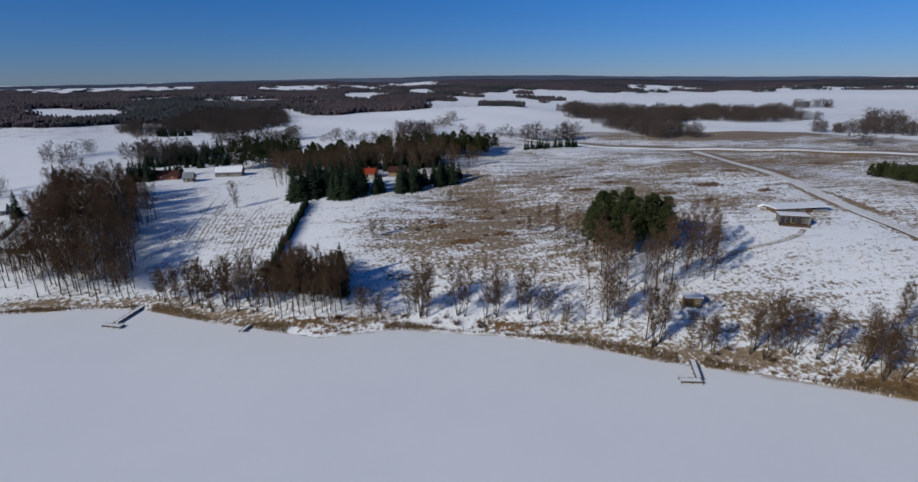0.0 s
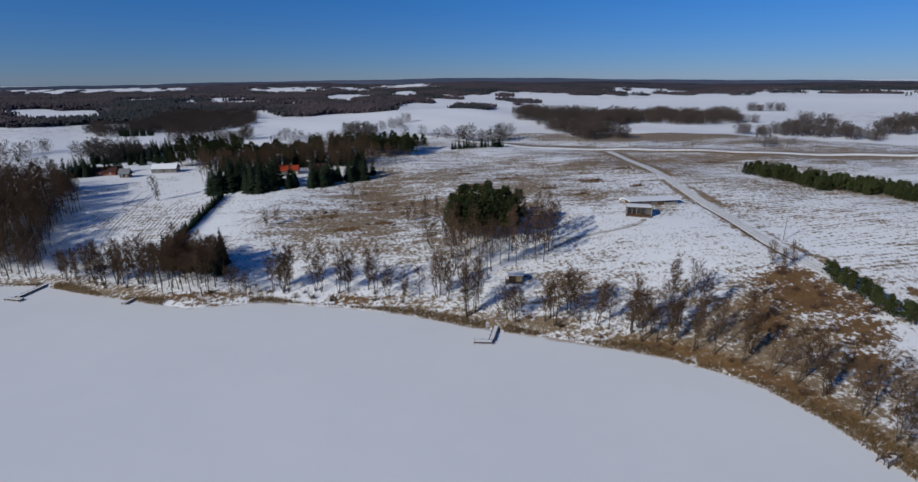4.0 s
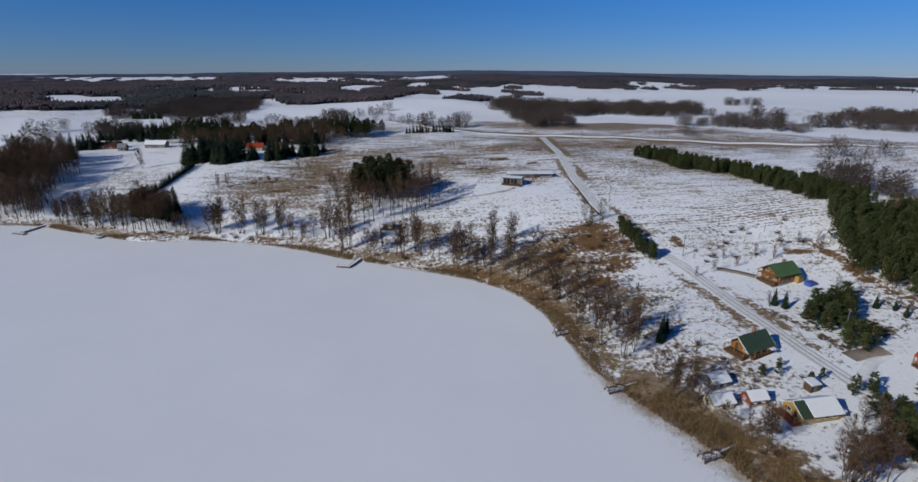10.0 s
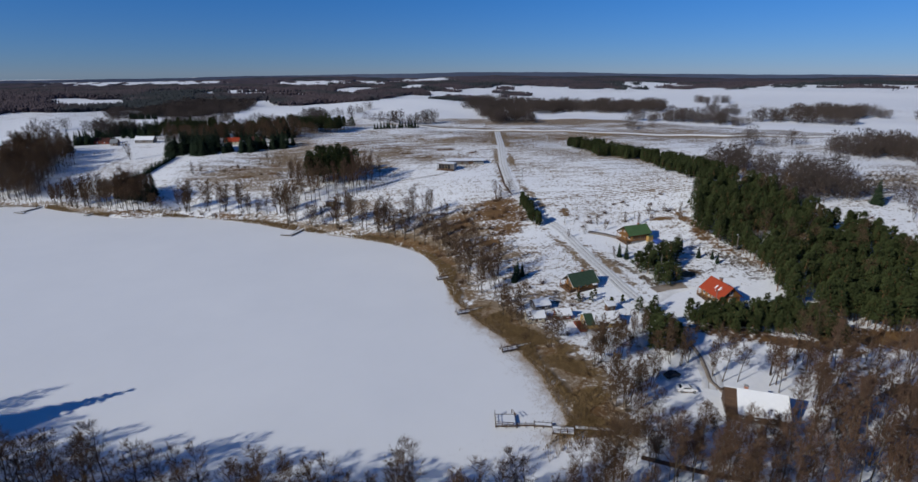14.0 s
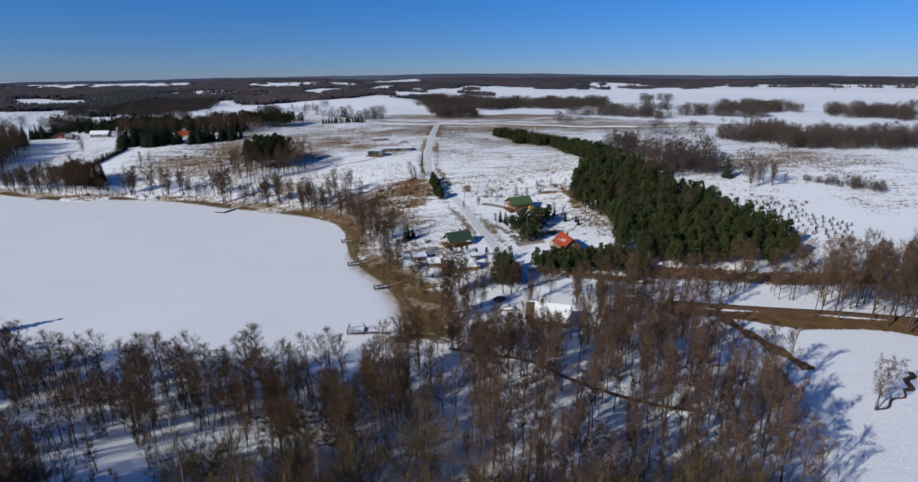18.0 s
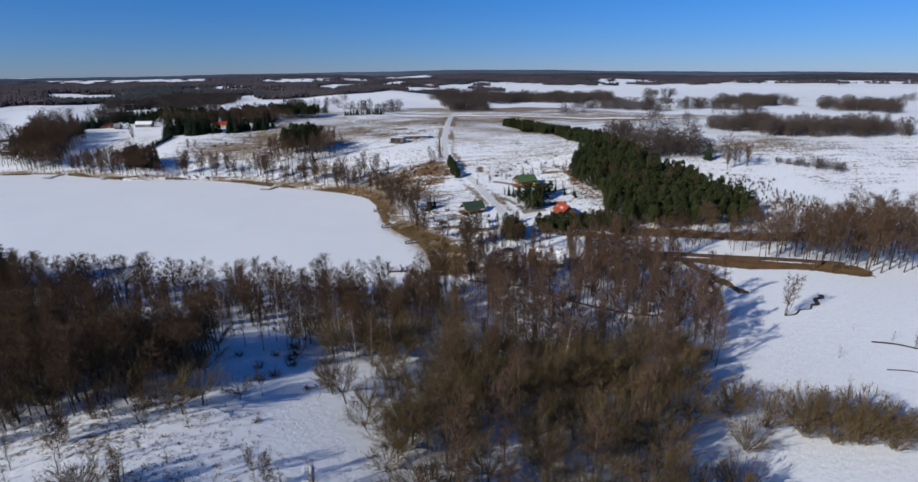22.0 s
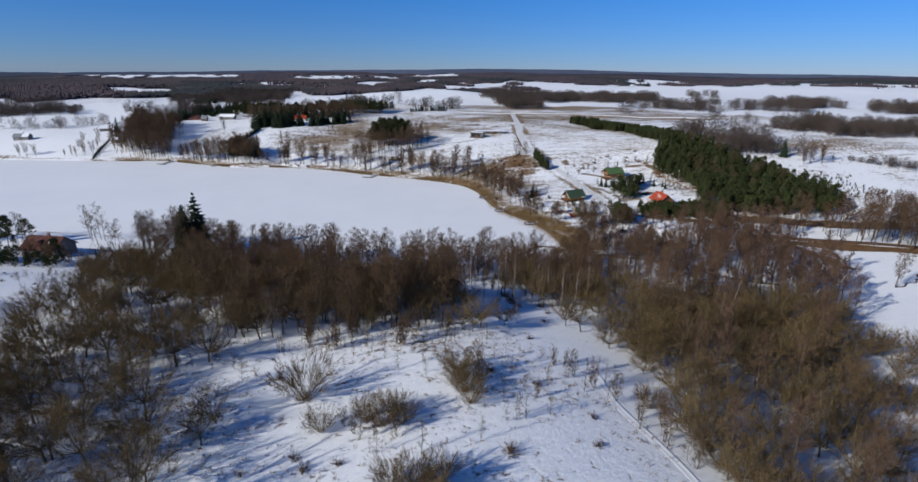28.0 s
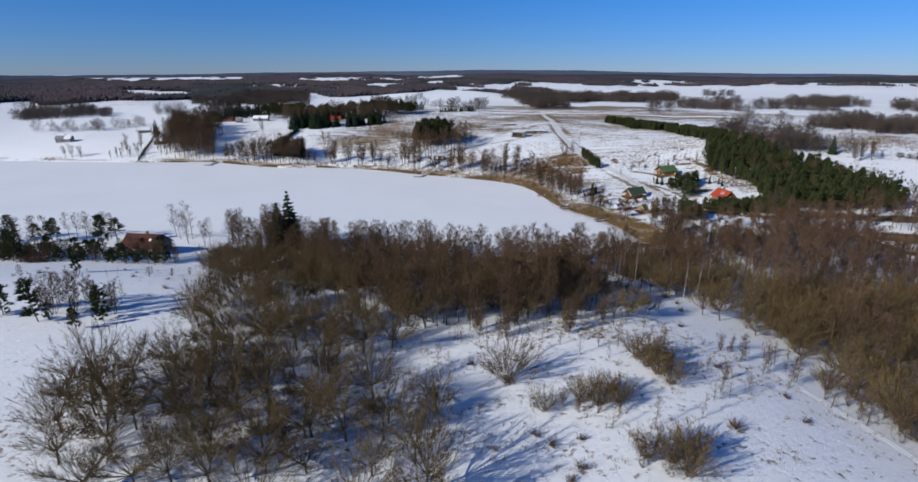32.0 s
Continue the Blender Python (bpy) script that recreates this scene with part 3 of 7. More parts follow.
def bare_tree(seed, h=13.0, crown_from=0.4, spread=0.27, limbs=15, forks=5, twigs=5, steep=0.55, stems=1, twig_r=0.034, droop=0.0, flare=2.6):
    """A leafless tree: straight stems, an oval crown of limbs that rise to its rim, forks on both sides and fine twigs."""
    rng = np.random.default_rng(seed)
    trunk, crown = Shape(), Shape()
    for stem in range(stems):
        top = np.array([*(rng.normal(0, 0.018 * h * (1 if stems == 1 else 1.6 * flare), 2)), h * rng.uniform(0.84, 1.0)])
        base = np.array([*(rng.normal(0, 0.10 * stems, 2) if stems > 1 else (0, 0)), -0.6])
        at = np.linspace(0, 1, 7)[:, None]
        line = base + (top - base) * at + np.concatenate([rng.normal(0, 0.0045 * h, (7, 2)) * np.sin(at * 3.14), np.zeros((7, 1))], 1)
        r0 = h * 0.0105 / stems ** 0.3
        trunk.tube(line, r0 * (1 - 0.93 * at[:, 0]) * np.where(at[:, 0] == 0, 1.3, 1), 5)
        count = max(4, round(limbs / stems))
        for k in range(count):
            u = crown_from + (0.985 - crown_from) * (k + rng.uniform(0, 1)) / count
            start = np.array([np.interp(u, at[:, 0], line[:, c]) for c in range(3)])
            rel = (u - crown_from) / (1 - crown_from)
            rim = math.sqrt(max(0.06, 1 - ((rel - 0.36) / 0.66) ** 2))
            reach = h * spread * rim * rng.uniform(0.75, 1.12) / max(0.5, math.sqrt(1 - min(0.9, steep) ** 2))
            way = aim(rng, 1, steep - 0.15 + 0.12 * rel, min(0.96, steep + 0.1 + 0.22 * rel))[0]
            bend = way + [0, 0, 0.18 - droop]
            bend /= np.linalg.norm(bend)
            mid = start + way * reach * 0.5
            end = mid + bend * reach * 0.5
            r = r0 * (1 - 0.9 * u) * 0.36 + 0.007
            crown.tube([start, mid, end], [r, r * 0.6, 0.008], 3)
            s = np.sort(rng.uniform(0.14, 0.97, forks))[:, None]
            starts = np.where(s < 0.5, start + (mid - start) * s / 0.5, mid + (end - mid) * (s - 0.5) / 0.5)
            out = np.cross(way, aim(rng, 1, -0.3, 0.3)[0])
            out /= max(0.2, np.linalg.norm(out))
            ways = way + out * (rng.choice([-1, 1], forks) * rng.uniform(0.45, 0.95, forks))[:, None] + rng.normal(0, 0.22, (forks, 3)) + [0, 0, 0.12 - 0.8 * droop]
            ways /= np.linalg.norm(ways, axis=1, keepdims=True)
            ends = starts + ways * reach * (rng.uniform(0.28, 0.5, forks)[:, None] * (1.15 - 0.55 * s))
            crown.spikes(starts, ends, 0.0045 + 0.0005 * h)
            m = forks * twigs
            w = rng.uniform(0.1, 1.0, m)[:, None]
            ts = np.repeat(starts, twigs, 0) + np.repeat(ends - starts, twigs, 0) * w
            tw = np.repeat(ways, twigs, 0) + rng.normal(0, 0.42, (m, 3)) + [0, 0, 0.1 - 0.6 * droop]
            tw /= np.linalg.norm(tw, axis=1, keepdims=True)
            crown.slivers(ts, ts + tw * rng.uniform(0.3, 1.0, m)[:, None] * (0.35 + 0.65 * h / 13), twig_r, rng)
    v, f = trunk.arrays()
    if stems > 1:  # all stems rise from one foot
        f = np.where(f % 35 < 5, f % 35, f)
    return (v, f), crown.arrays()


def vase_tree(seed, h=10.5, fork_at=0.2, wide=0.33, limbs=24, forks=11, twigs=15, twig_r=0.0145):
    """A spreading leafless tree: a short stem that parts into rising limbs, which end on the rim of a dense rounded crown."""
    rng = np.random.default_rng(seed)
    trunk, crown = Shape(), Shape()
    head = np.array([*rng.normal(0, 0.02 * h, 2), fork_at * h])
    trunk.tube([(0, 0, -0.6), head * 0.5, head], [0.016 * h, 0.0125 * h, 0.011 * h], 6)
    for way in aim(rng, limbs, 0.42, 0.99):
        # where the limb meets the crown's rim
        flat = max(0.05, math.hypot(way[0], way[1]))
        reach = h * (1 - fork_at) / (way[2] + flat * 0.95 / wide * 0.5) * rng.uniform(0.88, 1.1)
        end = head + way * reach
        mid = head + (end - head) * 0.5 + np.array([way[0], way[1], 0]) * 0.06 * reach
        trunk.tube([head, mid, end], [0.0046 * h, 0.0026 * h, 0.010], 3)
        s = np.sort(rng.uniform(0.22, 0.98, forks))[:, None]
        starts = np.where(s < 0.5, head + (mid - head) * s / 0.5, mid + (end - mid) * (s - 0.5) / 0.5)
        ways = way * 0.9 + rng.normal(0, 0.42, (forks, 3)) + [0, 0, 0.3]
        ways /= np.linalg.norm(ways, axis=1, keepdims=True)
        ends = starts + ways * h * rng.uniform(0.12, 0.24, (forks, 1))
        crown.spikes(starts, ends, 0.010)
        m = forks * twigs
        ts = np.repeat(starts, twigs, 0) + np.repeat(ends - starts, twigs, 0) * rng.uniform(0.1, 1.0, (m, 1))
        tw = np.repeat(ways, twigs, 0) + rng.normal(0, 0.42, (m, 3)) + [0, 0, 0.15]
        tw /= np.linalg.norm(tw, axis=1, keepdims=True)
        crown.slivers(ts, ts + tw * rng.uniform(0.3, 0.95, (m, 1)) * h / 10.5, twig_r, rng)
    return trunk.arrays(), crown.arrays()


def dome_bush(seed, h=5.0, stems=42, forks=5, twigs=7, wide=0.5, twig_r=0.006):
    """A rounded bush: straight rods that fan out from one foot to an even dome, finely twigged towards their tips."""
    rng = np.random.default_rng(seed)
    rods, crown = Shape(), Shape()
    ways = aim(rng, stems, 1 - wide, 0.99)
    base = np.concatenate([rng.normal(0, 0.05 * h, (stems, 2)), np.full((stems, 1), -0.3)], 1)
    ends = base + ways * (h * rng.uniform(0.78, 1.03, stems))[:, None]
    rods.spikes(base, ends, 0.008 + 0.002 * h)
    m = stems * forks
    s = rng.uniform(0.3, 0.98, m)[:, None]
    starts = np.repeat(base, forks, 0) + np.repeat(ends - base, forks, 0) * s
    fw = np.repeat(ways, forks, 0) + rng.normal(0, 0.3, (m, 3))
    fw /= np.linalg.norm(fw, axis=1, keepdims=True)
    tips = starts + fw * (h * 0.30 * rng.uniform(0.6, 1.1, (m, 1)) * (1.15 - 0.6 * s))
    crown.spikes(starts, tips, 0.009)
    n = m * twigs
    ts = np.repeat(starts, twigs, 0) + np.repeat(tips - starts, twigs, 0) * rng.uniform(0.1, 1.0, (n, 1))
    tw = np.repeat(fw, twigs, 0) + rng.normal(0, 0.35, (n, 3))
    tw /= np.linalg.norm(tw, axis=1, keepdims=True)
    crown.slivers(ts, ts + tw * rng.uniform(0.2, 0.6, (n, 1)) * h / 5, twig_r, rng)
    return rods.arrays(), crown.arrays()


def bush(seed, h=3.5, stems=26, twigs=9, spread=0.55, r=0.03):
    """A bush of many stems, all in one."""
    rng = np.random.default_rng(seed)
    crown = Shape()
    ways = aim(rng, stems, 1 - spread, 0.98)
    base = np.concatenate([rng.normal(0, 0.09 * h, (stems, 2)), np.full((stems, 1), -0.3)], 1)
    ends = base + ways * (h * (0.5 + 0.5 * ways[:, 2]) * rng.uniform(0.65, 1.1, stems))[:, None]
    crown.spikes(base, ends, r * 1.2)
    m = stems * twigs
    s = rng.uniform(0.15, 1.0, m)[:, None]
    starts = np.repeat(base, twigs, 0) + np.repeat(ends - base, twigs, 0) * s
    tw = aim(rng, m, 0.0, 0.95) + 0.8 * np.repeat(ways, twigs, 0)
    tw /= np.linalg.norm(tw, axis=1, keepdims=True)
    crown.slivers(starts, starts + tw * rng.uniform(0.25, 0.8, m)[:, None] * h / 3.5, r, rng)
    return (crown.arrays(),)


def spruce(seed, h=12.0, whorls=15, arms=9, wide=0.2, low=0.06):
    rng = np.random.default_rng(seed)
    trunk, crown = Shape(), Shape()
    trunk.tube([(0, 0, -0.5), (0, 0, h * 0.5), (0, 0, h * 0.99)], [h * 0.014, h * 0.008, 0.01], 5)
    for k in range(whorls):
        u = low + (0.985 - low) * k / (whorls - 1)
        reach = h * wide * (1 - u) ** 0.85 + 0.12
        n = max(4, round(arms * (1 - 0.5 * u)))
        turn = rng.uniform(0, 6.28) + np.arange(n) * 2 * math.pi / n + rng.normal(0, 0.15, n)
        for a in turn:
            long = reach * rng.uniform(0.75, 1.12)
            out = np.array([math.cos(a), math.sin(a), 0])
            side = np.array([-math.sin(a), math.cos(a), 0])
            z = h * u + rng.normal(0, 0.12)
            root = np.array([0, 0, z + 0.1])
            mid = out * long * 0.55 + [0, 0, z - 0.10 * long]
            tip = out * long + [0, 0, z - 0.22 * long + 0.1]
            half = 0.28 * long + 0.1
            under = mid - [0, 0, 0.22 + 0.1 * long]
            crown.add([root, mid + side * half, tip, mid - side * half, under, mid + [0, 0, 0.12]],
                      [(0, 1, 5), (1, 2, 5), (2, 3, 5), (3, 0, 5), (0, 4, 1), (1, 4, 2), (2, 4, 3), (3, 4, 0)])
            m = 4
            s = rng.uniform(0.3, 1.0, m)[:, None]
            p = root + (tip - root) * s
            crown.spikes(p, p + (out * 0.3 + side * rng.choice([-1, 1], m)[:, None] * 0.8 + [0, 0, -0.35]) * (0.35 * long + 0.15), 0.10)
    return trunk.arrays(), crown.arrays()


def pine(seed, h=11.0, crown_from=0.35, wide=0.2, tufts=60, tuft=0.75):
    rng = np.random.default_rng(seed)
    trunk, crown = Shape(), Shape()
    bend = rng.normal(0, 0.03 * h, 2)
    trunk.tube([(0, 0, -0.5), (bend[0], bend[1], h * 0.5), (0, 0, h * 0.96)], [h * 0.014, h * 0.010, 0.03], 5)
    for k in range(tufts):
        u = crown_from + (1.0 - crown_from) * rng.uniform(0, 1) ** 0.85
        rel = (u - crown_from) / (1 - crown_from)
        reach = h * wide * math.sqrt(max(0.02, 1 - rel ** 1.7)) * rng.uniform(0.35, 1.0)
        a = rng.uniform(0, 6.28)
        c = np.array([reach * math.cos(a), reach * math.sin(a), h * u])
        if k % 3 == 0:
            trunk.spikes([0, 0, h * u - 0.35 * reach], c, 0.05)
        n = 13
        ways = aim(rng, n, -0.35, 1.0) + 0.4 * np.array([math.cos(a), math.sin(a), 0.2])
        size = tuft * rng.uniform(0.65, 1.2)
        crown.spikes(c - ways * 0.12, c + ways * size, 0.19 * size)
    return trunk.arrays(), crown.arrays()


def mesh_of(name, arrays, mat):
    return sheet(name, *arrays, mat, False)


class Kind:
    """A kind of tree: a few grown forms, each a trunk and a crown."""

    def __init__(self, name, forms, bark, leaf, lean=None, category="tree"):
        self.name, self.category = name, category
        self.forms, self.bark, self.leaf = lean or forms, bark, leaf
        self.meshes = [(mesh_of(name, f[0], leaf),) if len(f) == 1 else (mesh_of("trunk", f[0], bark), mesh_of("crown", f[1], leaf)) for f in forms]


ALDER = Kind("alder", [bare_tree(10 + k, 13.5, 0.34, 0.16, 34, 7, 8, 0.62, twig_r=0.0135) for k in range(6)], M_BARK, M_TWIG)
RED_ALDER = Kind("alder", [bare_tree(20 + k, 13.5, 0.36, 0.115, 32, 7, 8, 0.70, twig_r=0.0135) for k in range(6)], M_STEM, M_TWIG_RED)
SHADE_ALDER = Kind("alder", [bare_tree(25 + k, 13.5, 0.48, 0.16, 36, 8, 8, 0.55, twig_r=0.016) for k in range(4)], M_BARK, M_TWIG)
FAN_ALDER = Kind("many_stemmed_alder", [bare_tree(35 + k, 12.0, 0.30, 0.105, 80, 7, 8, 0.66, stems=4, twig_r=0.0125, flare=3.4) for k in range(6)], M_BARK, M_TWIG)
BIRCH = Kind("birch", [bare_tree(30 + k, 14.0, 0.32, 0.13, 30, 7, 6, 0.66, twig_r=0.008, droop=0.2) for k in range(3)], M_BIRCH, M_TWIG_RED)
BROAD = Kind("broad_tree", [vase_tree(40 + k, 10.5, 0.16 + 0.03 * (k % 3), 0.30 + 0.03 * (k % 2)) for k in range(6)], M_STEM, M_TWIG_OLIVE)
CLUMP = Kind("many_stemmed_tree", [bare_tree(50 + k, 9.5, 0.2, 0.11, 72, 7, 7, 0.66, stems=5, twig_r=0.011, flare=3.6) for k in range(4)], M_BARK, M_TWIG)
WILLOW = Kind("willow_bush", [dome_bush(60 + k, 5.0, 64, 8, 10, 0.34, 0.0125) for k in range(4)], M_TWIG_OLIVE, M_TWIG_OLIVE, category="bush")
BROWN_BUSH = Kind("brown_bush", [bush(70 + k, 3.0, 44, 40, 0.75, 0.015) for k in range(3)], M_BARK, M_TWIG_RED, category="bush")
SAPLING = Kind("sapling", [bare_tree(80 + k, 5.0, 0.12, 0.14, 20, 6, 4, 0.7, twig_r=0.006) for k in range(4)], M_BARK, M_TWIG_OLIVE)
SPRUCE = Kind("spruce", [spruce(90 + k, 12.0, 17, 11, 0.235, 0.03) for k in range(3)], M_BARK, M_SPRUCE)
PINE = Kind("pine", [pine(100 + k, 11.0, 0.3, 0.2, 125, 0.62) for k in range(4)], M_PINE_BARK, M_PINE, None)
YOUNG_PINE = Kind("young_pine", [pine(110 + k, 6.0, 0.06, 0.23, 80, 0.55) for k in range(3)], M_PINE_BARK, M_PINE)
planted = random.Random(7)


def plant(kind, x, y, label, group, size=1.0, lean=0.035, wide=1.0):
    """One tree of its own, with its trunk and its crown."""
    meshes = planted.choice(kind.meshes)
    top = new(kind.name, meshes[0] if len(meshes) == 1 else None)
    if len(meshes) > 1:
        top.empty_display_size = 0.3
        for name, me in zip(("trunk", "crown"), meshes):
            new(name, me).parent = top
    top.location = (x, y, float(land(x, y)) - 0.05)
    top.rotation_euler = (planted.gauss(0, lean), planted.gauss(0, lean), planted.uniform(0, 6.28))
    s = size * planted.uniform(0.86, 1.14)
    top.scale = (wide * s * planted.uniform(0.9, 1.1), wide * s * planted.uniform(0.9, 1.1), s)
    return tagged(top, label, kind.category, group)


def inside(x, y, area):
    hit = False
    for (ax, ay), (bx, by) in zip(area, area[1:] + area[:1]):
        if (ay > y) != (by > y) and x < (bx - ax) * (y - ay) / (by - ay) + ax:
            hit = not hit
    return hit


def spots(area, n, gap, seed, keep_off=()):
    """n places in an area on the plan, no two nearer than the gap."""
    rng = random.Random(seed)
    xs, ys = [p[0] for p in area], [p[1] for p in area]
    found = []
    for _ in range(n * 40):
        x, y = rng.uniform(min(xs), max(xs)), rng.uniform(min(ys), max(ys))
        if inside(x, y, area) and all((x - a) ** 2 + (y - b) ** 2 > gap * gap for a, b in found) and not any((x - a) ** 2 + (y - b) ** 2 < r * r for a, b, r in keep_off):
            if shore_distance(x, y) > 0.8:
                found.append((x, y))
                if len(found) == n:
                    break
    return found


def joined(pieces):
    """Many grown shapes in one pair of arrays."""
    shift, vs, fs = 0, [], []
    for v, f in pieces:
        vs.append(v)
        fs.append(f + shift)
        shift += len(v)
    return np.concatenate(vs), np.concatenate(fs)


@functools.lru_cache(None)
def clusters(kind, count, reach, forms, bush_kind=None):
    """Small groups of trees, grown as trunks and crowns; shared by the thickets."""
    made = []
    for k in range(forms):
        rng = np.random.default_rng(500 + k + count)
        trunks, crowns = [], []
        for n in range(count):
            form = kind.forms[rng.integers(len(kind.forms))]
            r, a = reach * math.sqrt((n + 0.5) / count), 2.4 * n + rng.uniform(0, 0.9)
            spin, s = rng.uniform(0, 6.28), rng.uniform(0.78, 1.15)
            turn = np.array([[math.cos(spin), -math.sin(spin), rng.normal(0, 0.05)], [math.sin(spin), math.cos(spin), rng.normal(0, 0.05)], [0, 0, 1]])
            for (v, f), side in zip(form, (trunks, crowns)):
                side.append((v @ turn.T * s + [r * math.cos(a), r * math.sin(a), 0], f))
        if kind.bark is kind.leaf:
            made.append((mesh_of("trees", joined(trunks + crowns), kind.leaf),))
            continue
        made.append((mesh_of("trunk", joined(trunks), kind.bark), mesh_of("crown", joined(crowns), kind.leaf)))
    return made


def thicket(name, kind, places, label, category, size=1.0, seed=1, count=4, reach=3.5, thin=1.15, vary=0.12):
    """What nobody could count: a wood made of many small groups of trees."""
    rng = random.Random(seed)
    top = tagged(new(name), label, category, kind="stuff")
    kept, gap = [], 1.55 * reach * thin
    for x, y in places:
        if all((x - a) ** 2 + (y - b) ** 2 > gap * gap for a, b in kept):
            kept.append((x, y))
    made = clusters(kind, count, reach, 4)
    for x, y in kept:
        spin, s = rng.uniform(0, 6.28), size * rng.uniform(1 - vary, 1 + vary)
        made_here = rng.choice(made)
        for key, me in zip(("trunk", "crown") if len(made_here) == 2 else ("trees",), made_here):
            ob = tagged(new(key, me), kind="stuff")
            ob.parent = top
            ob.location, ob.rotation_euler, ob.scale = (x, y, float(land(x, y)) - 0.25), (0, 0, spin), (s, s, s)
    return top


# ---- the woods ----
# alders and thickets along the north shore
NORTH = "trees along the north shore"
for x, y, h in ((-94, 168, 0.8), (-91, 166, 0.9), (-87, 164, 0.85), (-84, 165, 0.9), (-80, 162, 0.9), (-76, 160, 0.95), (-73, 162, 0.85), (-70, 160, 1.0), (-67, 158, 0.95), (-64, 160, 1.0),
                (-61, 157, 0.95), (-58, 158, 1.0), (-29, 150, 0.6), (-24, 149, 0.55), (-15, 151, 0.7), (-11, 150, 0.95), (-9, 149, 0.9), (0, 149, 0.95), (2, 148, 1.0), (8, 147, 1.0), (11, 146, 0.9), (18, 146.5, 0.85), (20, 145, 0.9),
                (25, 142, 0.6), (30, 139, 0.5), (35, 139, 0.75), (40, 138, 1.05), (42, 139, 1.0), (44, 136, 0.8), (50, 127, 1.05), (52, 128, 1.1), (49, 130, 1.0), (61, 124, 0.6), (63, 122, 0.6), (66, 126, 0.55),
                (72, 121, 0.85), (75, 119, 0.9), (80, 121, 1.0), (82, 118, 0.95), (86, 116, 0.85), (89, 114, 0.8), (94, 111, 0.95), (97, 113, 0.9), (96, 108, 0.8), (100, 107, 0.85), (103, 105, 0.8), (106, 108, 0.85),
                (109, 112, 1.0), (110, 120, 1.05), (117, 113, 0.9), (117, 122, 0.8), (108, 101, 0.85), (112, 99, 0.9), (115, 104, 0.85), (117, 94, 0.85), (120, 97, 0.8), (124, 105, 0.8), (121, 89, 0.85), (124, 84, 0.8),
                (127, 80, 0.9), (128, 86, 0.8), (130, 72, 0.85), (133, 78, 0.8), (136, 71, 0.85), (131, 64, 0.8), (135, 61, 0.85), (138, 61, 0.9), (134, 52, 0.8), (140, 55, 0.85), (145, 57, 0.8), (138, 45, 0.8), (142, 48, 0.85)):
    if shore_distance(x, y) > 0.3:
        plant(FAN_ALDER if planted.random() < 0.8 else ALDER, x, y, "bare many-stemmed alder standing at the lake edge", NORTH, 1.36 * h, 0.03)
        if planted.random() < 0.6 and x < 106:
            ax, ay = x + planted.uniform(-2.6, 2.6), y + planted.uniform(0.8, 3.2)
            if shore_distance(ax, ay) > 0.5:
                plant(FAN_ALDER if planted.random() < 0.5 else ALDER, ax, ay, "bare many-stemmed alder standing at the lake edge", NORTH, 1.2 * h, 0.03)
# scrub under the shore trees
for x, y in spots([(-98, 170), (-60, 161), (10, 150), (45, 140), (56, 128), (75, 121), (100, 108), (118, 94), (125, 78), (118, 85), (99, 103), (74, 115), (50, 124), (10, 142), (-50, 149)], 22, 3.4, 51):
    plant(BROWN_BUSH, x, y, "low brown scrub under the shore alders", "scrub of the north shore", planted.uniform(0.45, 0.85))
for x, y in spots([(112, 108), (126, 112), (140, 90), (146, 66), (150, 52), (140, 42), (130, 56), (126, 74), (118, 92)], 9, 2.6, 52):
    plant(BROWN_BUSH, x, y, "tangled brown scrub behind the reeds", "scrub of the east shore", planted.uniform(0.6, 1.1))
for x, y in spots([(140, 36), (150, 50), (166, 52), (180, 30), (180, 6), (160, -4), (152, 8), (146, 20)], 30, 2.6, 53, [(171, 46, 9), (171, 21, 10), (153, 25, 8), (156, 33, 8), (160, 38, 4), (185, 25, 5)]):
    plant(BROWN_BUSH, x, y, "tangled brown scrub round the cottages", "scrub round the cottages", planted.uniform(0.3, 0.75))
# the dark grove with spruce tips, and the conifer hedge behind it
for x, y in spots([(-60, 156), (-50, 151), (-36, 148), (-33, 160), (-55, 170)], 44, 1.9, 3):
    plant(SHADE_ALDER, x, y, "slender bare alder in a dense lakeside grove", "trees of the dark grove", 1.12)
for k in range(14):
    plant(SPRUCE, -58 + 1.7 * k + planted.gauss(0, 0.6), 168 - 0.35 * k + planted.gauss(0, 1.5), "dark green spruce behind the bare grove", "spruces of the dark grove", 1.02)
for k in range(46):
    plant(SPRUCE, -62.5 + planted.gauss(0, 0.25), 174 + 1.48 * k, "narrow dark spruce in a straight field hedge", "spruces of the hedge", 0.38, 0.02)
# the grove by the hut: pines, tall bare trees
for x, y in spots([(46, 170), (70, 168), (74, 176), (60, 186), (46, 182)], 32, 2.3, 4):
    plant(PINE, x, y, "dark green pine with bare stem in a small grove", "pines of the grove", 1.55)
for x, y in spots([(38, 148), (60, 144), (66, 158), (48, 172)], 15, 3.0, 5, [(67, 142, 7)]):
    plant(ALDER, x, y, "tall bare tree with grey stem on the snowy slope", "bare trees of the grove", 1.25)
for x, y in spots([(64, 149), (78, 150), (88, 170), (70, 172)], 22, 2.2, 6, [(67, 142, 7)]):
    plant(RED_ALDER, x, y, "slender tree with reddish twigs in a close stand", "reddish trees of the grove", 1.3)
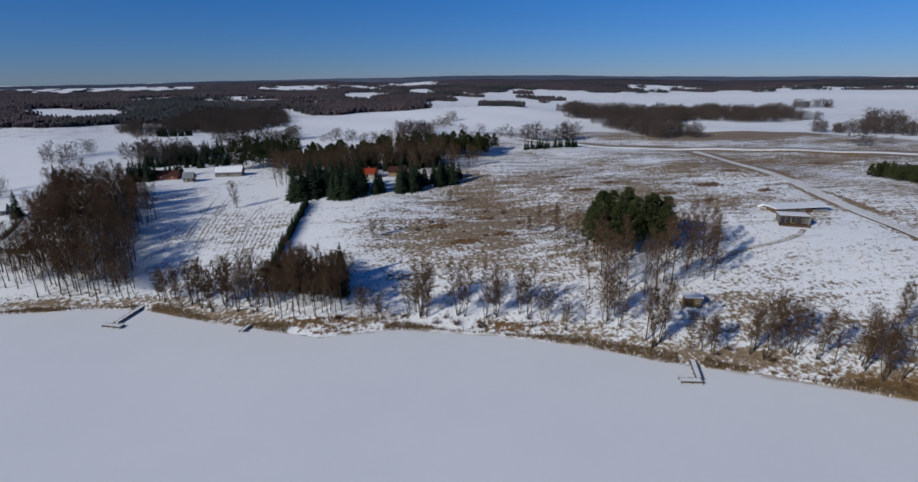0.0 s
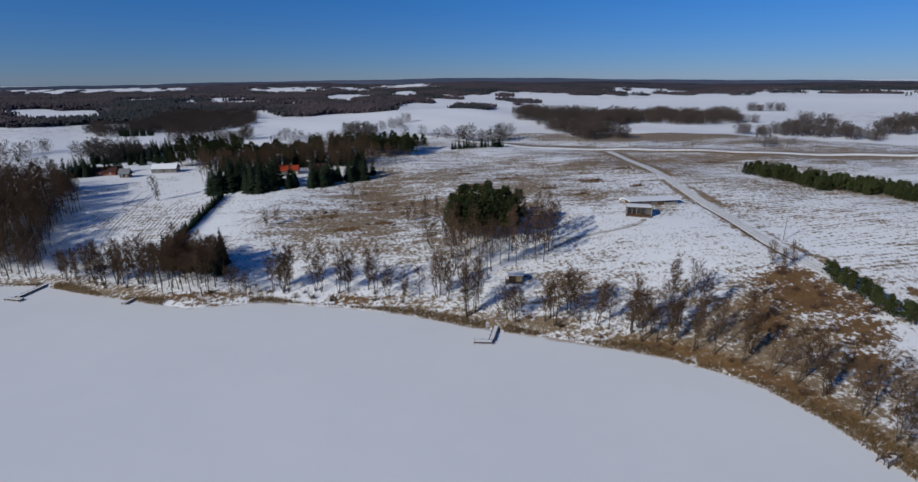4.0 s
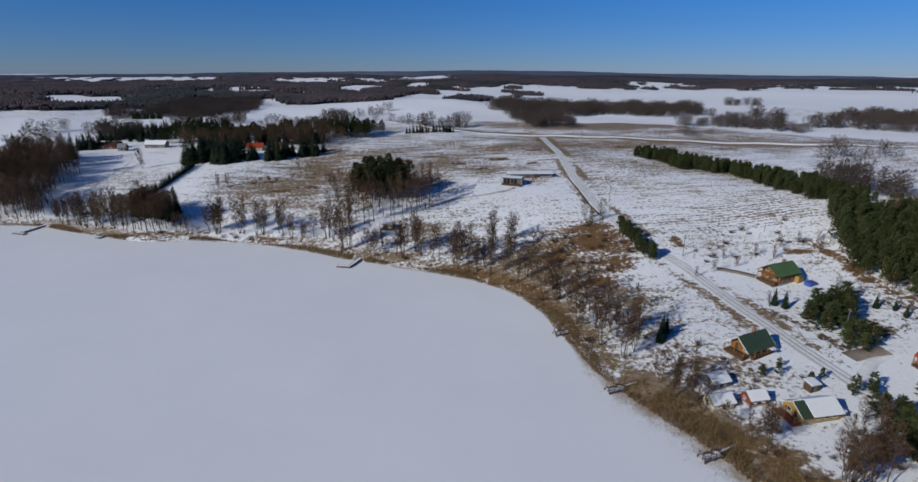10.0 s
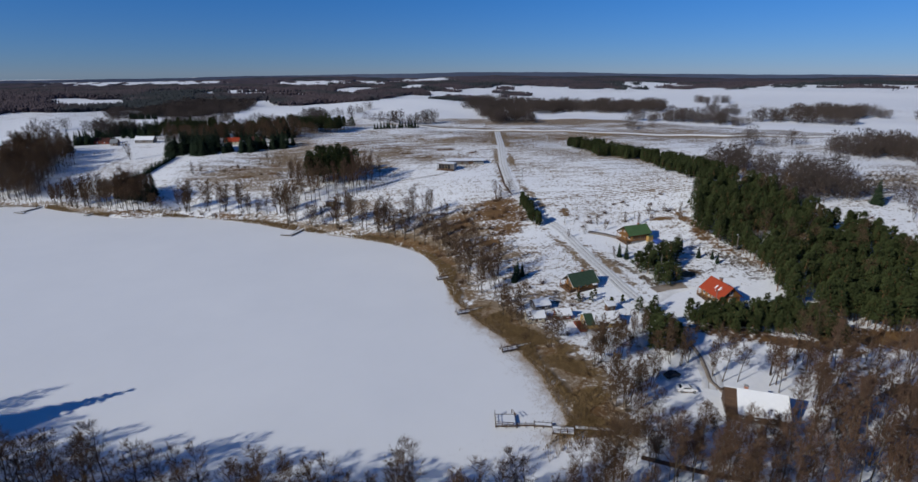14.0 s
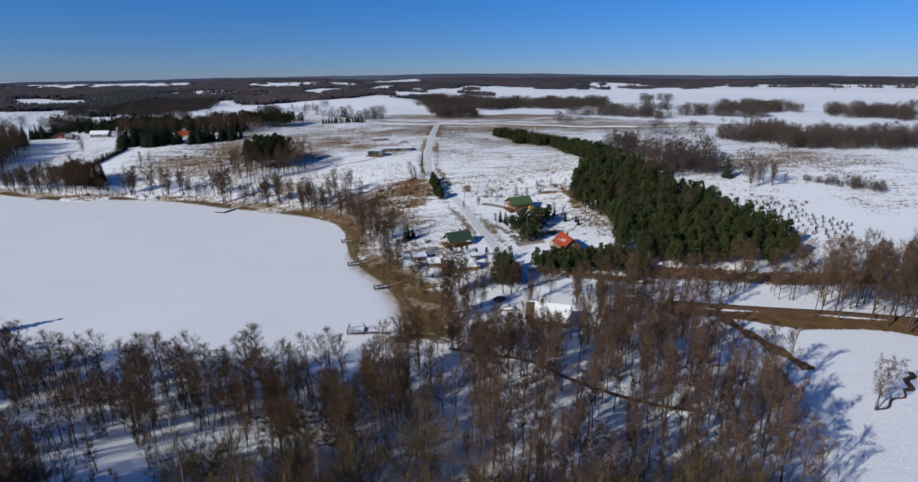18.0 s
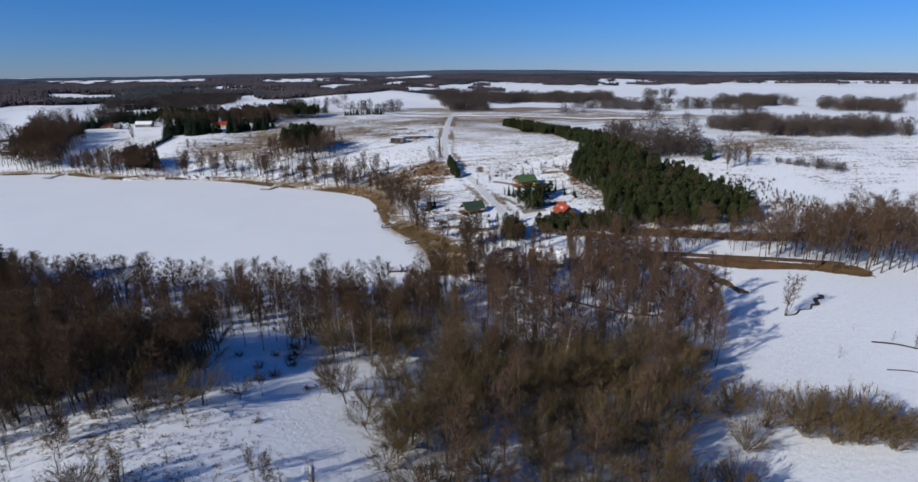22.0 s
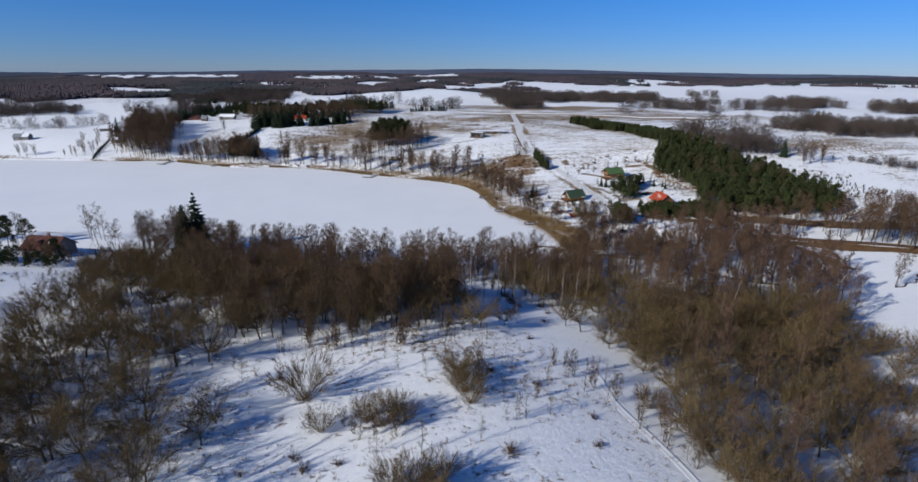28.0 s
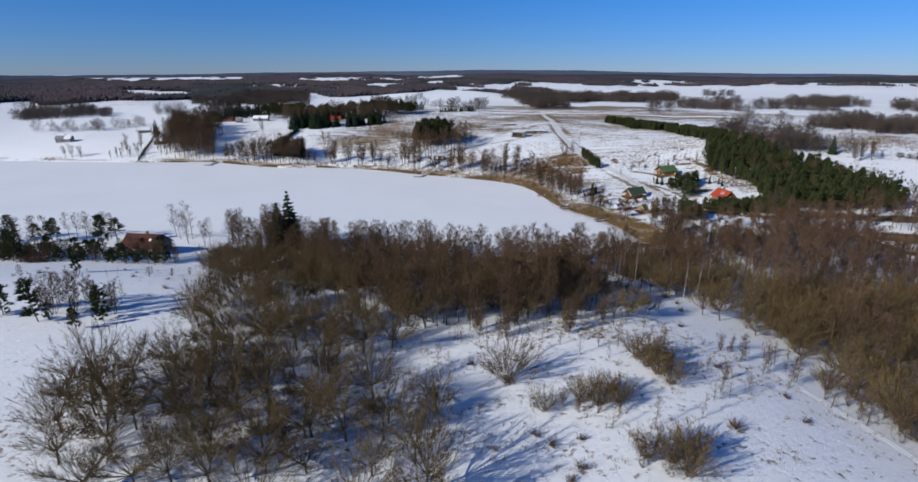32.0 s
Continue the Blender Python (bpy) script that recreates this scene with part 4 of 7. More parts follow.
for x, y in ((41, 180), (45, 174), (37, 186), (38, 173), (44, 183), (40, 168), (50, 164), (36, 179), (47, 190), (33, 192)):
    plant(ALDER, x, y, "tall bare tree on the rough slope", "bare trees of the grove", planted.uniform(0.75, 1.05))
# the western wood, and the spruces round the farm
west = spots([(-155, 183), (-138, 176), (-106, 173), (-116, 193), (-126, 226), (-143, 257), (-180, 262), (-166, 218)], 150, 2.6, 8, [(-161, 205, 9)])
for x, y in west[:20]:
    plant(ALDER, x, y, "bare tree in the wood west of the ploughed field", "trees of the western wood", 1.25)
thicket("western_wood", ALDER, west[20:], "close bare wood west of the ploughed field", "woodland", 1.2, 8, 6, 3.5, 1.0)
for x, y in ((-176, 252), (-168, 240), (-150, 262)):
    plant(SPRUCE, x, y, "tall dark spruce at the edge of the bare wood", "spruces of the western wood", 1.5)
for area, n, h in (([(-70, 246), (-40, 243), (-38, 262), (-68, 268)], 30, 1.2), ([(-34, 250), (-30, 250), (-30, 258), (-34, 258)], 4, 1.0),
                   ([(-23, 250), (8, 262), (8, 276), (-20, 268)], 22, 0.95), ([(-80, 290), (0, 300), (-6, 330), (-90, 330)], 40, 0.95),
                   ([(-180, 330), (-120, 330), (-110, 352), (-180, 356)], 26, 0.7)):
    for x, y in spots(area, n, 2.6, n + 30):
        plant(SPRUCE, x, y, "tall dark green spruce by the farm", "spruces round the farm", h * planted.uniform(0.65, 1.12), 0.03, 1.45)
thicket("farm_wood", ALDER, spots([(-86, 272), (0, 280), (20, 300), (-20, 322), (-90, 300)], 120, 3.0, 67, [(-40, 283, 9), (-24, 285, 9)]), "bare brown trees round the farm buildings", "woodland", 1.05, 68, 4, 3.5, 1.3)
thicket("farm_pines", PINE, spots([(-118, 316), (34, 326), (36, 352), (-118, 346)], 110, 3.5, 81), "dark pines behind the farm buildings", "pine wood", 1.0, 82, 4, 4.0, 1.0)
plant(CLUMP, -94, 242, "single bare tree with a round crown in the field", "single field trees", 1.45)
for x, y, s in ((-29, 197, 0.9), (-26, 200, 0.7), (2, 236, 0.8), (42, 205, 0.8), (47, 160, 0.8), (30, 196, 0.7), (37, 212, 0.7)):
    plant(CLUMP, x, y, "thin bare tree on the grassy slope", "single field trees", s)
# the west shore: trees by the water, a clipped hedge up the bank, bushes
for x, y, h in ((-222, 175, 0.75), (-216, 174, 0.85), (-210, 175, 0.7), (-186, 173, 0.6), (-182, 175, 0.7), (-177, 173, 0.75), (-172, 175, 0.7), (-168, 178, 0.75), (-178, 182, 0.8), (-184, 186, 0.7), (-172, 190, 0.8), (-160, 174, 0.5), (-190, 200, 0.7), (-180, 205, 0.8)):
    plant(FAN_ALDER, x, y, "bare many-stemmed tree on the western shore", "trees of the west shore", h)
for k in range(34):
    plant(SPRUCE, -162 - 0.58 * k + planted.gauss(0, 0.2), 169 + 1.95 * k, "clipped dark spruce in a hedge up the bank", "spruces of the bank hedge", 0.24, 0.02, 1.3)
plant(SPRUCE, -186, 238, "tall dark spruce at the head of the hedge", "spruces of the western wood", 1.1, 0.02, 1.2)
# rough slope: low brown bushes
for x, y in spots([(-15, 195), (22, 190), (40, 215), (20, 235), (-10, 225)], 26, 3.6, 12):
    plant(BROWN_BUSH, x, y, "low brown bush on the rough slope", "bushes of the rough slope", planted.uniform(0.3, 0.8))
for x, y in spots([(60, 235), (140, 225), (150, 290), (70, 300)], 10, 6.0, 13):
    plant(BROWN_BUSH, x, y, "low rusty bush in dry grass", "bushes of the upper field", 0.42)
for x, y in ((63, 241), (66, 242), (97, 226), (100, 227), (94, 225), (121, 239), (125, 240), (117, 238), (110, 215), (139, 223), (141, 224), (144, 261), (149, 262), (205, 280), (80, 252), (60, 265)):
    plant(BROWN_BUSH, x, y, "low rusty bush in dry grass", "bushes of the upper field", planted.uniform(0.35, 0.55))
# brown thicket by the road, with a strip of pines
for x, y in spots([(128, 98), (132, 120), (150, 134), (160, 130), (162, 108), (146, 90)], 27, 2.6, 14):
    plant(BROWN_BUSH, x, y, "dense rusty-brown bush beside the road", "bushes of the brown thicket", planted.uniform(0.6, 1.15))
for k in range(30):
    u = k / 29
    plant(YOUNG_PINE, 160 + 4.5 * u + planted.gauss(0, 1.0), 125 - 26 * u, "dark green pine in a strip by the road", "pines by the road", 0.85)
for x, y in ((149, 134), (151, 131), (155, 133)):
    plant(CLUMP, x, y, "pale bare tree by the road", "trees by the road", 0.85)
for x, y in spots([(124, 66), (133, 60), (143, 44), (150, 52), (140, 78), (128, 82)], 9, 2.6, 15):
    plant(CLUMP if planted.random() < 0.7 else ALDER, x, y, "bare leafless tree in the reeds of the east shore", "trees of the east shore", 0.95)
plant(SPRUCE, 151, 53, "small dark spruce beside bare shore trees", "garden spruces", 0.55)
plant(SPRUCE, 153, 55, "small dark spruce beside bare shore trees", "garden spruces", 0.5)
for x, y, h, wide in ((164.5, 1.0, 1.05, 1.25), (167, 2.0, 1.15, 1.25), (166, 3.5, 1.0, 1.2), (169.5, 2.5, 1.1, 1.2), (171, 0.5, 0.95, 1.2), (168, 5.5, 0.95, 1.2), (172, 4.0, 0.9, 1.1), (165, -15, 1.0, 1.25), (167, -16.5, 1.05, 1.25), (168.5, -14, 1.0, 1.2),
                      (170.5, -16, 0.95, 1.2), (166.5, -12.5, 0.9, 1.1), (173, -8, 0.7, 1.2), (176, -8.5, 0.75, 1.2), (171, -11, 0.75, 1.2), (156, 11, 0.75, 1.3), (157.5, 13, 0.7, 1.3), (155, 14.5, 0.6, 1.3), (149, 23, 0.75, 1.1), (146.5, 25, 0.75, 1.2),
                      (144, 28.5, 0.95, 0.9), (151, 18, 0.5, 1.3), (159.5, 16, 0.6, 1.2), (146, 31, 0.8, 1.1), (149, 29, 0.75, 1.1), (151, 32, 0.6, 1.2), (144, 34, 0.7, 1.1), (183, 1, 0.8, 1.1), (185.5, -0.5, 0.85, 1.1), (188, 1.5, 0.8, 1.1), (180, 3, 0.75, 1.1), (186, 5, 0.8, 1.1),
                      (191, -5, 0.75, 1.0), (192.5, -7, 0.8, 1.0), (198, 1, 0.7, 1.0), (196, -7, 0.85, 1.0), (205, -5, 0.8, 1.0), (204, -8.5, 0.85, 1.0), (211, -3, 0.8, 1.0), (212, -8, 0.85, 1.0), (216, -6, 0.85, 1.0), (198, 6, 0.6, 1.0), (201, -20, 0.8, 1.0), (209, -16, 0.9, 1.0), (222, -4, 0.85, 1.0)):
    plant(FAN_ALDER if planted.random() < 0.8 else SHADE_ALDER, x, y, "bare many-stemmed tree between the cottages and the lake", "trees by the cottages", h, 0.05, wide)
for x, y, h in ((178, 11, 0.7), (181, 13, 0.8), (182, 16, 0.8), (180, 17.5, 0.7), (176, 8, 0.7)):
    plant(CLUMP, x, y, "dense purple-brown bush beside the lane", "bushes by the lane", 0.9 * h, 0.04, 1.3)
for x, y, h in ((182, 7, 1.35), (184.5, 9.5, 1.5), (186.5, 12, 1.35), (184, 13, 1.3), (185.5, 16.5, 1.1), (184.5, 20, 0.95), (188, 9, 1.2), (187, 6, 1.1)):
    plant(YOUNG_PINE, x, y, "dark green pine among bare trees by the lane", "pines by the lane", h, 0.04, 1.35)
# young conifers: the belt along the upper field, and the pine wood
belt = spots([(206, 243), (216, 203), (239, 185), (239, 146), (250, 128), (262, 135), (258, 182), (236, 215), (225, 250)], 300, 2.0, 16)
for x, y in belt[:45]:
    plant(YOUNG_PINE, x, y, "close-set young pine in a dark green belt", "pines of the belt", 0.9)
thicket("pine_belt", YOUNG_PINE, belt[45:], "dark green belt of close-set young pines", "pine wood", 0.92, 16, 9, 3.6, 1.0)
wood = spots([(229, 106), (226, 92), (227, 72), (229, 58), (232, 44), (228, 34), (230, 22), (238, 9), (280, 11), (290, 30), (284, 50), (274, 70), (258, 118), (244, 126)], 430, 2.4, 17,
             [(207, 36, 9), (243, 70, 4)])
for x, y in wood[:125]:
    plant(PINE, x, y, "green pine in the dense wood above the houses", "pines of the wood", 0.82)
for x, y in spots([(232, 100), (236, 60), (250, 30), (276, 40), (262, 110)], 16, 6.0, 85):
    plant(ALDER, x, y, "bare tree standing among the dense pines", "bare trees in the pine wood", 1.0)
thicket("pine_wood", PINE, wood[125:], "dense wood of green pines with snow beneath", "pine wood", 0.86, 17, 7, 3.6, 1.0)
for x, y in spots([(196, 25), (204, 26), (214, 25), (226, 30), (230, 22), (232, 8), (214, 12), (197, 14)], 60, 2.4, 41):
    plant(YOUNG_PINE, x, y, "low dark pine in front of the red-roofed house", "pines by the red-roofed house", planted.uniform(0.6, 0.85), 0.035, 1.25)
thicket("pine_hedge", YOUNG_PINE, spots([(197, 24), (214, 24), (226, 28), (232, 20), (232, 10), (214, 15), (198, 18)], 90, 1.9, 99), "dark hedge of low pines before the red-roofed house", "pine wood", 0.72, 42, 6, 2.4, 0.7)
for x, y, h in ((193, 57, 1.1), (195, 53, 1.2), (198, 55, 1.3), (202, 55, 1.2), (198, 60, 1.4), (202, 62, 1.45), (205, 66, 1.3), (208, 64, 1.3), (211, 68, 1.1), (200, 65, 1.2), (205, 60, 1.35), (195, 60, 1.1), (196, 45, 0.8), (198, 43.5, 1.0), (200, 47, 1.15), (202, 46, 1.0), (201, 51, 0.8), (197, 48, 0.9)):
    plant(YOUNG_PINE, x, y, "bushy green pine in the garden", "garden pines", 0.92 * h, 0.035, 1.5)
for x, y, s in ((192, 66, 0.5), (190, 68, 0.42), (217, 64, 0.38), (221, 62, 0.36), (221, 58, 0.38), (214, 72, 0.4), (150, 51, 0.5)):
    plant(SPRUCE, x, y, "small green spruce standing in the snowy garden", "garden spruces", s)
for x, y, s in ((191, 93, 0.5), (182, 90, 0.5), (201, 100, 0.55), (189, 98, 0.45), (212, 104, 0.5), (219, 105, 0.5), (226, 105, 0.55), (206, 97, 0.5), (175, 87, 0.45), (188, 67, 0.6), (215, 77, 0.5), (218, 72, 0.55), (224, 100, 0.5)):
    plant(CLUMP, x, y, "pale leafless shrub in the garden snow", "garden shrubs", s)
for x, y in spots([(196, 18), (212, 14), (222, 8), (230, 6), (228, 1), (212, 8), (198, 12)], 34, 1.9, 63):
    plant(BROWN_BUSH, x, y, "rusty scrub below the pine hedge", "scrub below the pines", 0.6)
for x, y in ((184, 27), (187, 25), (189, 28), (168, 35), (172, 35), (174, 38), (177, 31), (181, 33)):
    plant(YOUNG_PINE, x, y, "low green pine between the cottages", "garden pines", 0.5 if y > 29 else 0.9)
# bare belt below the pines
skirt = spots([(190, 4), (222, -6), (255, -10), (298, -20), (318, -12), (318, 10), (282, 8), (240, 4), (232, 4), (214, 8), (200, 6)], 200, 2.7, 18)
for x, y in [p for p in skirt[:16] if p[0] > 205]:
    plant(ALDER, x, y, "bare tree in the belt below the pine wood", "trees of the belt", 1.1)
thicket("open_belt", RED_ALDER, [p for p in skirt[12:] if 226 < p[0] < 242], "open stand of bare trees below the pine hedge", "woodland", 0.8, 69, 2, 4.0, 1.3)
thicket("bare_belt", ALDER, [p for p in skirt[12:] if p[0] >= 242], "belt of bare trees below the pine wood", "woodland", 0.72, 18, 3, 3.5, 1.25)
right = spots([(262, -24), (300, -32), (325, -28), (330, 0), (300, -8), (270, -16)], 70, 2.6, 19)
thicket("bare_wood", ALDER, right, "bare wood with olive stems at the field edge", "woodland", 1.4, 19)
# the alder wood beside the stream
alder_wood = spots([(166, -32), (178, -24), (200, -24), (222, -24), (226, -36), (234, -48), (231, -64), (223, -78), (208, -93), (200, -114), (192, -136), (176, -160), (156, -166), (151, -150), (152, -132), (153, -118), (158, -100), (170, -78), (168, -50)],
                   560, 2.5, 20, [(183, -10, 13), (194, -14, 12), (193, -24, 12), (173, -6, 8), (190, -31, 7), (203, -16, 9), (182, -26, 7), (186, -30, 7), (177, -25, 5)])
for x, y in [p for p in alder_wood[:45] if p[1] < -36]:
    plant(RED_ALDER if planted.random() < 0.7 else ALDER, x, y, "slender bare alder in the wood by the stream", "trees of the alder wood", 1.15)
thicket("alder_wood", RED_ALDER, [p for p in alder_wood[45:] if -36 >= p[1] > -85], "close wood of slender reddish alders", "woodland", 1.12, 20, 4, 3.5, 1.18)
thicket("low_wood", RED_ALDER, [p for p in alder_wood[45:] if p[1] > -36], "low bare trees before the brown house", "woodland", 0.6, 103, 3, 3.0, 1.1)
thicket("sparse_wood", BROAD, [p for p in alder_wood[45:] if p[1] <= -118], "open wood of bare trees with snow between the stems", "woodland", 0.95, 77, 2, 3.0, 1.25)
thicket("edge_wood", BROAD, [p for p in alder_wood[45:] if -118 < p[1] <= -100], "bare olive-brown wood beside the hill", "woodland", 1.1, 78, 3, 3.3, 1.3)
thicket("olive_wood", BROAD, [p for p in alder_wood[45:] if -100 < p[1] <= -85], "close wood of bare olive-brown trees", "woodland", 1.1, 21, 3, 3.5, 1.1)
for x, y in spots([(160, -20), (190, -8), (205, -10), (185, -30), (165, -36)], 12, 3.0, 22, [(194, -18, 16), (182, -10, 13), (182, -26, 8)]):
    plant(ALDER, x, y, "slender bare tree round the yard", "trees round the yard", 0.62)
for x, y, h in ((182, -26, 0.5), (185, -25.5, 0.55), (187.5, -27, 0.6), (190, -27, 0.55), (192, -29, 0.62), (194.5, -28, 0.58), (197, -29.5, 0.62), (199.5, -28, 0.6), (202, -27, 0.66), (204.5, -25, 0.7), (189, -30, 0.6), (201, -31, 0.62), (206, -21, 0.75), (207.5, -24, 0.75), (178, -27, 0.55)):
    plant(RED_ALDER if planted.random() < 0.5 else FAN_ALDER, x, y, "low bare tree before the brown house", "trees round the yard", h, 0.05, 1.35)
thicket("yard_brush", CLUMP, spots([(166, -25), (190, -31), (206, -30), (230, -24), (234, -12), (222, -11), (210, -20), (206, -33), (180, -38)], 60, 2.4, 107), "dense dark brush before the brown house", "undergrowth", 0.5, 108, 2, 2.4, 1.2)
thicket("corner_wood", RED_ALDER, spots([(208, -13), (226, -9), (240, -12), (234, -28), (208, -30)], 50, 2.4, 109), "close bare trees beside the brown house", "woodland", 0.85, 110, 2, 2.6, 1.1)
thicket("young_wood", RED_ALDER, spots([(198, -27), (222, -22), (232, -34), (222, -50), (200, -44), (206, -20)], 85, 1.9, 86), "young reddish alders crowding behind the yard", "woodland", 0.8, 87, 3, 3.3, 1.3)
thicket("yard_wood", ALDER, spots([(160, -26), (172, -20), (182, -25), (188, -34), (176, -42), (163, -36)], 40, 2.4, 94), "slender bare trees below the yard", "woodland", 0.6, 95, 2, 2.2, 1.2)
thicket("lane_wood", RED_ALDER, spots([(197, -1), (224, 2), (244, -6), (246, -14), (208, -26), (203, -13)], 60, 2.4, 96), "slender reddish trees in the snow beside the yard", "woodland", 0.8, 97, 2, 2.6, 1.6)


def off_slope(p):
    """Away from the open snowy slope between the shore wood and the hill."""
    return all(((p[0] - a) / rx) ** 2 + ((p[1] - b) / ry) ** 2 > 1 for a, b, rx, ry in ((101, -81, 25, 9), (118, -92, 8, 13), (131, -98, 9, 11)))


# the southern belt between the lake and the open hill
south = spots([(-10, -24), (20, -26), (60, -38), (100, -44), (130, -46), (158, -38), (166, -60), (160, -92), (140, -90), (122, -84), (119, -116), (108, -122), (92, -122), (62, -120), (40, -90), (30, -56), (0, -40)], 520, 2.5, 23)
GLADES = ((72, -62, 9), (90, -63, 7), (124, -76, 11), (116, -82, 9), (40, -60, 6))
south = [p for p in south if not any(math.hypot(p[0] - a, p[1] - b) < r for a, b, r in GLADES)]
for x, y in south[:32]:
    plant(ALDER if planted.random() < 0.75 else RED_ALDER, x, y, "bare brown tree in the belt along the south shore", "trees of the south shore", 0.9)
thicket("shore_wood", ALDER, [p for p in south[32:] if p[1] > -48], "dense bare wood along the south shore", "woodland", 0.98, 23, 5, 3.5, 1.05)
thicket("inner_wood", ALDER, [p for p in south[32:] if -76 < p[1] <= -48 and off_slope(p)], "bare wood on the bank behind the shore trees", "woodland", 0.78, 66, 5, 3.5, 1.05)
hillfoot = spots([(58, -72), (100, -80), (119, -90), (112, -109), (100, -118), (70, -120), (52, -96)], 220, 2.4, 64)
for x, y in spots([(80, -76), (100, -74), (122, -78), (124, -90), (100, -88), (82, -86)], 15, 4.6, 111):
    plant(RED_ALDER if planted.random() < 0.5 else ALDER, x, y, "slender bare tree on the snowy slope", "trees of the slope", planted.uniform(0.5, 0.75), 0.06)
for x, y in spots([(112, -84), (128, -86), (138, -96), (134, -108), (122, -104)], 12, 2.6, 112):
    plant(BROWN_BUSH, x, y, "rusty bush at the edge of the open hill", "bushes of the hill", planted.uniform(0.5, 0.9))
thicket("hill_foot_wood", ALDER, [p for p in hillfoot if off_slope(p)], "dark close wood at the foot of the open hill", "woodland", 0.8, 65, 5, 3.4, 1.0)
thicket("dark_clump", SHADE_ALDER, spots([(88, -96), (112, -92), (118, -112), (96, -118)], 40, 2.6, 61), "dark close clump of bare trees above the shore", "woodland", 0.85, 62)
thicket("hill_bushes", CLUMP, spots([(84, -112), (104, -108), (114, -116), (104, -124), (86, -126)], 26, 2.6, 91), "dark bushes at the upper edge of the wood", "undergrowth", 0.62, 92, 3, 2.5, 1.2)
thicket("willow_wood", BROAD, [p for p in south[32:] if p[1] <= -76 and off_slope(p)], "dense bare wood of olive-brown trees", "woodland", 1.0, 24, 3, 3.5, 1.35)
for x, y in ((125, -86), (129, -88), (127, -84), (138, -90), (141, -92), (144, -92), (148, -90), (118, -70), (175, -88), (183, -92), (188, -86), (105, -72)):
    plant(BIRCH, x, y, "white-stemmed bare birch at the edge of the wood", "birches", 1.0)
for x, y, s in ((13.5, -33, 1.4), (18, -32, 1.55), (16, -37, 1.2)):
    plant(SPRUCE, x, y, "tall dark spruce over the bare shore trees", "spruces of the south shore", 1.12 * s, 0.02, 1.3)
thicket("bank_wood", ALDER, spots([(124, -58), (156, -60), (158, -76), (140, -76), (126, -70)], 60, 2.2, 88), "bare brown trees crowding the bank below the hill", "woodland", 0.82, 89, 4, 3.3, 1.15)
# undergrowth of the woods
thicket("undergrowth", CLUMP, spots([(152, -100), (168, -64), (186, -44), (222, -48), (226, -70), (206, -96), (175, -112)], 60, 4.0, 71)
        + spots([(20, -140), (40, -114), (60, -112), (72, -130), (66, -160), (36, -166)], 40, 4.0, 72)
        + [p for p in spots([(30, -60), (80, -52), (150, -46), (160, -80), (120, -84), (60, -84)], 60, 4.0, 73) if off_slope(p)], "brown bushes under the bare trees", "undergrowth", 0.5, 74, 2, 2.5, 1.6)
thicket("shore_undergrowth", CLUMP, spots([(-8, -27), (60, -41), (120, -48), (158, -42), (160, -62), (100, -58), (30, -50)], 110, 3.0, 105), "brown brush filling the shore wood", "undergrowth", 0.62, 106, 2, 2.6, 1.2)
thicket("hill_edge_wood", BROAD, [p for p in spots([(127, -86), (150, -90), (157, -108), (152, -124), (141, -112)], 60, 2.6, 75) if off_slope(p)], "olive-brown trees at the edge of the open hill", "woodland", 0.85, 76, 2, 3.0, 1.3)
for x, y, s in ((133, -128, 0.5), (136, -131, 0.55), (139, -134, 0.6), (142, -137, 0.55), (145, -141, 0.65), (147, -146, 0.6), (150, -151, 0.7), (135, -128, 0.4), (148, -142, 0.6)):
    plant(CLUMP, x, y, "bare many-stemmed bush beside the trail", "bushes along the trail", s)
# the open hill: bushes, saplings
for x, y, s in ((91, -141, 1.5), (102, -148, 0.8), (104.5, -149, 0.95), (107.5, -148.5, 0.95), (106, -146.5, 0.8), (96, -150, 0.7), (115, -134.5, 1.0), (115.8, -137, 1.15), (116.6, -140, 1.1), (117.6, -143, 1.05),
                (108, -161, 1.0), (111, -161.5, 1.05), (114, -160, 0.95), (112, -164, 1.1), (154, -146, 1.2), (154, -150, 1.2),
                (218, -107, 1.5), (211, -113, 1.2), (224, -109, 1.7), (228, -111, 1.7), (232, -111, 1.8), (226, -107, 1.5), (237, -113, 1.3), (235, -109, 1.5), (240, -110, 1.2),
                (202, -126, 1.3), (207, -129, 0.8), (204, -123, 1.2), (213, -103, 1.4), (216, -101, 1.3), (148, -137, 0.8), (156, -154, 1.3)):
    plant(WILLOW, x, y, "rounded bare bush with olive twigs on the snowy hill", "bushes of the hill", 1.08 * s)
for x, y, s in ((123, -154, 0.55), (137, -143, 0.3), (96, -158, 0.4), (94, -156, 0.35), (129, -136, 0.45), (130, -117, 0.4), (121, -133, 0.4), (100, -157, 0.35), (88, -159, 0.25), (85, -136, 0.35), (91, -142, 0.5), (99, -163, 0.4), (97, -165, 0.4), (136, -150, 0.3)):
    plant(BROWN_BUSH, x, y, "low rusty bush half buried in snow", "bushes of the hill", 1.4 * s)
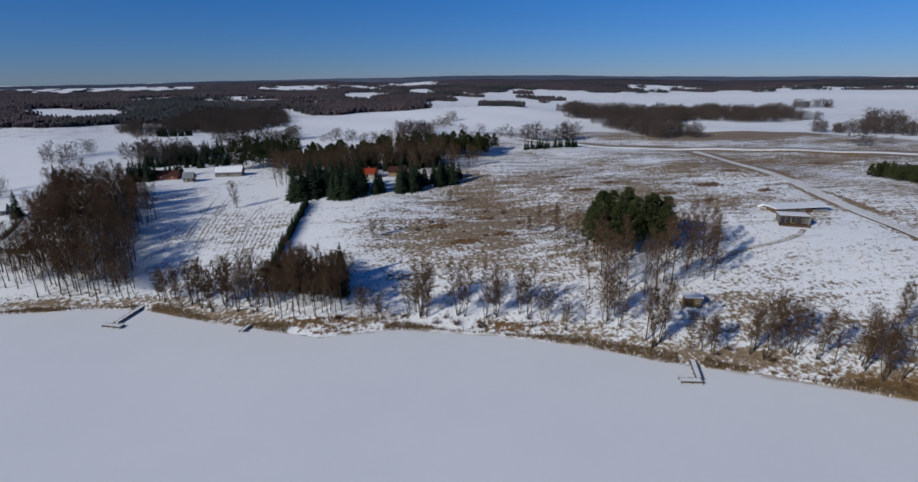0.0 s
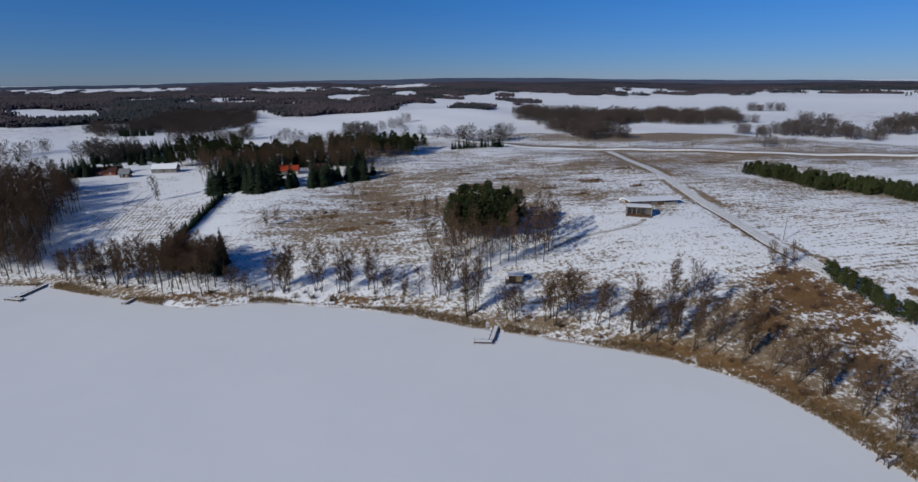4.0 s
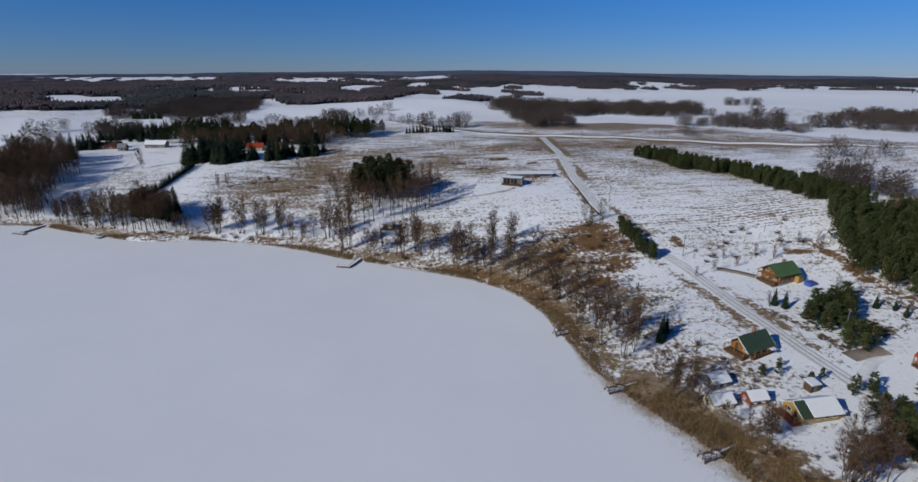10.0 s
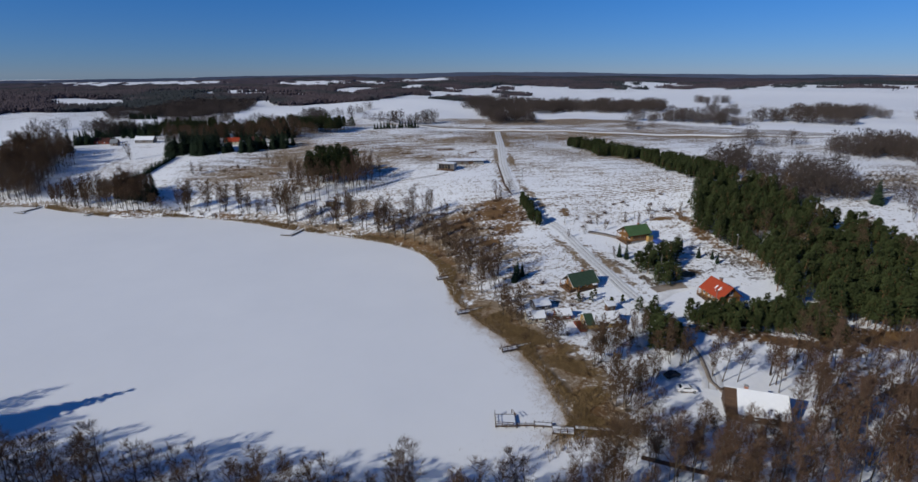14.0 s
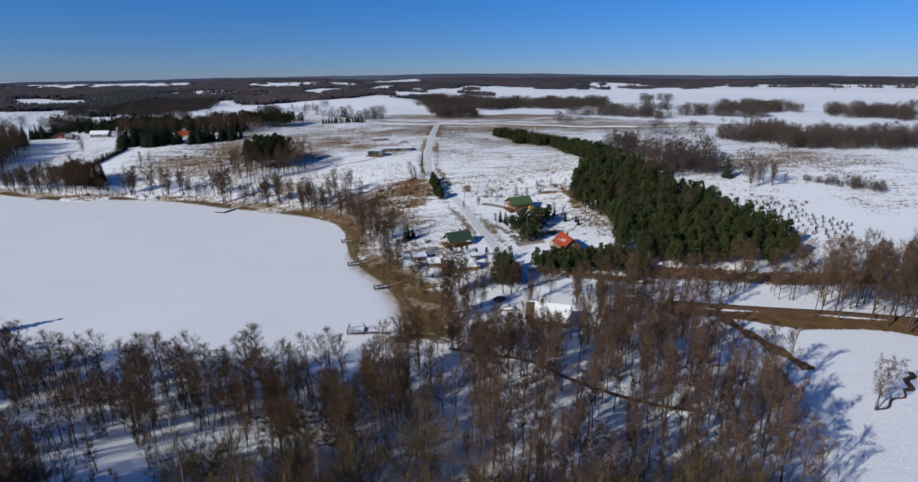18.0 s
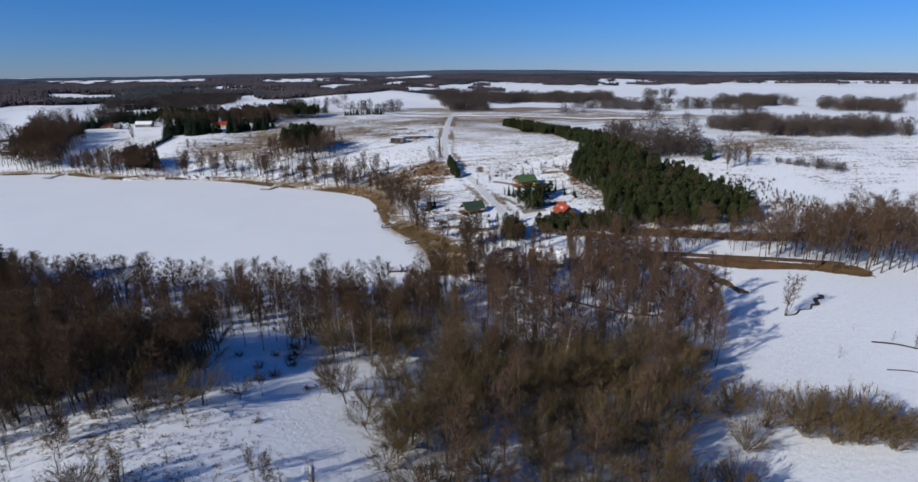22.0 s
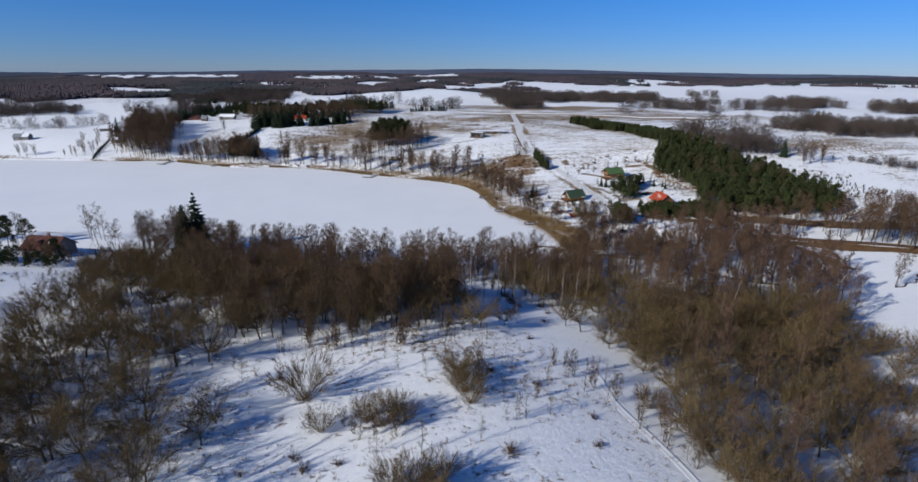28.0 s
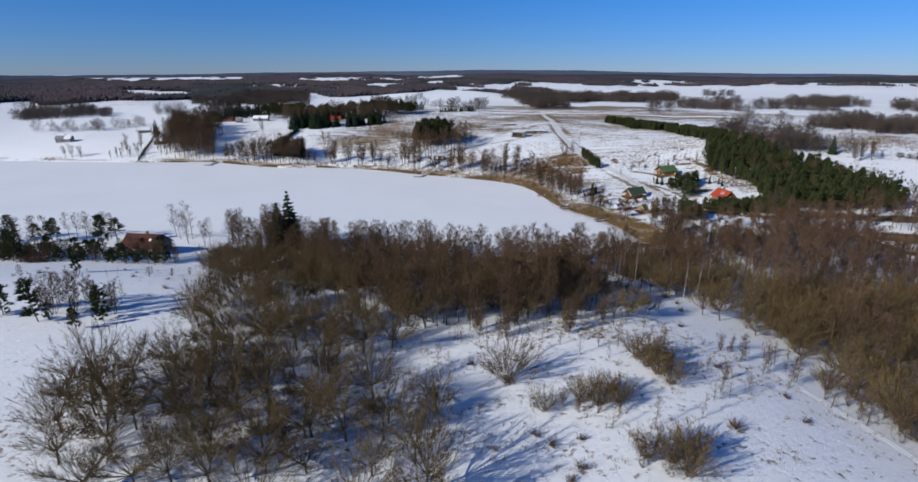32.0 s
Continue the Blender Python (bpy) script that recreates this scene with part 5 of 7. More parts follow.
for x, y, s in ((94, -149, 1.0), (102, -129, 0.9), (107, -127, 1.0), (109, -130, 1.1), (105, -133, 0.75), (118, -131, 1.1), (119, -136, 1.5), (102, -152, 0.7), (96, -159, 0.5), (130, -144, 0.9), (119, -152, 1.0), (104, -155, 0.6), (99, -126, 0.8), (96, -128, 0.7),
                (88, -130, 0.8), (114, -127, 1.0), (113, -129, 0.9), (122, -128, 0.8), (125, -133, 0.7), (133, -128, 0.7), (135, -132, 0.9), (137, -136, 1.0), (140, -139, 1.1), (144, -144, 1.1), (147, -148, 1.2), (110, -134, 0.7), (86, -151, 0.5), (123, -140, 0.8), (79, -137, 1.0), (76, -133, 0.9), (83, -128, 0.9), (91, -126, 0.8)):
    plant(SAPLING, x, y, "thin bare sapling with a long blue shadow", "saplings of the hill", s)
for k in range(22):
    plant(SAPLING, 79 + 2.0 * k + planted.gauss(0, 0.8), -126 + 0.32 * k + planted.gauss(0, 1.3), "thin bare sapling with a long blue shadow", "saplings of the hill", planted.uniform(0.5, 0.95))
for x, y, s in ((123, -147, 1.0), (124.5, -146.5, 1.1), (126, -146, 1.0), (125, -145, 0.9), (119, -133, 1.3), (119.6, -134, 1.1), (131, -134, 0.8), (142, -131, 1.1), (141, -129, 0.9), (143, -133, 1.0), (105, -155, 0.9), (111, -155, 1.0), (68, -132, 0.7), (72, -133, 0.6), (81, -136, 0.6)):
    plant(SAPLING, x, y, "slender bare sapling on the open hill", "saplings of the hill", s)
for x, y, s in ((99, -149, 0.7), (101, -151, 0.8), (104, -151, 0.75), (107, -151.5, 0.7), (106.5, -163, 0.9), (109.5, -164.5, 0.95), (113, -163, 0.85), (117, -131, 0.9), (118.5, -134, 1.0), (120, -136, 0.9), (119.5, -139, 0.8), (127, -136, 0.6), (128.5, -140, 0.7)):
    plant(CLUMP, x, y, "slender brown bush with bare upright stems", "bushes of the hill", 0.5 * s, 0.05, 1.2)
for x, y in spots([(24, -150), (40, -130), (62, -134), (76, -158), (70, -170), (36, -170)], 24, 3.6, 113):
    plant(BROWN_BUSH if planted.random() < 0.6 else SAPLING, x, y, "low brown bush under the near trees", "brush of the near wood", planted.uniform(0.35, 0.75))
plant(BROAD, 125, -111, "spreading olive-brown tree at the edge of the hill", "trees of the hill", 0.7)
plant(BIRCH, 128, -109, "small bare birch alone on the snow", "birches", 0.4)
plant(FAN_ALDER, 250, -62, "single bare tree in the white field", "single field trees", 1.0)
for x, y, s in ((267, -76, 0.6), (270, -79, 1.0), (272, -77, 0.9), (275, -80, 0.8), (262, -70, 0.4)):
    plant(SAPLING, x, y, "thin bare sapling by the field ditch", "saplings of the field", s)
plant(SAPLING, 249, -83, "thin bare sapling alone in the field", "saplings of the hill", 0.7)
# the near wood on the hill's west side
near_wood = spots([(18, -152), (32, -134), (40, -120), (60, -118), (72, -128), (68, -142), (80, -160), (80, -172), (40, -172), (26, -158)], 64, 4.3, 27)
for x, y in [p for k, p in enumerate(near_wood) if p[0] < 62 or k % 3]:
    plant(BROAD, x, y, "bare spreading tree with olive twigs on the hillside", "trees of the near wood", planted.uniform(0.95, 1.3))
for x, y in spots([(60, -140), (70, -138), (82, -150), (82, -166), (64, -168)], 6, 3.4, 93):
    plant(BROAD, x, y, "low spreading tree at the edge of the open hill", "trees of the near wood", planted.uniform(0.7, 0.9), 0.05, 1.25)
slope = spots([(28, -122), (44, -114), (54, -92), (44, -60), (6, -58), (10, -78), (22, -102)], 110, 2.6, 28)
for x, y in slope[:16]:
    plant(ALDER, x, y, "bare tree on the slope behind the near wood", "trees of the slope", 0.72)
thicket("slope_wood", BROAD, slope[16:], "bare wood on the slope behind the near trees", "woodland", 0.92, 28, 3, 3.5, 1.2)
for x, y, s in ((-9, -114, 0.9), (-6, -116, 1.0), (-3, -113, 1.05), (-1, -116, 1.0), (2, -114, 1.0), (4, -117, 0.9), (-4, -119, 0.85), (7, -115, 0.8), (-7, -112, 0.8), (5, -112, 0.8), (0, -111, 0.8), (-35, -90, 0.45), (-3, -86, 0.3), (2, -84, 0.25), (6, -82, 0.3), (-6, -80, 0.25)):
    plant(CLUMP, x, y, "brown many-stemmed bush on the snowy slope", "bushes of the west slope", s)
for x, y in spots([(-60, -100), (-20, -112), (8, -108), (14, -92), (-10, -74), (-44, -72)], 34, 4.5, 104):
    plant(BROWN_BUSH if planted.random() < 0.7 else SAPLING, x, y, "low brown bush standing in thin snow", "brush of the west slope", planted.uniform(0.25, 0.6))
for x, y, s in ((-15, -60, 0.62), (-18, -58, 0.66), (-24, -52, 0.66), (-28, -51, 0.62), (-32, -49, 0.62), (-20, -54, 0.62), (-55, -62, 0.5), (-51, -61, 0.45), (-22, -50, 0.6), (-12, -58, 0.6), (-36, -49, 0.5), (-26, -54, 0.55)):
    plant(SHADE_ALDER, x, y, "dense bare tree before the red-roofed house", "trees round the red-roofed house", s)
for x, y, s in ((-34, -17, 1.1), (-29, -18, 1.05), (-26, -20, 1.0), (-31, -20, 0.9)):
    plant(BIRCH, x, y, "tall pale birch on the bank of the lake", "birches", s)
for x, y, s in ((-6, -120, 0.85), (7, -119, 0.7), (-27, -81, 0.6), (-16, -117, 0.7), (-17, -118, 0.5), (-56, -30, 1.0), (-78, -46, 0.8), (-18, -57, 0.6), (5, -124, 0.5)):
    plant(YOUNG_PINE, x, y, "small pine standing in the snow", "small pines", 1.75 * s)
for x, y in spots([(-98, -58), (-40, -60), (-14, -62), (-12, -54), (-38, -50), (-98, -46)], 84, 2.6, 29, [(-32, -40, 9)]):
    plant(PINE if planted.random() < 0.3 else YOUNG_PINE if planted.random() < 0.7 else CLUMP, x, y, "dark pine in the hedge round the red-roofed house", "hedge of the red-roofed house", (0.75 if x < -44 else 0.62) * planted.uniform(0.8, 1.2), 0.035, 1.3)
for x, y in spots([(-120, -22), (-20, -24), (-10, -30), (-60, -32), (-120, -34)], 13, 5.0, 31, [(-44, -36, 15)]):
    plant(ALDER if planted.random() < 0.7 else PINE, x, y, "bare tree on the bank near the red-roofed house", "trees of the south shore", 0.8)
# the bank behind the house: bare trees, dark pines, brush by the water
for x, y, s in ((-76, -20, 0.8), (-72, -21, 0.85), (-69, -20, 0.75), (-62, -19, 0.7), (-59, -20, 0.75), (-84, -22, 0.8), (-89, -22, 0.7), (-18, -26, 0.6), (-15, -28, 0.7), (-8, -27, 0.75), (-4, -29, 0.8), (0, -27, 0.8), (4, -30, 0.75), (8, -28, 0.8), (24, -32, 0.9), (27, -33, 0.85), (31, -32, 0.8)):
    plant(ALDER, x, y, "bare tree on the bank near the red-roofed house", "trees of the south shore", 1.1 * s)
for x, y, s in ((-55, -22, 0.85), (-80, -24, 0.8), (-84, -26, 0.7), (-96, -24, 0.9)):
    plant(PINE, x, y, "dark pine on the bank near the red-roofed house", "small pines", s, 0.03, 1.5)
for x, y in spots([(-12, -34), (6, -33), (34, -40), (38, -50), (10, -48), (-8, -46)], 26, 2.6, 98):
    plant(BROWN_BUSH, x, y, "tangled brown brush on the bank of the lake", "brush of the south bank", planted.uniform(0.6, 1.2))
for x, y in ((-57, -58), (-54, -60), (-60, -60), (-56, -62)):
    plant(BROWN_BUSH, x, y, "rusty brush at the end of the pine hedge", "brush of the south bank", 1.4)
# orchard shrubs by the log house, saplings in the far field
for k, (x, y) in enumerate(spots([(176, 98), (190, 94), (222, 104), (226, 125), (186, 118)], 34, 3.2, 32, [(205, 84, 9)])):
    plant(BROWN_BUSH if k % 2 else SAPLING, x, y, "leafless orchard shrub in the snow", "orchard shrubs", planted.uniform(0.4, 0.9) if k % 2 else 0.6)
for x, y in spots([(298, 66), (310, 64), (324, 42), (314, 27), (296, 41)], 70, 2.2, 33):
    plant(YOUNG_PINE, x, y, "knee-high young conifer in a snowy plantation", "plantation conifers", 0.27)
plant(SPRUCE, 302, 96, "single dark spruce among bare trees", "field edge trees", 0.95, 0.02, 1.2)
for x, y, s in ((305, 81, 0.8), (317, 84, 0.95), (316, 90, 0.95), (311, 84, 0.9), (320, 88, 0.8), (327, 90, 0.4), (309, 88, 0.8)):
    plant(FAN_ALDER, x, y, "bare tree at the edge of the white field", "field edge trees", s)
for x, y in spots([(285, 74), (308, 65), (300, 56), (290, 84)], 8, 2.4, 84):
    plant(BROWN_BUSH, x, y, "rusty brush behind the pine wood", "brush behind the pines", 0.7)
for x, y in spots([(296, 66), (318, 60), (322, 66), (300, 74)], 8, 2.4, 100):
    plant(BROWN_BUSH, x, y, "rusty brush behind the pine wood", "brush behind the pines", 0.6)


# ---- far woods ----
LEFT_STANDS = [  # kind, centre, half length, half depth, turn
    ("bare", -225, 600, 66, 100, 10), ("bare", -262, 740, 60, 60, 20), ("bare", -305, 560, 9, 20, 10), ("sparse", -241, 357, 14, 12, -11),
    ("sparse", -240, 380, 8, 10, 25), ("bare", -177, 360, 24, 20, -34), ("dark", -166, 351, 9, 20, 13), ("dark", -160, 372, 14, 5, 38),
    ("mixed", -126, 387, 24, 22, 19), ("bare", -146, 451, 32, 16, 23), ("dark", -237, 501, 14, 4, 12), ("sparse", -52, 419, 53, 10, -28),
    ("sparse", 5, 364, 18, 4, 2), ("bare", -18, 436, 6, 20, 28), ("sparse", 6, 500, 55, 4, 72), ("sparse", 58, 405, 13, 10, 10),
    ("bare", 85, 398, 19, 4, 20), ("sparse", 26, 427, 10, 3, 15)]
MIDDLE_STANDS = [
    ("bare", 205, 575, 66, 66, -10), ("bare", 180, 450, 24, 58, 8), ("bare", 318, 575, 74, 72, -15), ("bare", 344, 406, 45, 18, -8),
    ("sparse", 279, 334, 14, 8, -13), ("row", 76, 354, 20, 2.5, 12), ("bare", 508, 691, 22, 10, -20), ("bare", 424, 481, 16, 12, -27),
    ("bare", 455, 385, 44, 16, -50), ("bare", 370, 373, 23, 14, -40), ("sparse", 335, 236, 26, 10, 3), ("bare", 523, 449, 36, 40, 5)]
RIGHT_STANDS = [
    ("bare", 586, 364, 36, 46, -32), ("sparse", 737, 482, 19, 12, 6), ("brown", 369, 193, 18, 16, 12), ("brown", 414, 160, 48, 22, -10),
    ("low", 350, 82, 17, 3.5, -26), ("brown", 296, 118, 13, 18, -5), ("sparse", 308, 100, 12, 7, 10), ("brown", 275, 155, 17, 10, -60),
    ("brown", 272, 106, 12, 5, -46), ("bare", -349, 350, 42, 34, 29), ("sparse", -275, 252, 26, 9, 9), ("sparse", -236, 265, 22, 10, 40),
    ("sparse", -484, 509, 42, 15, 19), ("dark", -154, 300, 14, 6, 20)]
HEDGE_TREE = Kind("far_tree", [bare_tree(700 + k, 10.0, 0.10, 0.30, 18, 5, 10, 0.5, twig_r=0.036) for k in range(5)], M_FAR, M_FAR)
BROWN_TREE = Kind("far_tree", [bare_tree(710 + k, 9.0, 0.10, 0.30, 20, 6, 10, 0.5, twig_r=0.030) for k in range(4)], M_TWIG, M_FAR)
STANDS = {  # kind of tree, gap, size, trees in a group, reach of a group, words
    "bare": (HEDGE_TREE, 9.0, 0.95, 12, 6.0, "bare brown wood between snowy fields"),
    "sparse": (HEDGE_TREE, 8.0, 0.8, 4, 4.5, "open row of bare trees between snowy fields"),
    "brown": (BROWN_TREE, 6.5, 0.95, 9, 5.0, "brown leafless wood beside the white field"),
    "low": (BROWN_TREE, 3.6, 0.42, 9, 6.0, "island of brown brush in the white field"),
    "dark": (SPRUCE, 6.0, 0.7, 6, 4.0, "dark green conifers beyond the farm"),
    "mixed": (PINE, 7.5, 0.75, 5, 4.5, "dark pines among bare trees beyond the farm"),
    "row": (SPRUCE, 2.4, 0.45, 2, 1.2, "row of small dark spruces beside the road")}
for number, (sort, cx, cy, half, deep, turn) in enumerate(LEFT_STANDS + MIDDLE_STANDS + RIGHT_STANDS):
    kind, gap, size, count, reach, words = STANDS[sort]
    rng = np.random.default_rng(300 + number)
    n = int(4 * half * deep / (gap * gap) * 3.0) + 12
    u, v = rng.uniform(-1, 1, n), rng.uniform(-1, 1, n)
    ragged = 0.82 + 0.18 * np.sin(u * 5 + number) + 0.1 * np.sin(v * 7 + 2 * number)
    u, v = (u * half * (0.9 + 0.1 * np.sin(v * 6 + number))), v * deep * ragged
    c, d = math.cos(radians(turn)), math.sin(radians(turn))
    thicket("middle_wood", kind, list(zip((cx + u * c - v * d).tolist(), (cy + u * d + v * c).tolist())), words, "woodland", size, 900 + number, count, reach, gap / (1.55 * reach), 0.32)

# distant forest: a rough canopy cut by snowy clearings
NEAR_CLEARINGS = [  # centre, half width, half depth, turn
    (-546, 855, 60, 50, 11), (-236, 850, 26, 60, -12), (-677, 1412, 60, 110, -22), (-240, 1046, 40, 36, 1), (-201, 1622, 50, 200, -5),
    (-322, 819, 12, 36, 20), (-57, 600, 110, 150, -21), (68, 520, 75, 110, -11), (31, 1024, 80, 200, -12), (156, 1333, 110, 200, 17)]
FAR_CLEARINGS = [
    (-1803, 3014, 508, 420, -31), (-623, 2695, 200, 300, -10), (-348, 2738, 60, 380, 20), (-101, 3098, 170, 240, -10), (372, 1548, 130, 200, -20),
    (570, 1408, 150, 420, -30), (958, 2181, 160, 150, -21), (900, 1200, 520, 420, -30), (1260, 1738, 160, 60, -32), (1500, 1345, 200, 160, -22), (-420, 1250, 90, 60, 10), (-30, 1750, 60, 160, 0)]


def far_forest():
    heading = np.linspace(radians(-54), radians(54), 1150)
    away = 560 * (3900 / 560) ** np.linspace(0, 1, 190)
    A, D = np.meshgrid(heading, away)
    rng = np.random.default_rng(41)
    D = D * (1 + 0.004 * rng.uniform(-1, 1, D.shape))
    A = A + 0.0005 * rng.uniform(-1, 1, A.shape)
    x, y = 100 + D * np.sin(A), -50 + D * np.cos(A)
    edge = np.sin(x / 47 + 1.7 * np.sin(y / 71)) * np.sin(y / 83 + 1.3 * np.sin(x / 59)) + 0.5 * np.sin(x / 19 + y / 43)
    start = np.interp(np.degrees(A), [-54, -16, -8, 2, 8, 14, 24, 54], [900, 820, 850, 900, 1200, 1720, 1780, 1700])
    forest = D > start * (1 + 0.06 * edge)
    # clearings lie open towards the south: their southern fringe is scrub cut low
    fringe = np.clip(D * 9.0 / np.maximum(72 - land(x, y), 14), 0, 420)
    for cx, cy, half, deep, turn in NEAR_CLEARINGS + FAR_CLEARINGS:
        c, d = math.cos(radians(turn)), math.sin(radians(turn))
        for share in (0.0, 0.35, 0.7, 1.0):
            px, py = x + share * fringe * np.sin(A), y + share * fringe * np.cos(A)
            u, v = ((px - cx) * c + (py - cy) * d) / half, (-(px - cx) * d + (py - cy) * c) / deep
            forest &= u * u + v * v > 1 + 0.7 * edge + 0.25 * np.sin(px / 11 + 2 * np.sin(py / 37))
    # small gaps: farmsteads and glades
    glade = np.sin(x / 130 + 2.1 * np.sin(y / 310)) * np.sin(y / 210 + 1.9 * np.sin(x / 170)) + 0.3 * edge
    forest &= ~((glade > 0.93 + 0.25 * smooth((-x - 300) / 300)) & (D < 3300))
    # the canopy rises from its edges; single crowns stand out of it
    full = forest.astype(float)
    for _ in range(2):
        full = (full + np.roll(full, 1, 0) + np.roll(full, -1, 0) + np.roll(full, 1, 1) + np.roll(full, -1, 1)) / 5
    full = np.where(D > 640, full, 0.0)
    high = np.where(forest, (5.6 + 1.5 * edge + rng.uniform(-1.0, 1.0, x.shape)) * (0.35 + 0.65 * full), -0.6)
    n, m = x.shape
    corner = (np.arange(n - 1)[:, None] * m + np.arange(m - 1)[None]).ravel()
    quads = np.stack([corner, corner + 1, corner + m + 1, corner + m], -1)
    kept = quads[forest.ravel()[quads].any(1)]
    used, where = np.unique(kept, return_inverse=True)
    verts = np.stack([x, y, land(x, y) + high], -1).reshape(-1, 3)[used]
    tagged(new("far_forest", sheet("far_forest", verts, where.reshape(-1, 4), M_HAZED_CANOPY)), "distant winter forest in haze-tinted brown rolling to the horizon", "woodland", kind="stuff")
    near = np.flatnonzero(((full > 0.15) & (D < 2500)).ravel())
    pick = near[rng.integers(len(near), size=46000)]
    px, py = x.ravel()[pick] + rng.normal(0, 4, len(pick)), y.ravel()[pick] + rng.normal(0, 4, len(pick))
    tall, wide = rng.uniform(7.0, 11.5, len(pick)) * (0.6 + 0.4 * full.ravel()[pick]), rng.uniform(1.3, 2.6, len(pick))
    foot = np.stack([px, py, land(px, py)], 1)
    middle, tip = foot + tall[:, None] * [[0, 0, 0.6]], foot + tall[:, None] * [[0, 0, 1.0]]
    tip[:, :2] += rng.normal(0, 0.8, (len(pick), 2))
    crowns = Shape()
    crowns.spikes(middle, tip, wide)
    crowns.spikes(middle, foot, wide)
    tagged(new("far_trees", sheet("far_trees", *crowns.arrays(), M_HAZED_CANOPY, False)), "single haze-tinted brown crowns rising out of the distant forest", "woodland", kind="stuff")


far_forest()
# the last hills on the horizon, distance haze put into their blue colour
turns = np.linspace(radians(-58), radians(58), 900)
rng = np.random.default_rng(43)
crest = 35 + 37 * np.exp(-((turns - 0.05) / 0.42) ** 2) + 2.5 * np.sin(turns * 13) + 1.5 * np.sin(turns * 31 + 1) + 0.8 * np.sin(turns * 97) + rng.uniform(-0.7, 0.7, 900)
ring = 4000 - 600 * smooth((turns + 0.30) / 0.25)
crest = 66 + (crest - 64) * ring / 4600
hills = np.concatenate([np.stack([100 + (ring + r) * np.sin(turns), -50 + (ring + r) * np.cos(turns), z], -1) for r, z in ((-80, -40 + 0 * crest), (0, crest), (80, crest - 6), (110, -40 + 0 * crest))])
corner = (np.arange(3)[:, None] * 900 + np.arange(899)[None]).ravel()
tagged(new("backdrop", sheet("backdrop", hills, np.stack([corner, corner + 1, corner + 901, corner + 900], -1), M_HAZED_HILLS)), "low wooded hills on the horizon, coloured blue for haze", "hills", kind="structure")


# ---- roads ----
def along(line, step):
    """Points each step along a line on the plan, with the way there."""
    pts = [Vector(p) for p in line]
    soft = []
    for i in range(len(pts) - 1):
        a, b, c, d = pts[max(i - 1, 0)], pts[i], pts[i + 1], pts[min(i + 2, len(pts) - 1)]
        n = max(2, round((c - b).length / step))
        for k in range(n):
            t = k / n
            soft.append(0.5 * (2 * b + (c - a) * t + (2 * a - 5 * b + 4 * c - d) * t * t + (3 * b - 3 * c + d - a) * t ** 3))
    soft.append(pts[-1])
    ways = [(soft[min(i + 1, len(soft) - 1)] - soft[max(i - 1, 0)]).normalized() for i in range(len(soft))]
    return soft, ways


def lane(name, line, profile, mat, label, category="road", step=2.0):
    """A strip over the ground: the profile is pairs of offset and height across it."""
    pts, ways = along(line, step)
    xy = np.array([[(p.x - w.y * o, p.y + w.x * o) for o, _ in profile] for p, w in zip(pts, ways)])
    z = land(xy[..., 0], xy[..., 1]) + np.array([h for _, h in profile])
    n, m = z.shape
    corner = (np.arange(n - 1)[:, None] * m + np.arange(m - 1)[None]).ravel()
    me = sheet(name, np.concatenate([xy, z[..., None]], -1).reshape(-1, 3), np.stack([corner, corner + m, corner + m + 1, corner + 1], -1), mat)
    return tagged(new(name, me), label, category, kind="structure")


LANE = [(162, 331), (159, 250), (156.5, 185), (157.5, 148), (160, 131), (166, 110), (173, 95), (177, 79), (179.5, 66), (182, 54), (184, 44), (186, 35), (188, 25), (191, 12), (191.5, -2), (189, -10)]
RUTS = [(-2.7, -0.2), (-2.2, 0.07), (-1.1, 0.08), (-0.95, 0.03), (-0.65, 0.03), (-0.5, 0.08), (0.5, 0.08), (0.65, 0.03), (0.95, 0.03), (1.1, 0.08), (2.2, 0.07), (2.7, -0.2)]
lane("lane", LANE, RUTS, M_ROAD, "straight country lane of packed snow with two wheel ruts")
MAIN = [(20, 440), (70, 392), (120, 358), (168, 340), (225, 317), (300, 296), (374, 270), (440, 258), (560, 235), (760, 190)]
lane("main_road", MAIN, [(-3.6, -0.5), (-2.9, 0.35), (0, 0.45), (2.9, 0.35), (3.6, -0.5)], M_ROAD, "country road of packed snow with bare verges", step=4.0)
for side in (-2.1, 2.1):
    lane("wheel_track", [(x, y) for x, y in LANE], [(side * 0.38 - 0.14, 0.0), (side * 0.38, 0.06), (side * 0.38 + 0.14, 0.0)], M_DIRT_AND_SHADE, "brown wheel track worn through the snow", "track")
lane("driveway", [(187, 30), (193, 35), (198, 39), (203, 41), (206, 42)], [(-1.6, -0.3), (-1.4, 0.12), (1.4, 0.12), (1.6, -0.3)], M_ROAD, "short driveway of packed snow", "driveway")
lane("gravel_plot", [(193, 41), (199, 42.5), (204, 43)], [(-2.2, -0.3), (-2.0, 0.16), (2.0, 0.16), (2.2, -0.3)], M_DIRT_AND_SHADE, "bare gravel strip in front of the snowy plot", "gravel")
lane("muddy_drive", [(192, 10), (192, 4), (191, -2), (190, -7), (191, -11), (191, -15)], [(-0.7, -0.3), (-0.45, 0.15), (0.45, 0.15), (0.7, -0.3)], M_DIRT_AND_SHADE, "muddy brown drive leading to the yard", "driveway")
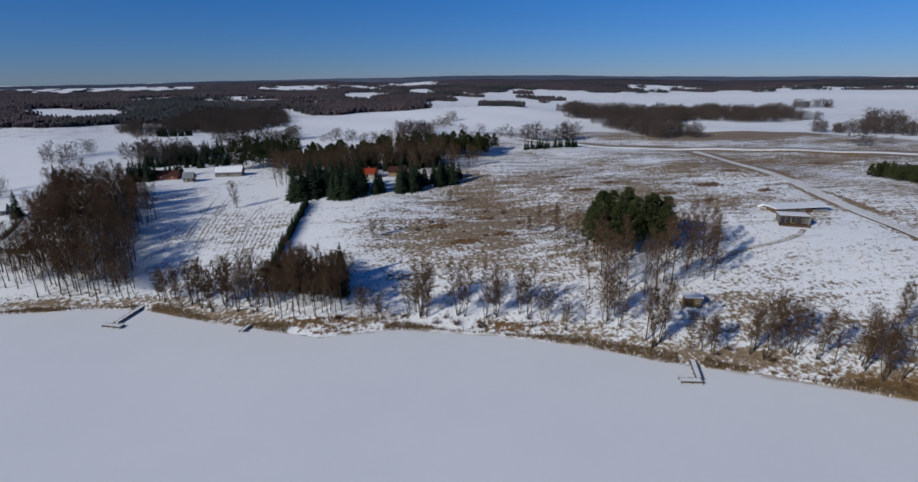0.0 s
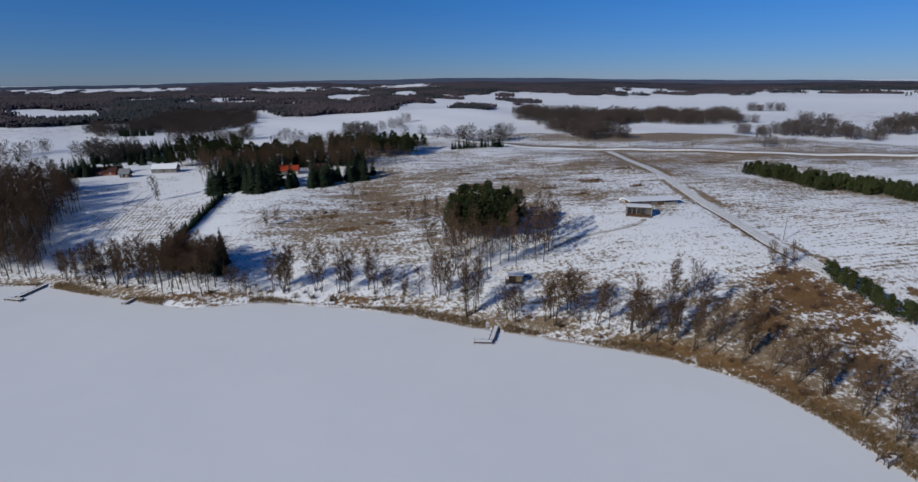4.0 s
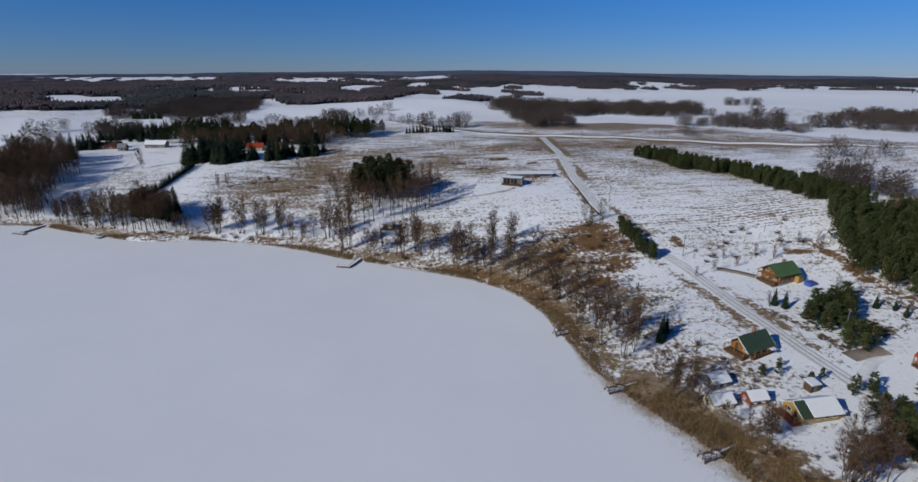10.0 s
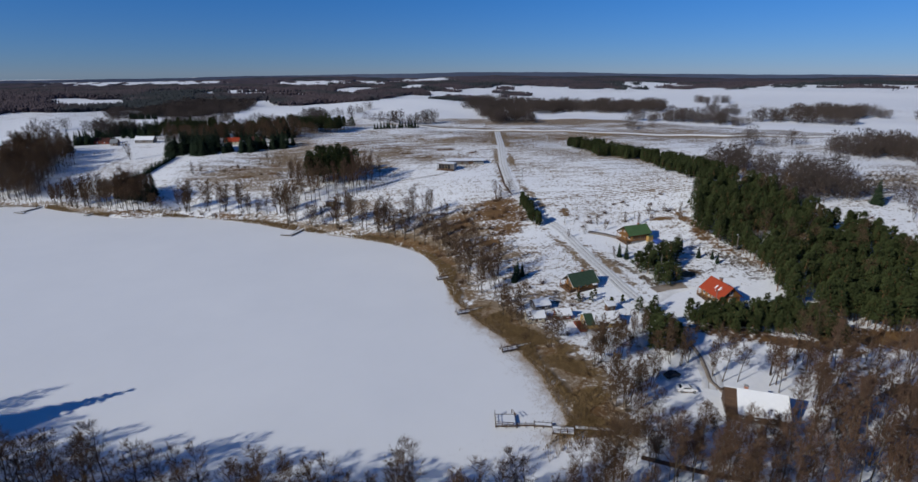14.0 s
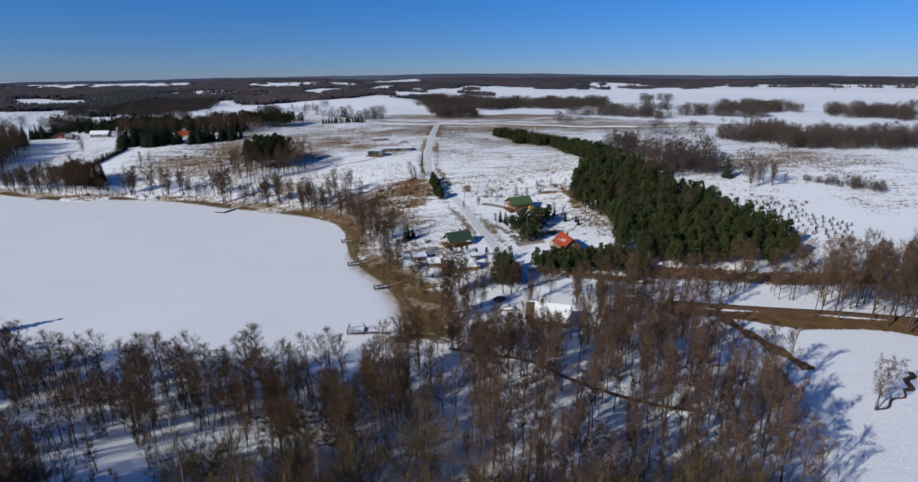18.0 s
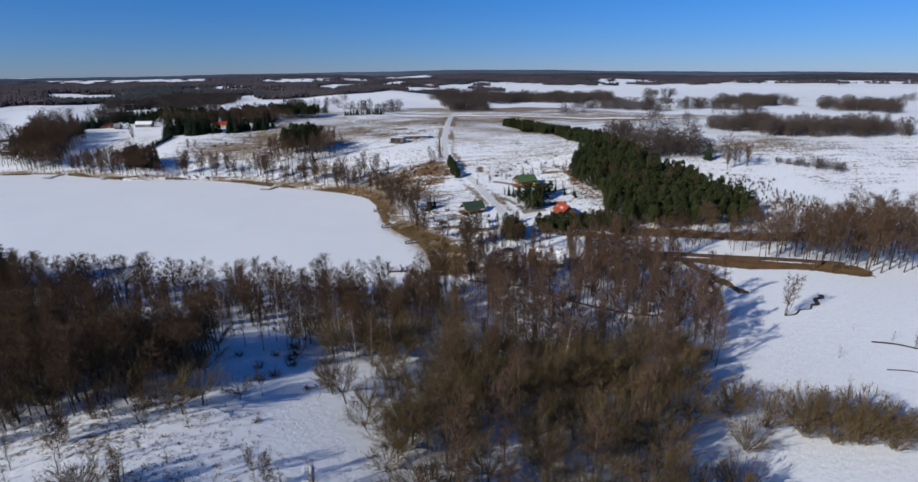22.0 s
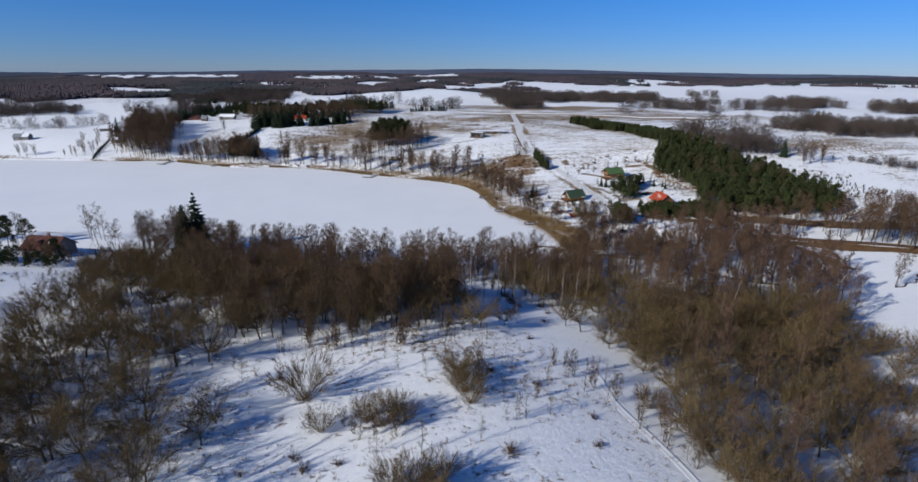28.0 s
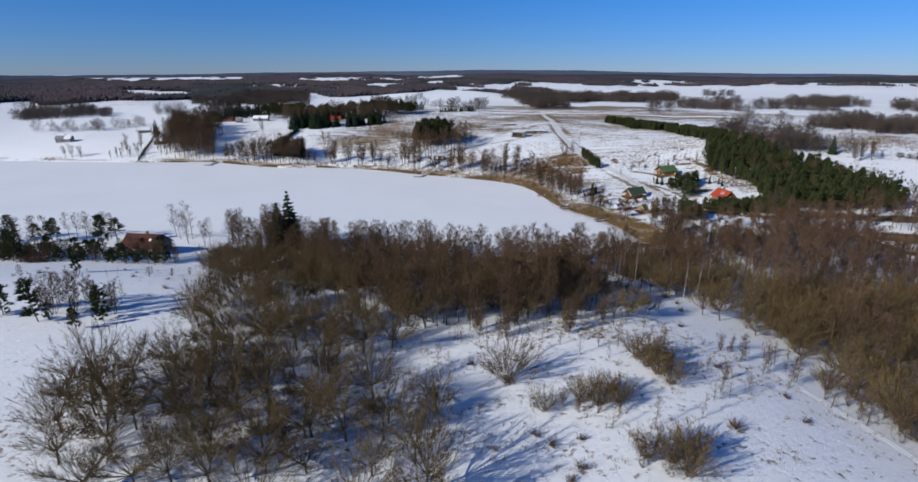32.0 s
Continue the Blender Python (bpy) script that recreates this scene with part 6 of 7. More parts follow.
# field tracks: brown strips painted for the shade in the wheel grooves
for line in ([(-103, 253), (-101, 227), (-97, 200)], [(-101, 253), (-99, 227), (-95, 200)], [(-83, 240), (-84, 221), (-79, 192)], [(-81, 240), (-82, 221), (-77, 192)], [(-108, 253), (-105, 220), (-103, 206)]):
    lane("wheel_track", line, [(-0.22, -0.05), (-0.1, 0.05), (0.1, 0.05), (0.22, -0.05)], M_DIRT_AND_SHADE, "thin wheel track across the ploughed field, groove shade put in brown", "track")
lane("verge_ditch", [(153.2, 192), (153.6, 172), (154.2, 150), (157, 134)], [(-0.6, -0.1), (-0.35, 0.07), (0.35, 0.07), (0.6, -0.1)], M_DARKWOOD, "dark ditch beside the snowy lane", "ditch")
lane("house_path", [(184, 92), (190, 89), (194, 86)], [(-1.4, -0.3), (-1.2, 0.12), (1.2, 0.12), (1.4, -0.3)], M_DIRT_AND_SHADE, "bare path to the log house", "path")
lane("ditch", [(166, -31), (175, -35), (185, -39), (192, -47), (199, -53), (208, -58), (216, -60)], [(-0.8, -0.2), (-0.55, 0.08), (0, 0.05), (0.55, 0.08), (0.8, -0.2)], M_DARKWOOD, "dark winding stream bed in the alder wood", "stream")
for line, wide in (([(250, -61.5), (253, -61), (256, -58.4), (259, -58), (261, -55.5)], 0.22), ([(261, -55.5), (263, -55.2), (264.5, -52), (267, -51), (268, -49)], 0.6),
                   ([(262, -76), (267, -77.5), (272, -81), (279, -82)], 0.35), ([(256, -88), (261, -89), (264, -92)], 0.18)):
    lane("field_ditch", line, [(-wide - 0.2, -0.2), (-wide, 0.05), (0, 0.02), (wide, 0.05), (wide + 0.2, -0.2)], M_DARKWOOD, "thin dark ditch in the white field", "ditch", 0.7)
lane("bank", [(229, -10.5), (250, -15.5), (273, -20.5), (292, -25.5)], [(-1.4, -0.3), (-0.6, 0.7), (0.6, 0.7), (1.6, -0.2)], M_DARKWOOD, "dark bank along the brown strip", "bank")
lane("trail", [(140, -126), (141, -130), (142, -138), (146, -147), (149, -156), (150, -170)], [(-0.9, -0.1), (-0.6, 0.05), (-0.3, 0.02), (0.3, 0.02), (0.55, 0.12), (0.9, -0.1)], M_SNOW, "trodden snow trail across the hill", "trail")


# ---- pieces of buildings ----
def part(name, bm, mat, parent, label=""):
    me = bpy.data.meshes.new(name)
    bmesh.ops.recalc_face_normals(bm, faces=bm.faces)
    bm.to_mesh(me)
    bm.free()
    me.materials.append(mat)
    ob = new(name, me)
    ob.parent = parent
    return tagged(ob, label)


def box(x0, x1, y0, y1, z0, z1, bevel=0.0):
    bm = bmesh.new()
    bmesh.ops.create_cube(bm, size=1.0, matrix=Matrix.LocRotScale(((x0 + x1) / 2, (y0 + y1) / 2, (z0 + z1) / 2), None, (abs(x1 - x0), abs(y1 - y0), abs(z1 - z0))))
    if bevel:
        bmesh.ops.bevel(bm, geom=bm.edges[:], offset=bevel, segments=1, affect="EDGES")
    return bm


def solid(outline, axis, low, high):
    """An outline in the plane across an axis (x or y), pushed from low to high along it."""
    bm = bmesh.new()
    place = (lambda a, b, c: (c, a, b)) if axis == "x" else (lambda a, b, c: (a, c, b))
    rings = [[bm.verts.new(place(a, b, c)) for a, b in outline] for c in (low, high)]
    bm.faces.new(rings[0])
    bm.faces.new(rings[1][::-1])
    for k in range(len(outline)):
        j = (k + 1) % len(outline)
        bm.faces.new((rings[0][k], rings[0][j], rings[1][j], rings[1][k]))
    return bm


def pole(r, z0, z1, x=0, y=0, sides=8, top=None):
    bm = bmesh.new()
    bmesh.ops.create_cone(bm, cap_ends=True, segments=sides, radius1=r, radius2=top or r, depth=z1 - z0, matrix=Matrix.Translation((x, y, (z0 + z1) / 2)))
    return bm


def site(name, x, y, turn, label, category, group="", lift=0.0):
    top = new(name)
    top.empty_display_size = 0.5
    top.location, top.rotation_euler = (x, y, float(land(x, y)) + lift), (0, 0, radians(turn))
    return tagged(top, label, category, group)


def window(parent, x, y, z, w, h, face, bars=1, frame_mat=None):
    """A window on a wall that faces -y, +y, -x or +x: frame, pane, bars, sill."""
    flat = face in ("-y", "+y")
    sign = -1 if face[0] == "-" else 1
    def slab(a0, a1, z0, z1, near, out):
        lo, hi = sorted((near * sign, out * sign))
        return box(x + a0, x + a1, y + lo, y + hi, z + z0, z + z1) if flat else box(x + lo, x + hi, y + a0, y + a1, z + z0, z + z1)
    bm = slab(-w / 2, w / 2, 0, 0.09, -0.02, 0.06)
    for piece in ((-w / 2, w / 2, h - 0.09, h), (-w / 2, -w / 2 + 0.09, 0.09, h - 0.09), (w / 2 - 0.09, w / 2, 0.09, h - 0.09)):
        other = slab(*piece, -0.02, 0.06)
        me = bpy.data.meshes.new("piece")
        other.to_mesh(me)
        bm.from_mesh(me)
        other.free()
        bpy.data.meshes.remove(me)
    win = part("window", bm, frame_mat or M_WHITE, parent)
    part("pane", slab(-w / 2 + 0.09, w / 2 - 0.09, 0.09, h - 0.09, -0.01, 0.02), M_GLASS, win)
    for k in range(bars):
        c = -w / 2 + w * (k + 1) / (bars + 1)
        part("bar", slab(c - 0.03, c + 0.03, 0.09, h - 0.09, 0.021, 0.045), frame_mat or M_WHITE, win)
    part("sill", slab(-w / 2 - 0.08, w / 2 + 0.08, -0.06, -0.002, -0.02, 0.14), frame_mat or M_WHITE, win)
    return win


def house(name, x, y, turn, length, width, wall_h, rise, wall_mat, roof_mat, label, over=0.6, over_left=None, chimney=None, snow=0.0, base=0.4, gable_mat=None, lift=0.0, scale=1.0):
    """A gabled house, its ridge along x. Returns it, with parts that stand round it added by the caller."""
    top = site(name, x, y, turn, label, "house", lift=lift)
    top.scale = (scale, scale, scale)
    l, w = length / 2, width / 2
    part("plinth", box(-l - 0.05, l + 0.05, -w - 0.05, w + 0.05, -1.6, base), M_STONE, top, "grey stone plinth")
    bm = solid([(-w, base), (w, base), (w, wall_h), (0, wall_h + rise - 0.1), (-w, wall_h)], "x", -l, l)
    part("wall", bm, wall_mat, top)
    ol = over if over_left is None else over_left
    slope = rise / w
    for side in (-1, 1):
        e = w + over
        outline = [(0, wall_h + rise + 0.12), (side * e, wall_h - slope * over + 0.12), (side * e, wall_h - slope * over - 0.02), (0, wall_h + rise - 0.02)]
        roof = part("roof", solid(outline, "x", -l - ol, l + over), roof_mat, top)
        n = 7
        for k in range(n):
            c = -l - ol + (length + ol + over) * (k + 0.5) / n
            rib = [(0, wall_h + rise + 0.15), (side * e, wall_h - slope * over + 0.15), (side * e, wall_h - slope * over + 0.121), (0, wall_h + rise + 0.121)]
            part("rib", solid(rib, "x", c - 0.04, c + 0.04), roof_mat, roof)
        for c in (-l - ol - 0.03, l + over - 0.02):
            edge = [(0, wall_h + rise + 0.16), (side * (e + 0.02), wall_h - slope * over + 0.16), (side * (e + 0.02), wall_h - slope * over - 0.08), (0, wall_h + rise - 0.08)]
            part("bargeboard", solid(edge, "x", c, c + 0.05), M_WHITE if roof_mat in (M_GREEN_ROOF,) else M_DARKWOOD, roof)
        if snow:
            s0, s1 = -l - ol + 0.15 + (length * (1 - snow) if snow < 1 else 0), l + over - 0.12
            blanket = [(0, wall_h + rise + 0.30), (side * (e - 0.1), wall_h - slope * (over - 0.1) + 0.30), (side * e, wall_h - slope * over + 0.14), (0, wall_h + rise + 0.13)]
            part("snow_blanket", solid(blanket, "x", s0, s1), M_SNOW, roof, "thick snow lying on the roof")
    part("ridge_cap", box(-l - ol, l + over, -0.12, 0.12, wall_h + rise + 0.10, wall_h + rise + 0.20 + (0.1 if snow else 0), 0.03), roof_mat if not snow else M_SNOW, top)
    if chimney is not None:
        c = part("chimney", box(chimney - 0.4, chimney + 0.4, 0.1, 0.9, wall_h, wall_h + rise + 0.9, 0.03), M_BRICK, top, "brick chimney")
        part("cap", box(chimney - 0.48, chimney + 0.48, 0.02, 0.98, wall_h + rise + 0.9, wall_h + rise + 1.02), M_STONE, c)
    return top


def porch(top, x0, x1, y0, y1, floor_z, posts, rail=True, mat=None):
    """A wooden deck with posts and a rail."""
    mat = mat or M_DARKWOOD
    deck = part("deck", box(x0, x1, y0, y1, floor_z - 0.16, floor_z), mat, top)
    part("skirt", box(x0 + 0.1, x1 - 0.1, y0 + 0.1, y1 - 0.1, -1.5, floor_z - 0.161), mat, deck)
    for x, y, h in posts:
        part("post", box(x - 0.08, x + 0.08, y - 0.08, y + 0.08, floor_z, floor_z + h), M_LOG, top)
    if rail:
        for z in (0.45, 0.95):
            part("rail", box(x0, x1, y0, y0 + 0.07, floor_z + z, floor_z + z + 0.08), M_LOG, top)
            part("rail", box(x0, x0 + 0.07, y0 + 0.071, y1, floor_z + z, floor_z + z + 0.08), M_LOG, top)


def door(top, x, y, z, face, mat=None):
    sign = -1 if face[0] == "-" else 1
    lo, hi = sorted((-0.02 * sign, 0.05 * sign))
    d = part("door", box(x - 0.5, x + 0.5, y + lo, y + hi, z, z + 2.05, 0.01) if face[1] == "y" else box(x + lo, x + hi, y - 0.5, y + 0.5, z, z + 2.05, 0.01), mat or M_DARKWOOD, top)
    lo, hi = sorted((0.055 * sign, 0.10 * sign))
    part("handle", box(x + 0.36, x + 0.42, y + lo, y + hi, z + 1.0, z + 1.06) if face[1] == "y" else box(x + lo, x + hi, y + 0.36, y + 0.42, z + 1.0, z + 1.06), M_STEEL, d)


# ---- the houses ----
green = house("green_roofed_cottage", 171.2, 45.8, 24.5, 9.0, 6.6, 2.6, 2.9, M_LOG, M_GREEN_ROOF, "log cottage with a dark green metal roof by the lane", 0.9, 2.2, 0.8, scale=0.86)
porch(green, -7.6, -4.55, -3.3, 3.3, 0.45, [(-7.3, -3.1, 2.3), (-7.3, 3.1, 2.3), (-7.3, 0, 3.6), (-5.9, -3.1, 2.3)])
porch(green, -4.45, 4.5, -4.6, -3.35, 0.45, [(-4.2, -4.4, 1.9), (-1.4, -4.4, 1.9), (1.4, -4.4, 1.9), (4.2, -4.4, 1.9)])
for x in (-2.8, 0.2, 2.9):
    window(green, x, -3.3, 1.0, 1.2, 1.2, "-y")
window(green, -4.5, -1.5, 1.0, 1.1, 1.2, "-x")
window(green, -4.5, 0.0, 3.2, 1.1, 1.1, "-x")
window(green, 4.5, 0.6, 1.0, 1.1, 1.2, "+x")
door(green, -4.5, 1.4, 0.45, "-x")
part("awning", box(1.6, 3.6, -5.6, -4.4, 2.0, 2.12, 0.02), M_SNOW, green, "small snow-covered awning")

log = house("log_house", 200.6, 84.0, 21.5, 9.6, 7.6, 3.9, 2.7, M_LOG, M_LIGHT_GREEN, "two-storey golden log house with a light green roof", 0.8, 2.4, 1.5, scale=0.86)
porch(log, -7.6, -4.85, -3.8, 3.8, 0.5, [(-7.3, -3.6, 3.2), (-7.3, 3.6, 3.2), (-7.3, 0, 5.6), (-7.3, -1.8, 4.2), (-7.3, 1.8, 4.2)])
part("balcony", box(-7.4, -4.85, -3.5, 3.5, 2.9, 3.06), M_LOG, log, "timber balcony under the gable")
for z in (3.4, 3.9):
    part("rail", box(-7.4, -7.3, -3.5, 3.5, z, z + 0.08), M_LOG, log)
for x in (-3.2, -0.8, 1.6, 3.6):
    window(log, x, -3.8, 1.1, 1.1, 1.3, "-y")
for y in (-1.7, 1.7):
    window(log, -4.8, y, 1.1, 1.3, 1.4, "-x")
    window(log, -4.8, y, 3.5, 1.0, 1.2, "-x")
door(log, -4.8, 0.0, 0.5, "-x")
for k in range(8):
    part("log", solid([(math.cos(a) * 0.1 - 3.84, math.sin(a) * 0.16 + 0.62 + 0.42 * k) for a in np.arange(6) * math.pi / 3], "x", -4.9, 4.9), M_LOG, log)
part("annex", box(3.0, 5.6, -5.4, -3.85, -0.8, 2.4), M_YELLOW, log)
part("annex_roof", box(2.8, 5.8, -5.6, -3.86, 2.4, 2.55), M_LIGHT_GREEN, log)

red = house("red_roofed_house", 210.4, 33.2, -78.0, 9.4, 6.8, 2.7, 3.0, M_LOG, M_RED_ROOF, "timber house with a bright orange-red roof", 0.6, None, -1.2, scale=0.95)
for x in (-0.3, 1.4):
    part("skylight", solid([(-1.3, 4.66), (-2.3, 3.80), (-2.3, 3.90), (-1.3, 4.78)], "x", x, x + 0.5), M_WHITE, red, "pale roof window")
for x in (-3.2, -1.0, 1.2, 3.2):
    window(red, x, -3.4, 1.0, 1.1, 1.2, "-y")
for z, w in ((1.0, 1.2), (3.1, 1.0)):
    window(red, 4.7, 0, z, w, 1.2, "+x")
    window(red, -4.7, 0, z, w, 1.2, "-x")
porch(red, -4.7, 0.5, -5.0, -3.45, 0.4, [(-4.5, -4.8, 2.0), (-2.0, -4.8, 2.0), (0.3, -4.8, 2.0)])

ochre = house("ochre_house", 171.0, 21.2, 9.5, 11.0, 6.6, 2.5, 2.1, M_YELLOW, M_GREEN_ROOF, "ochre timber house, its green roof half under snow", 0.7, None, None, 0.72, scale=0.82)
for x in (-1.0, 1.5, 4.0):
    window(ochre, x, -3.3, 0.9, 1.2, 1.2, "-y", 1, M_CREAM)
porch(ochre, -8.0, -5.6, -3.4, 3.4, 0.3, [(-7.8, -3.2, 2.2), (-7.8, 0, 3.4), (-7.8, 3.2, 2.2)], mat=M_REDWOOD)
window(ochre, -5.5, 1.2, 0.9, 1.2, 1.2, "-x")
door(ochre, -5.5, -1.0, 0.3, "-x")
part("side_wing", box(5.55, 7.2, -2.9, 2.4, -0.8, 2.1), M_YELLOW, ochre)
part("side_roof", box(5.7, 7.5, -3.2, 2.6, 2.1, 2.35, 0.03), M_SNOW, ochre)

for nm, x, y, turn, l, w, wm, text in (("cream_cabin", 153.4, 25.4, 10.0, 6.4, 4.6, M_CREAM, "small cream cabin with a snow-covered roof at the shore"),
                                        ("grey_cabin", 156.0, 32.6, 18.0, 6.0, 5.0, M_GREYWOOD, "small grey cabin under a snowy roof beside bare trees"),
                                        ("low_shed", 161.5, 26.0, 10.0, 5.4, 4.0, M_REDWOOD, "low dark red shed under snow between the cabins")):
    cabin = house(nm, x, y, turn, l, w, 2.2, 1.5, wm, M_GREY_ROOF, text, 0.5, None, None, 1.0, scale=0.78)
    window(cabin, -1.2, -w / 2, 0.9, 1.0, 1.0, "-y")
    window(cabin, 1.4, -w / 2, 0.9, 1.0, 1.0, "-y")
    window(cabin, -l / 2, 0.5, 0.9, 0.9, 1.0, "-x")
    door(cabin, 0.1, -w / 2, 0.4, "-y")

big = house("brown_house", 193.4, -18.4, -17.0, 12.6, 8.6, 2.7, 3.4, M_DARKWOOD, M_DARKWOOD, "dark brown house with a snowy roof among bare trees", 0.7, None, -2.2, 0.8, scale=0.86)
for x in (-3.2, 0, 3.2):
    window(big, x, -4.3, 1.0, 1.3, 1.2, "-y")
window(big, 6.3, 0.8, 1.0, 1.2, 1.2, "+x")
door(big, 6.3, -1.6, 0.4, "+x")

manor = house("manor_house", -32.0, -40.0, -6.0, 13.0, 9.0, 3.6, 3.4, M_GREYWOOD, M_OLD_RED, "large house with a weathered red roof behind a pine hedge", 0.6, None, 0.5)
for x in (-5.2, -2.5, 0.5, 3.2, 5.4):
    window(manor, x, -4.5, 1.2, 1.2, 1.5, "-y")
part("dormer", solid([(-1.0, 5.0), (1.0, 5.0), (0, 6.3)], "y", -3.8, -1.4), M_OLD_RED, manor)
part("roof_hatch", solid([(-2.2, 6.05), (-3.0, 5.42), (-3.0, 5.54), (-2.2, 6.17)], "x", 3.2, 4.2), M_WHITE, manor)

# the flat-roofed modern house and its long earth-covered wing
modern = site("modern_house", 124.0, 183.5, -18.0, "flat-roofed modern house with a glazed timber front", "house", lift=0.0)
part("wall", box(-4.6, 4.6, -1.8, 2.6, -1.2, 3.0), M_GREYWOOD, modern)
part("roof", box(-5.2, 5.0, -2.9, 2.9, 3.0, 3.32, 0.03), M_GREYWOOD, modern, "thin flat roof with a wide eave")
part("snow_blanket", box(-5.0, 4.8, -2.7, 2.7, 3.321, 3.5, 0.05), M_SNOW, modern)
part("terrace", box(-5.0, 4.8, -4.0, -1.81, -1.2, 0.15), M_DARKWOOD, modern)
for k in range(5):
    window(modern, -3.6 + 1.75 * k, -1.8, 0.3, 1.5, 2.4, "-y", 0, M_YELLOW if k == 2 else M_DARKWOOD)
part("panel", box(2.55, 4.3, -1.86, -1.805, 0.2, 2.8), M_GREYWOOD, modern, "grey timber panel")
for x in (-5.0, -2.5, 0.0, 2.5, 4.7):
    part("post", box(x - 0.06, x + 0.06, -2.8, -2.68, 0.15, 3.0), M_DARKWOOD, modern)
part("end_wall", box(4.605, 5.0, -2.8, 2.75, -1.2, 2.99), M_STONE, modern)
wing = site("sunken_garage", 133.0, 195.0, 4.0, "low garage under a snow-covered earth roof", "garage")
part("wall", box(-9, 6, -2.0, 4.0, -1.0, 2.2), M_DARKWOOD, wing)
part("roof", solid([(-2.8, 2.25), (5.0, 2.25), (9.0, 0.2), (9.0, -0.8), (4.4, 1.9), (-2.8, 1.95)], "x", -10, 13), M_SNOW, wing, "snow-covered earth roof")
for x in (-6.5, -2.5, 1.5):
    part("door", box(x - 1.4, x + 1.4, -2.06, -2.002, -0.6, 1.8), M_GREYWOOD, wing)
part("retaining_wall", box(6.05, 12, -2.4, -1.9, -1.4, 0.9), M_STONE, wing)

hut = site("sauna_hut", 66.8, 141.5, -12.0, "small flat-roofed wooden hut on the slope", "hut")
part("wall", box(-2.2, 2.2, -1.6, 1.6, -1.2, 2.3), M_DARKWOOD, hut)
part("front", box(0.0, 2.1, -1.66, -1.605, 0.1, 2.1), M_YELLOW, hut, "pale ochre front panel")
part("roof", box(-2.7, 2.6, -2.3, 2.0, 2.3, 2.48, 0.02), M_GREYWOOD, hut)
part("snow_blanket", box(-2.6, 2.5, -2.2, 1.9, 2.481, 2.62, 0.04), M_SNOW, hut)
door(hut, -1.1, -1.6, 0.1, "-y")
window(hut, 1.05, -1.66, 0.8, 0.9, 0.8, "-y")
porch(hut, -3.4, -2.25, -2.6, 1.6, 0.1, [(-3.3, -2.4, 2.2)], True, M_GREYWOOD)
part("deck", box(-2.2, 2.4, -2.6, -1.67, -0.06, 0.1), M_GREYWOOD, hut)

# the farm in the west
for nm, x, y, turn, l, w, wm, rm, text, sn in (
        ("red_barn", -149, 298, 5, 11, 6, M_REDWOOD, M_OLD_RED, "dark red wooden barn beside tall spruces", 0),
        ("blue_roofed_shed", -167, 300, 40, 5, 5, M_GREYWOOD, M_TARP, "small shed with a blue roof", 0),
        ("brown_shed", -135, 291, 5, 5, 4, M_DARKWOOD, M_GREY_ROOF, "small brown shed in the snow", 0),
        ("farm_house", -40, 283, 5, 10, 7, M_CREAM, M_RED_ROOF, "farmhouse with a red roof behind the spruces", 0),
        ("farm_annex", -24, 285, 0, 9, 6, M_YELLOW, M_OLD_RED, "farm annex with a red roof among spruces", 0),
        ("long_barn", -118, 303, 3, 14, 6, M_GREYWOOD, M_GREY_ROOF, "long grey barn under snow", 1.0),
        ("lake_shed", -163, 203, 10, 9, 5, M_DARKWOOD, M_GREY_ROOF, "low dark shed in the western wood", 1.0),
        ("far_house", -248, 212, 10, 11, 6, M_GREYWOOD, M_GREY_ROOF, "low grey house beside bare trees beyond the wood", 0.4),
        ("lane_barn", -199, 243, 20, 9, 5, M_GREYWOOD, M_GREY_ROOF, "small barn under snow at the head of the hedge", 1.0)):
    h = house(nm, x, y, turn, l, w, 2.6, 2.2, wm, rm, text, 0.5, None, 1.0 if "house" in nm else None, sn)
    window(h, -l / 4, -w / 2, 1.0, 1.0, 1.1, "-y")
    window(h, l / 4, -w / 2, 1.0, 1.0, 1.1, "-y")
    window(h, l / 2, 0, 1.0, 1.0, 1.1, "+x")
    door(h, 0, -w / 2, 0.4, "-y")


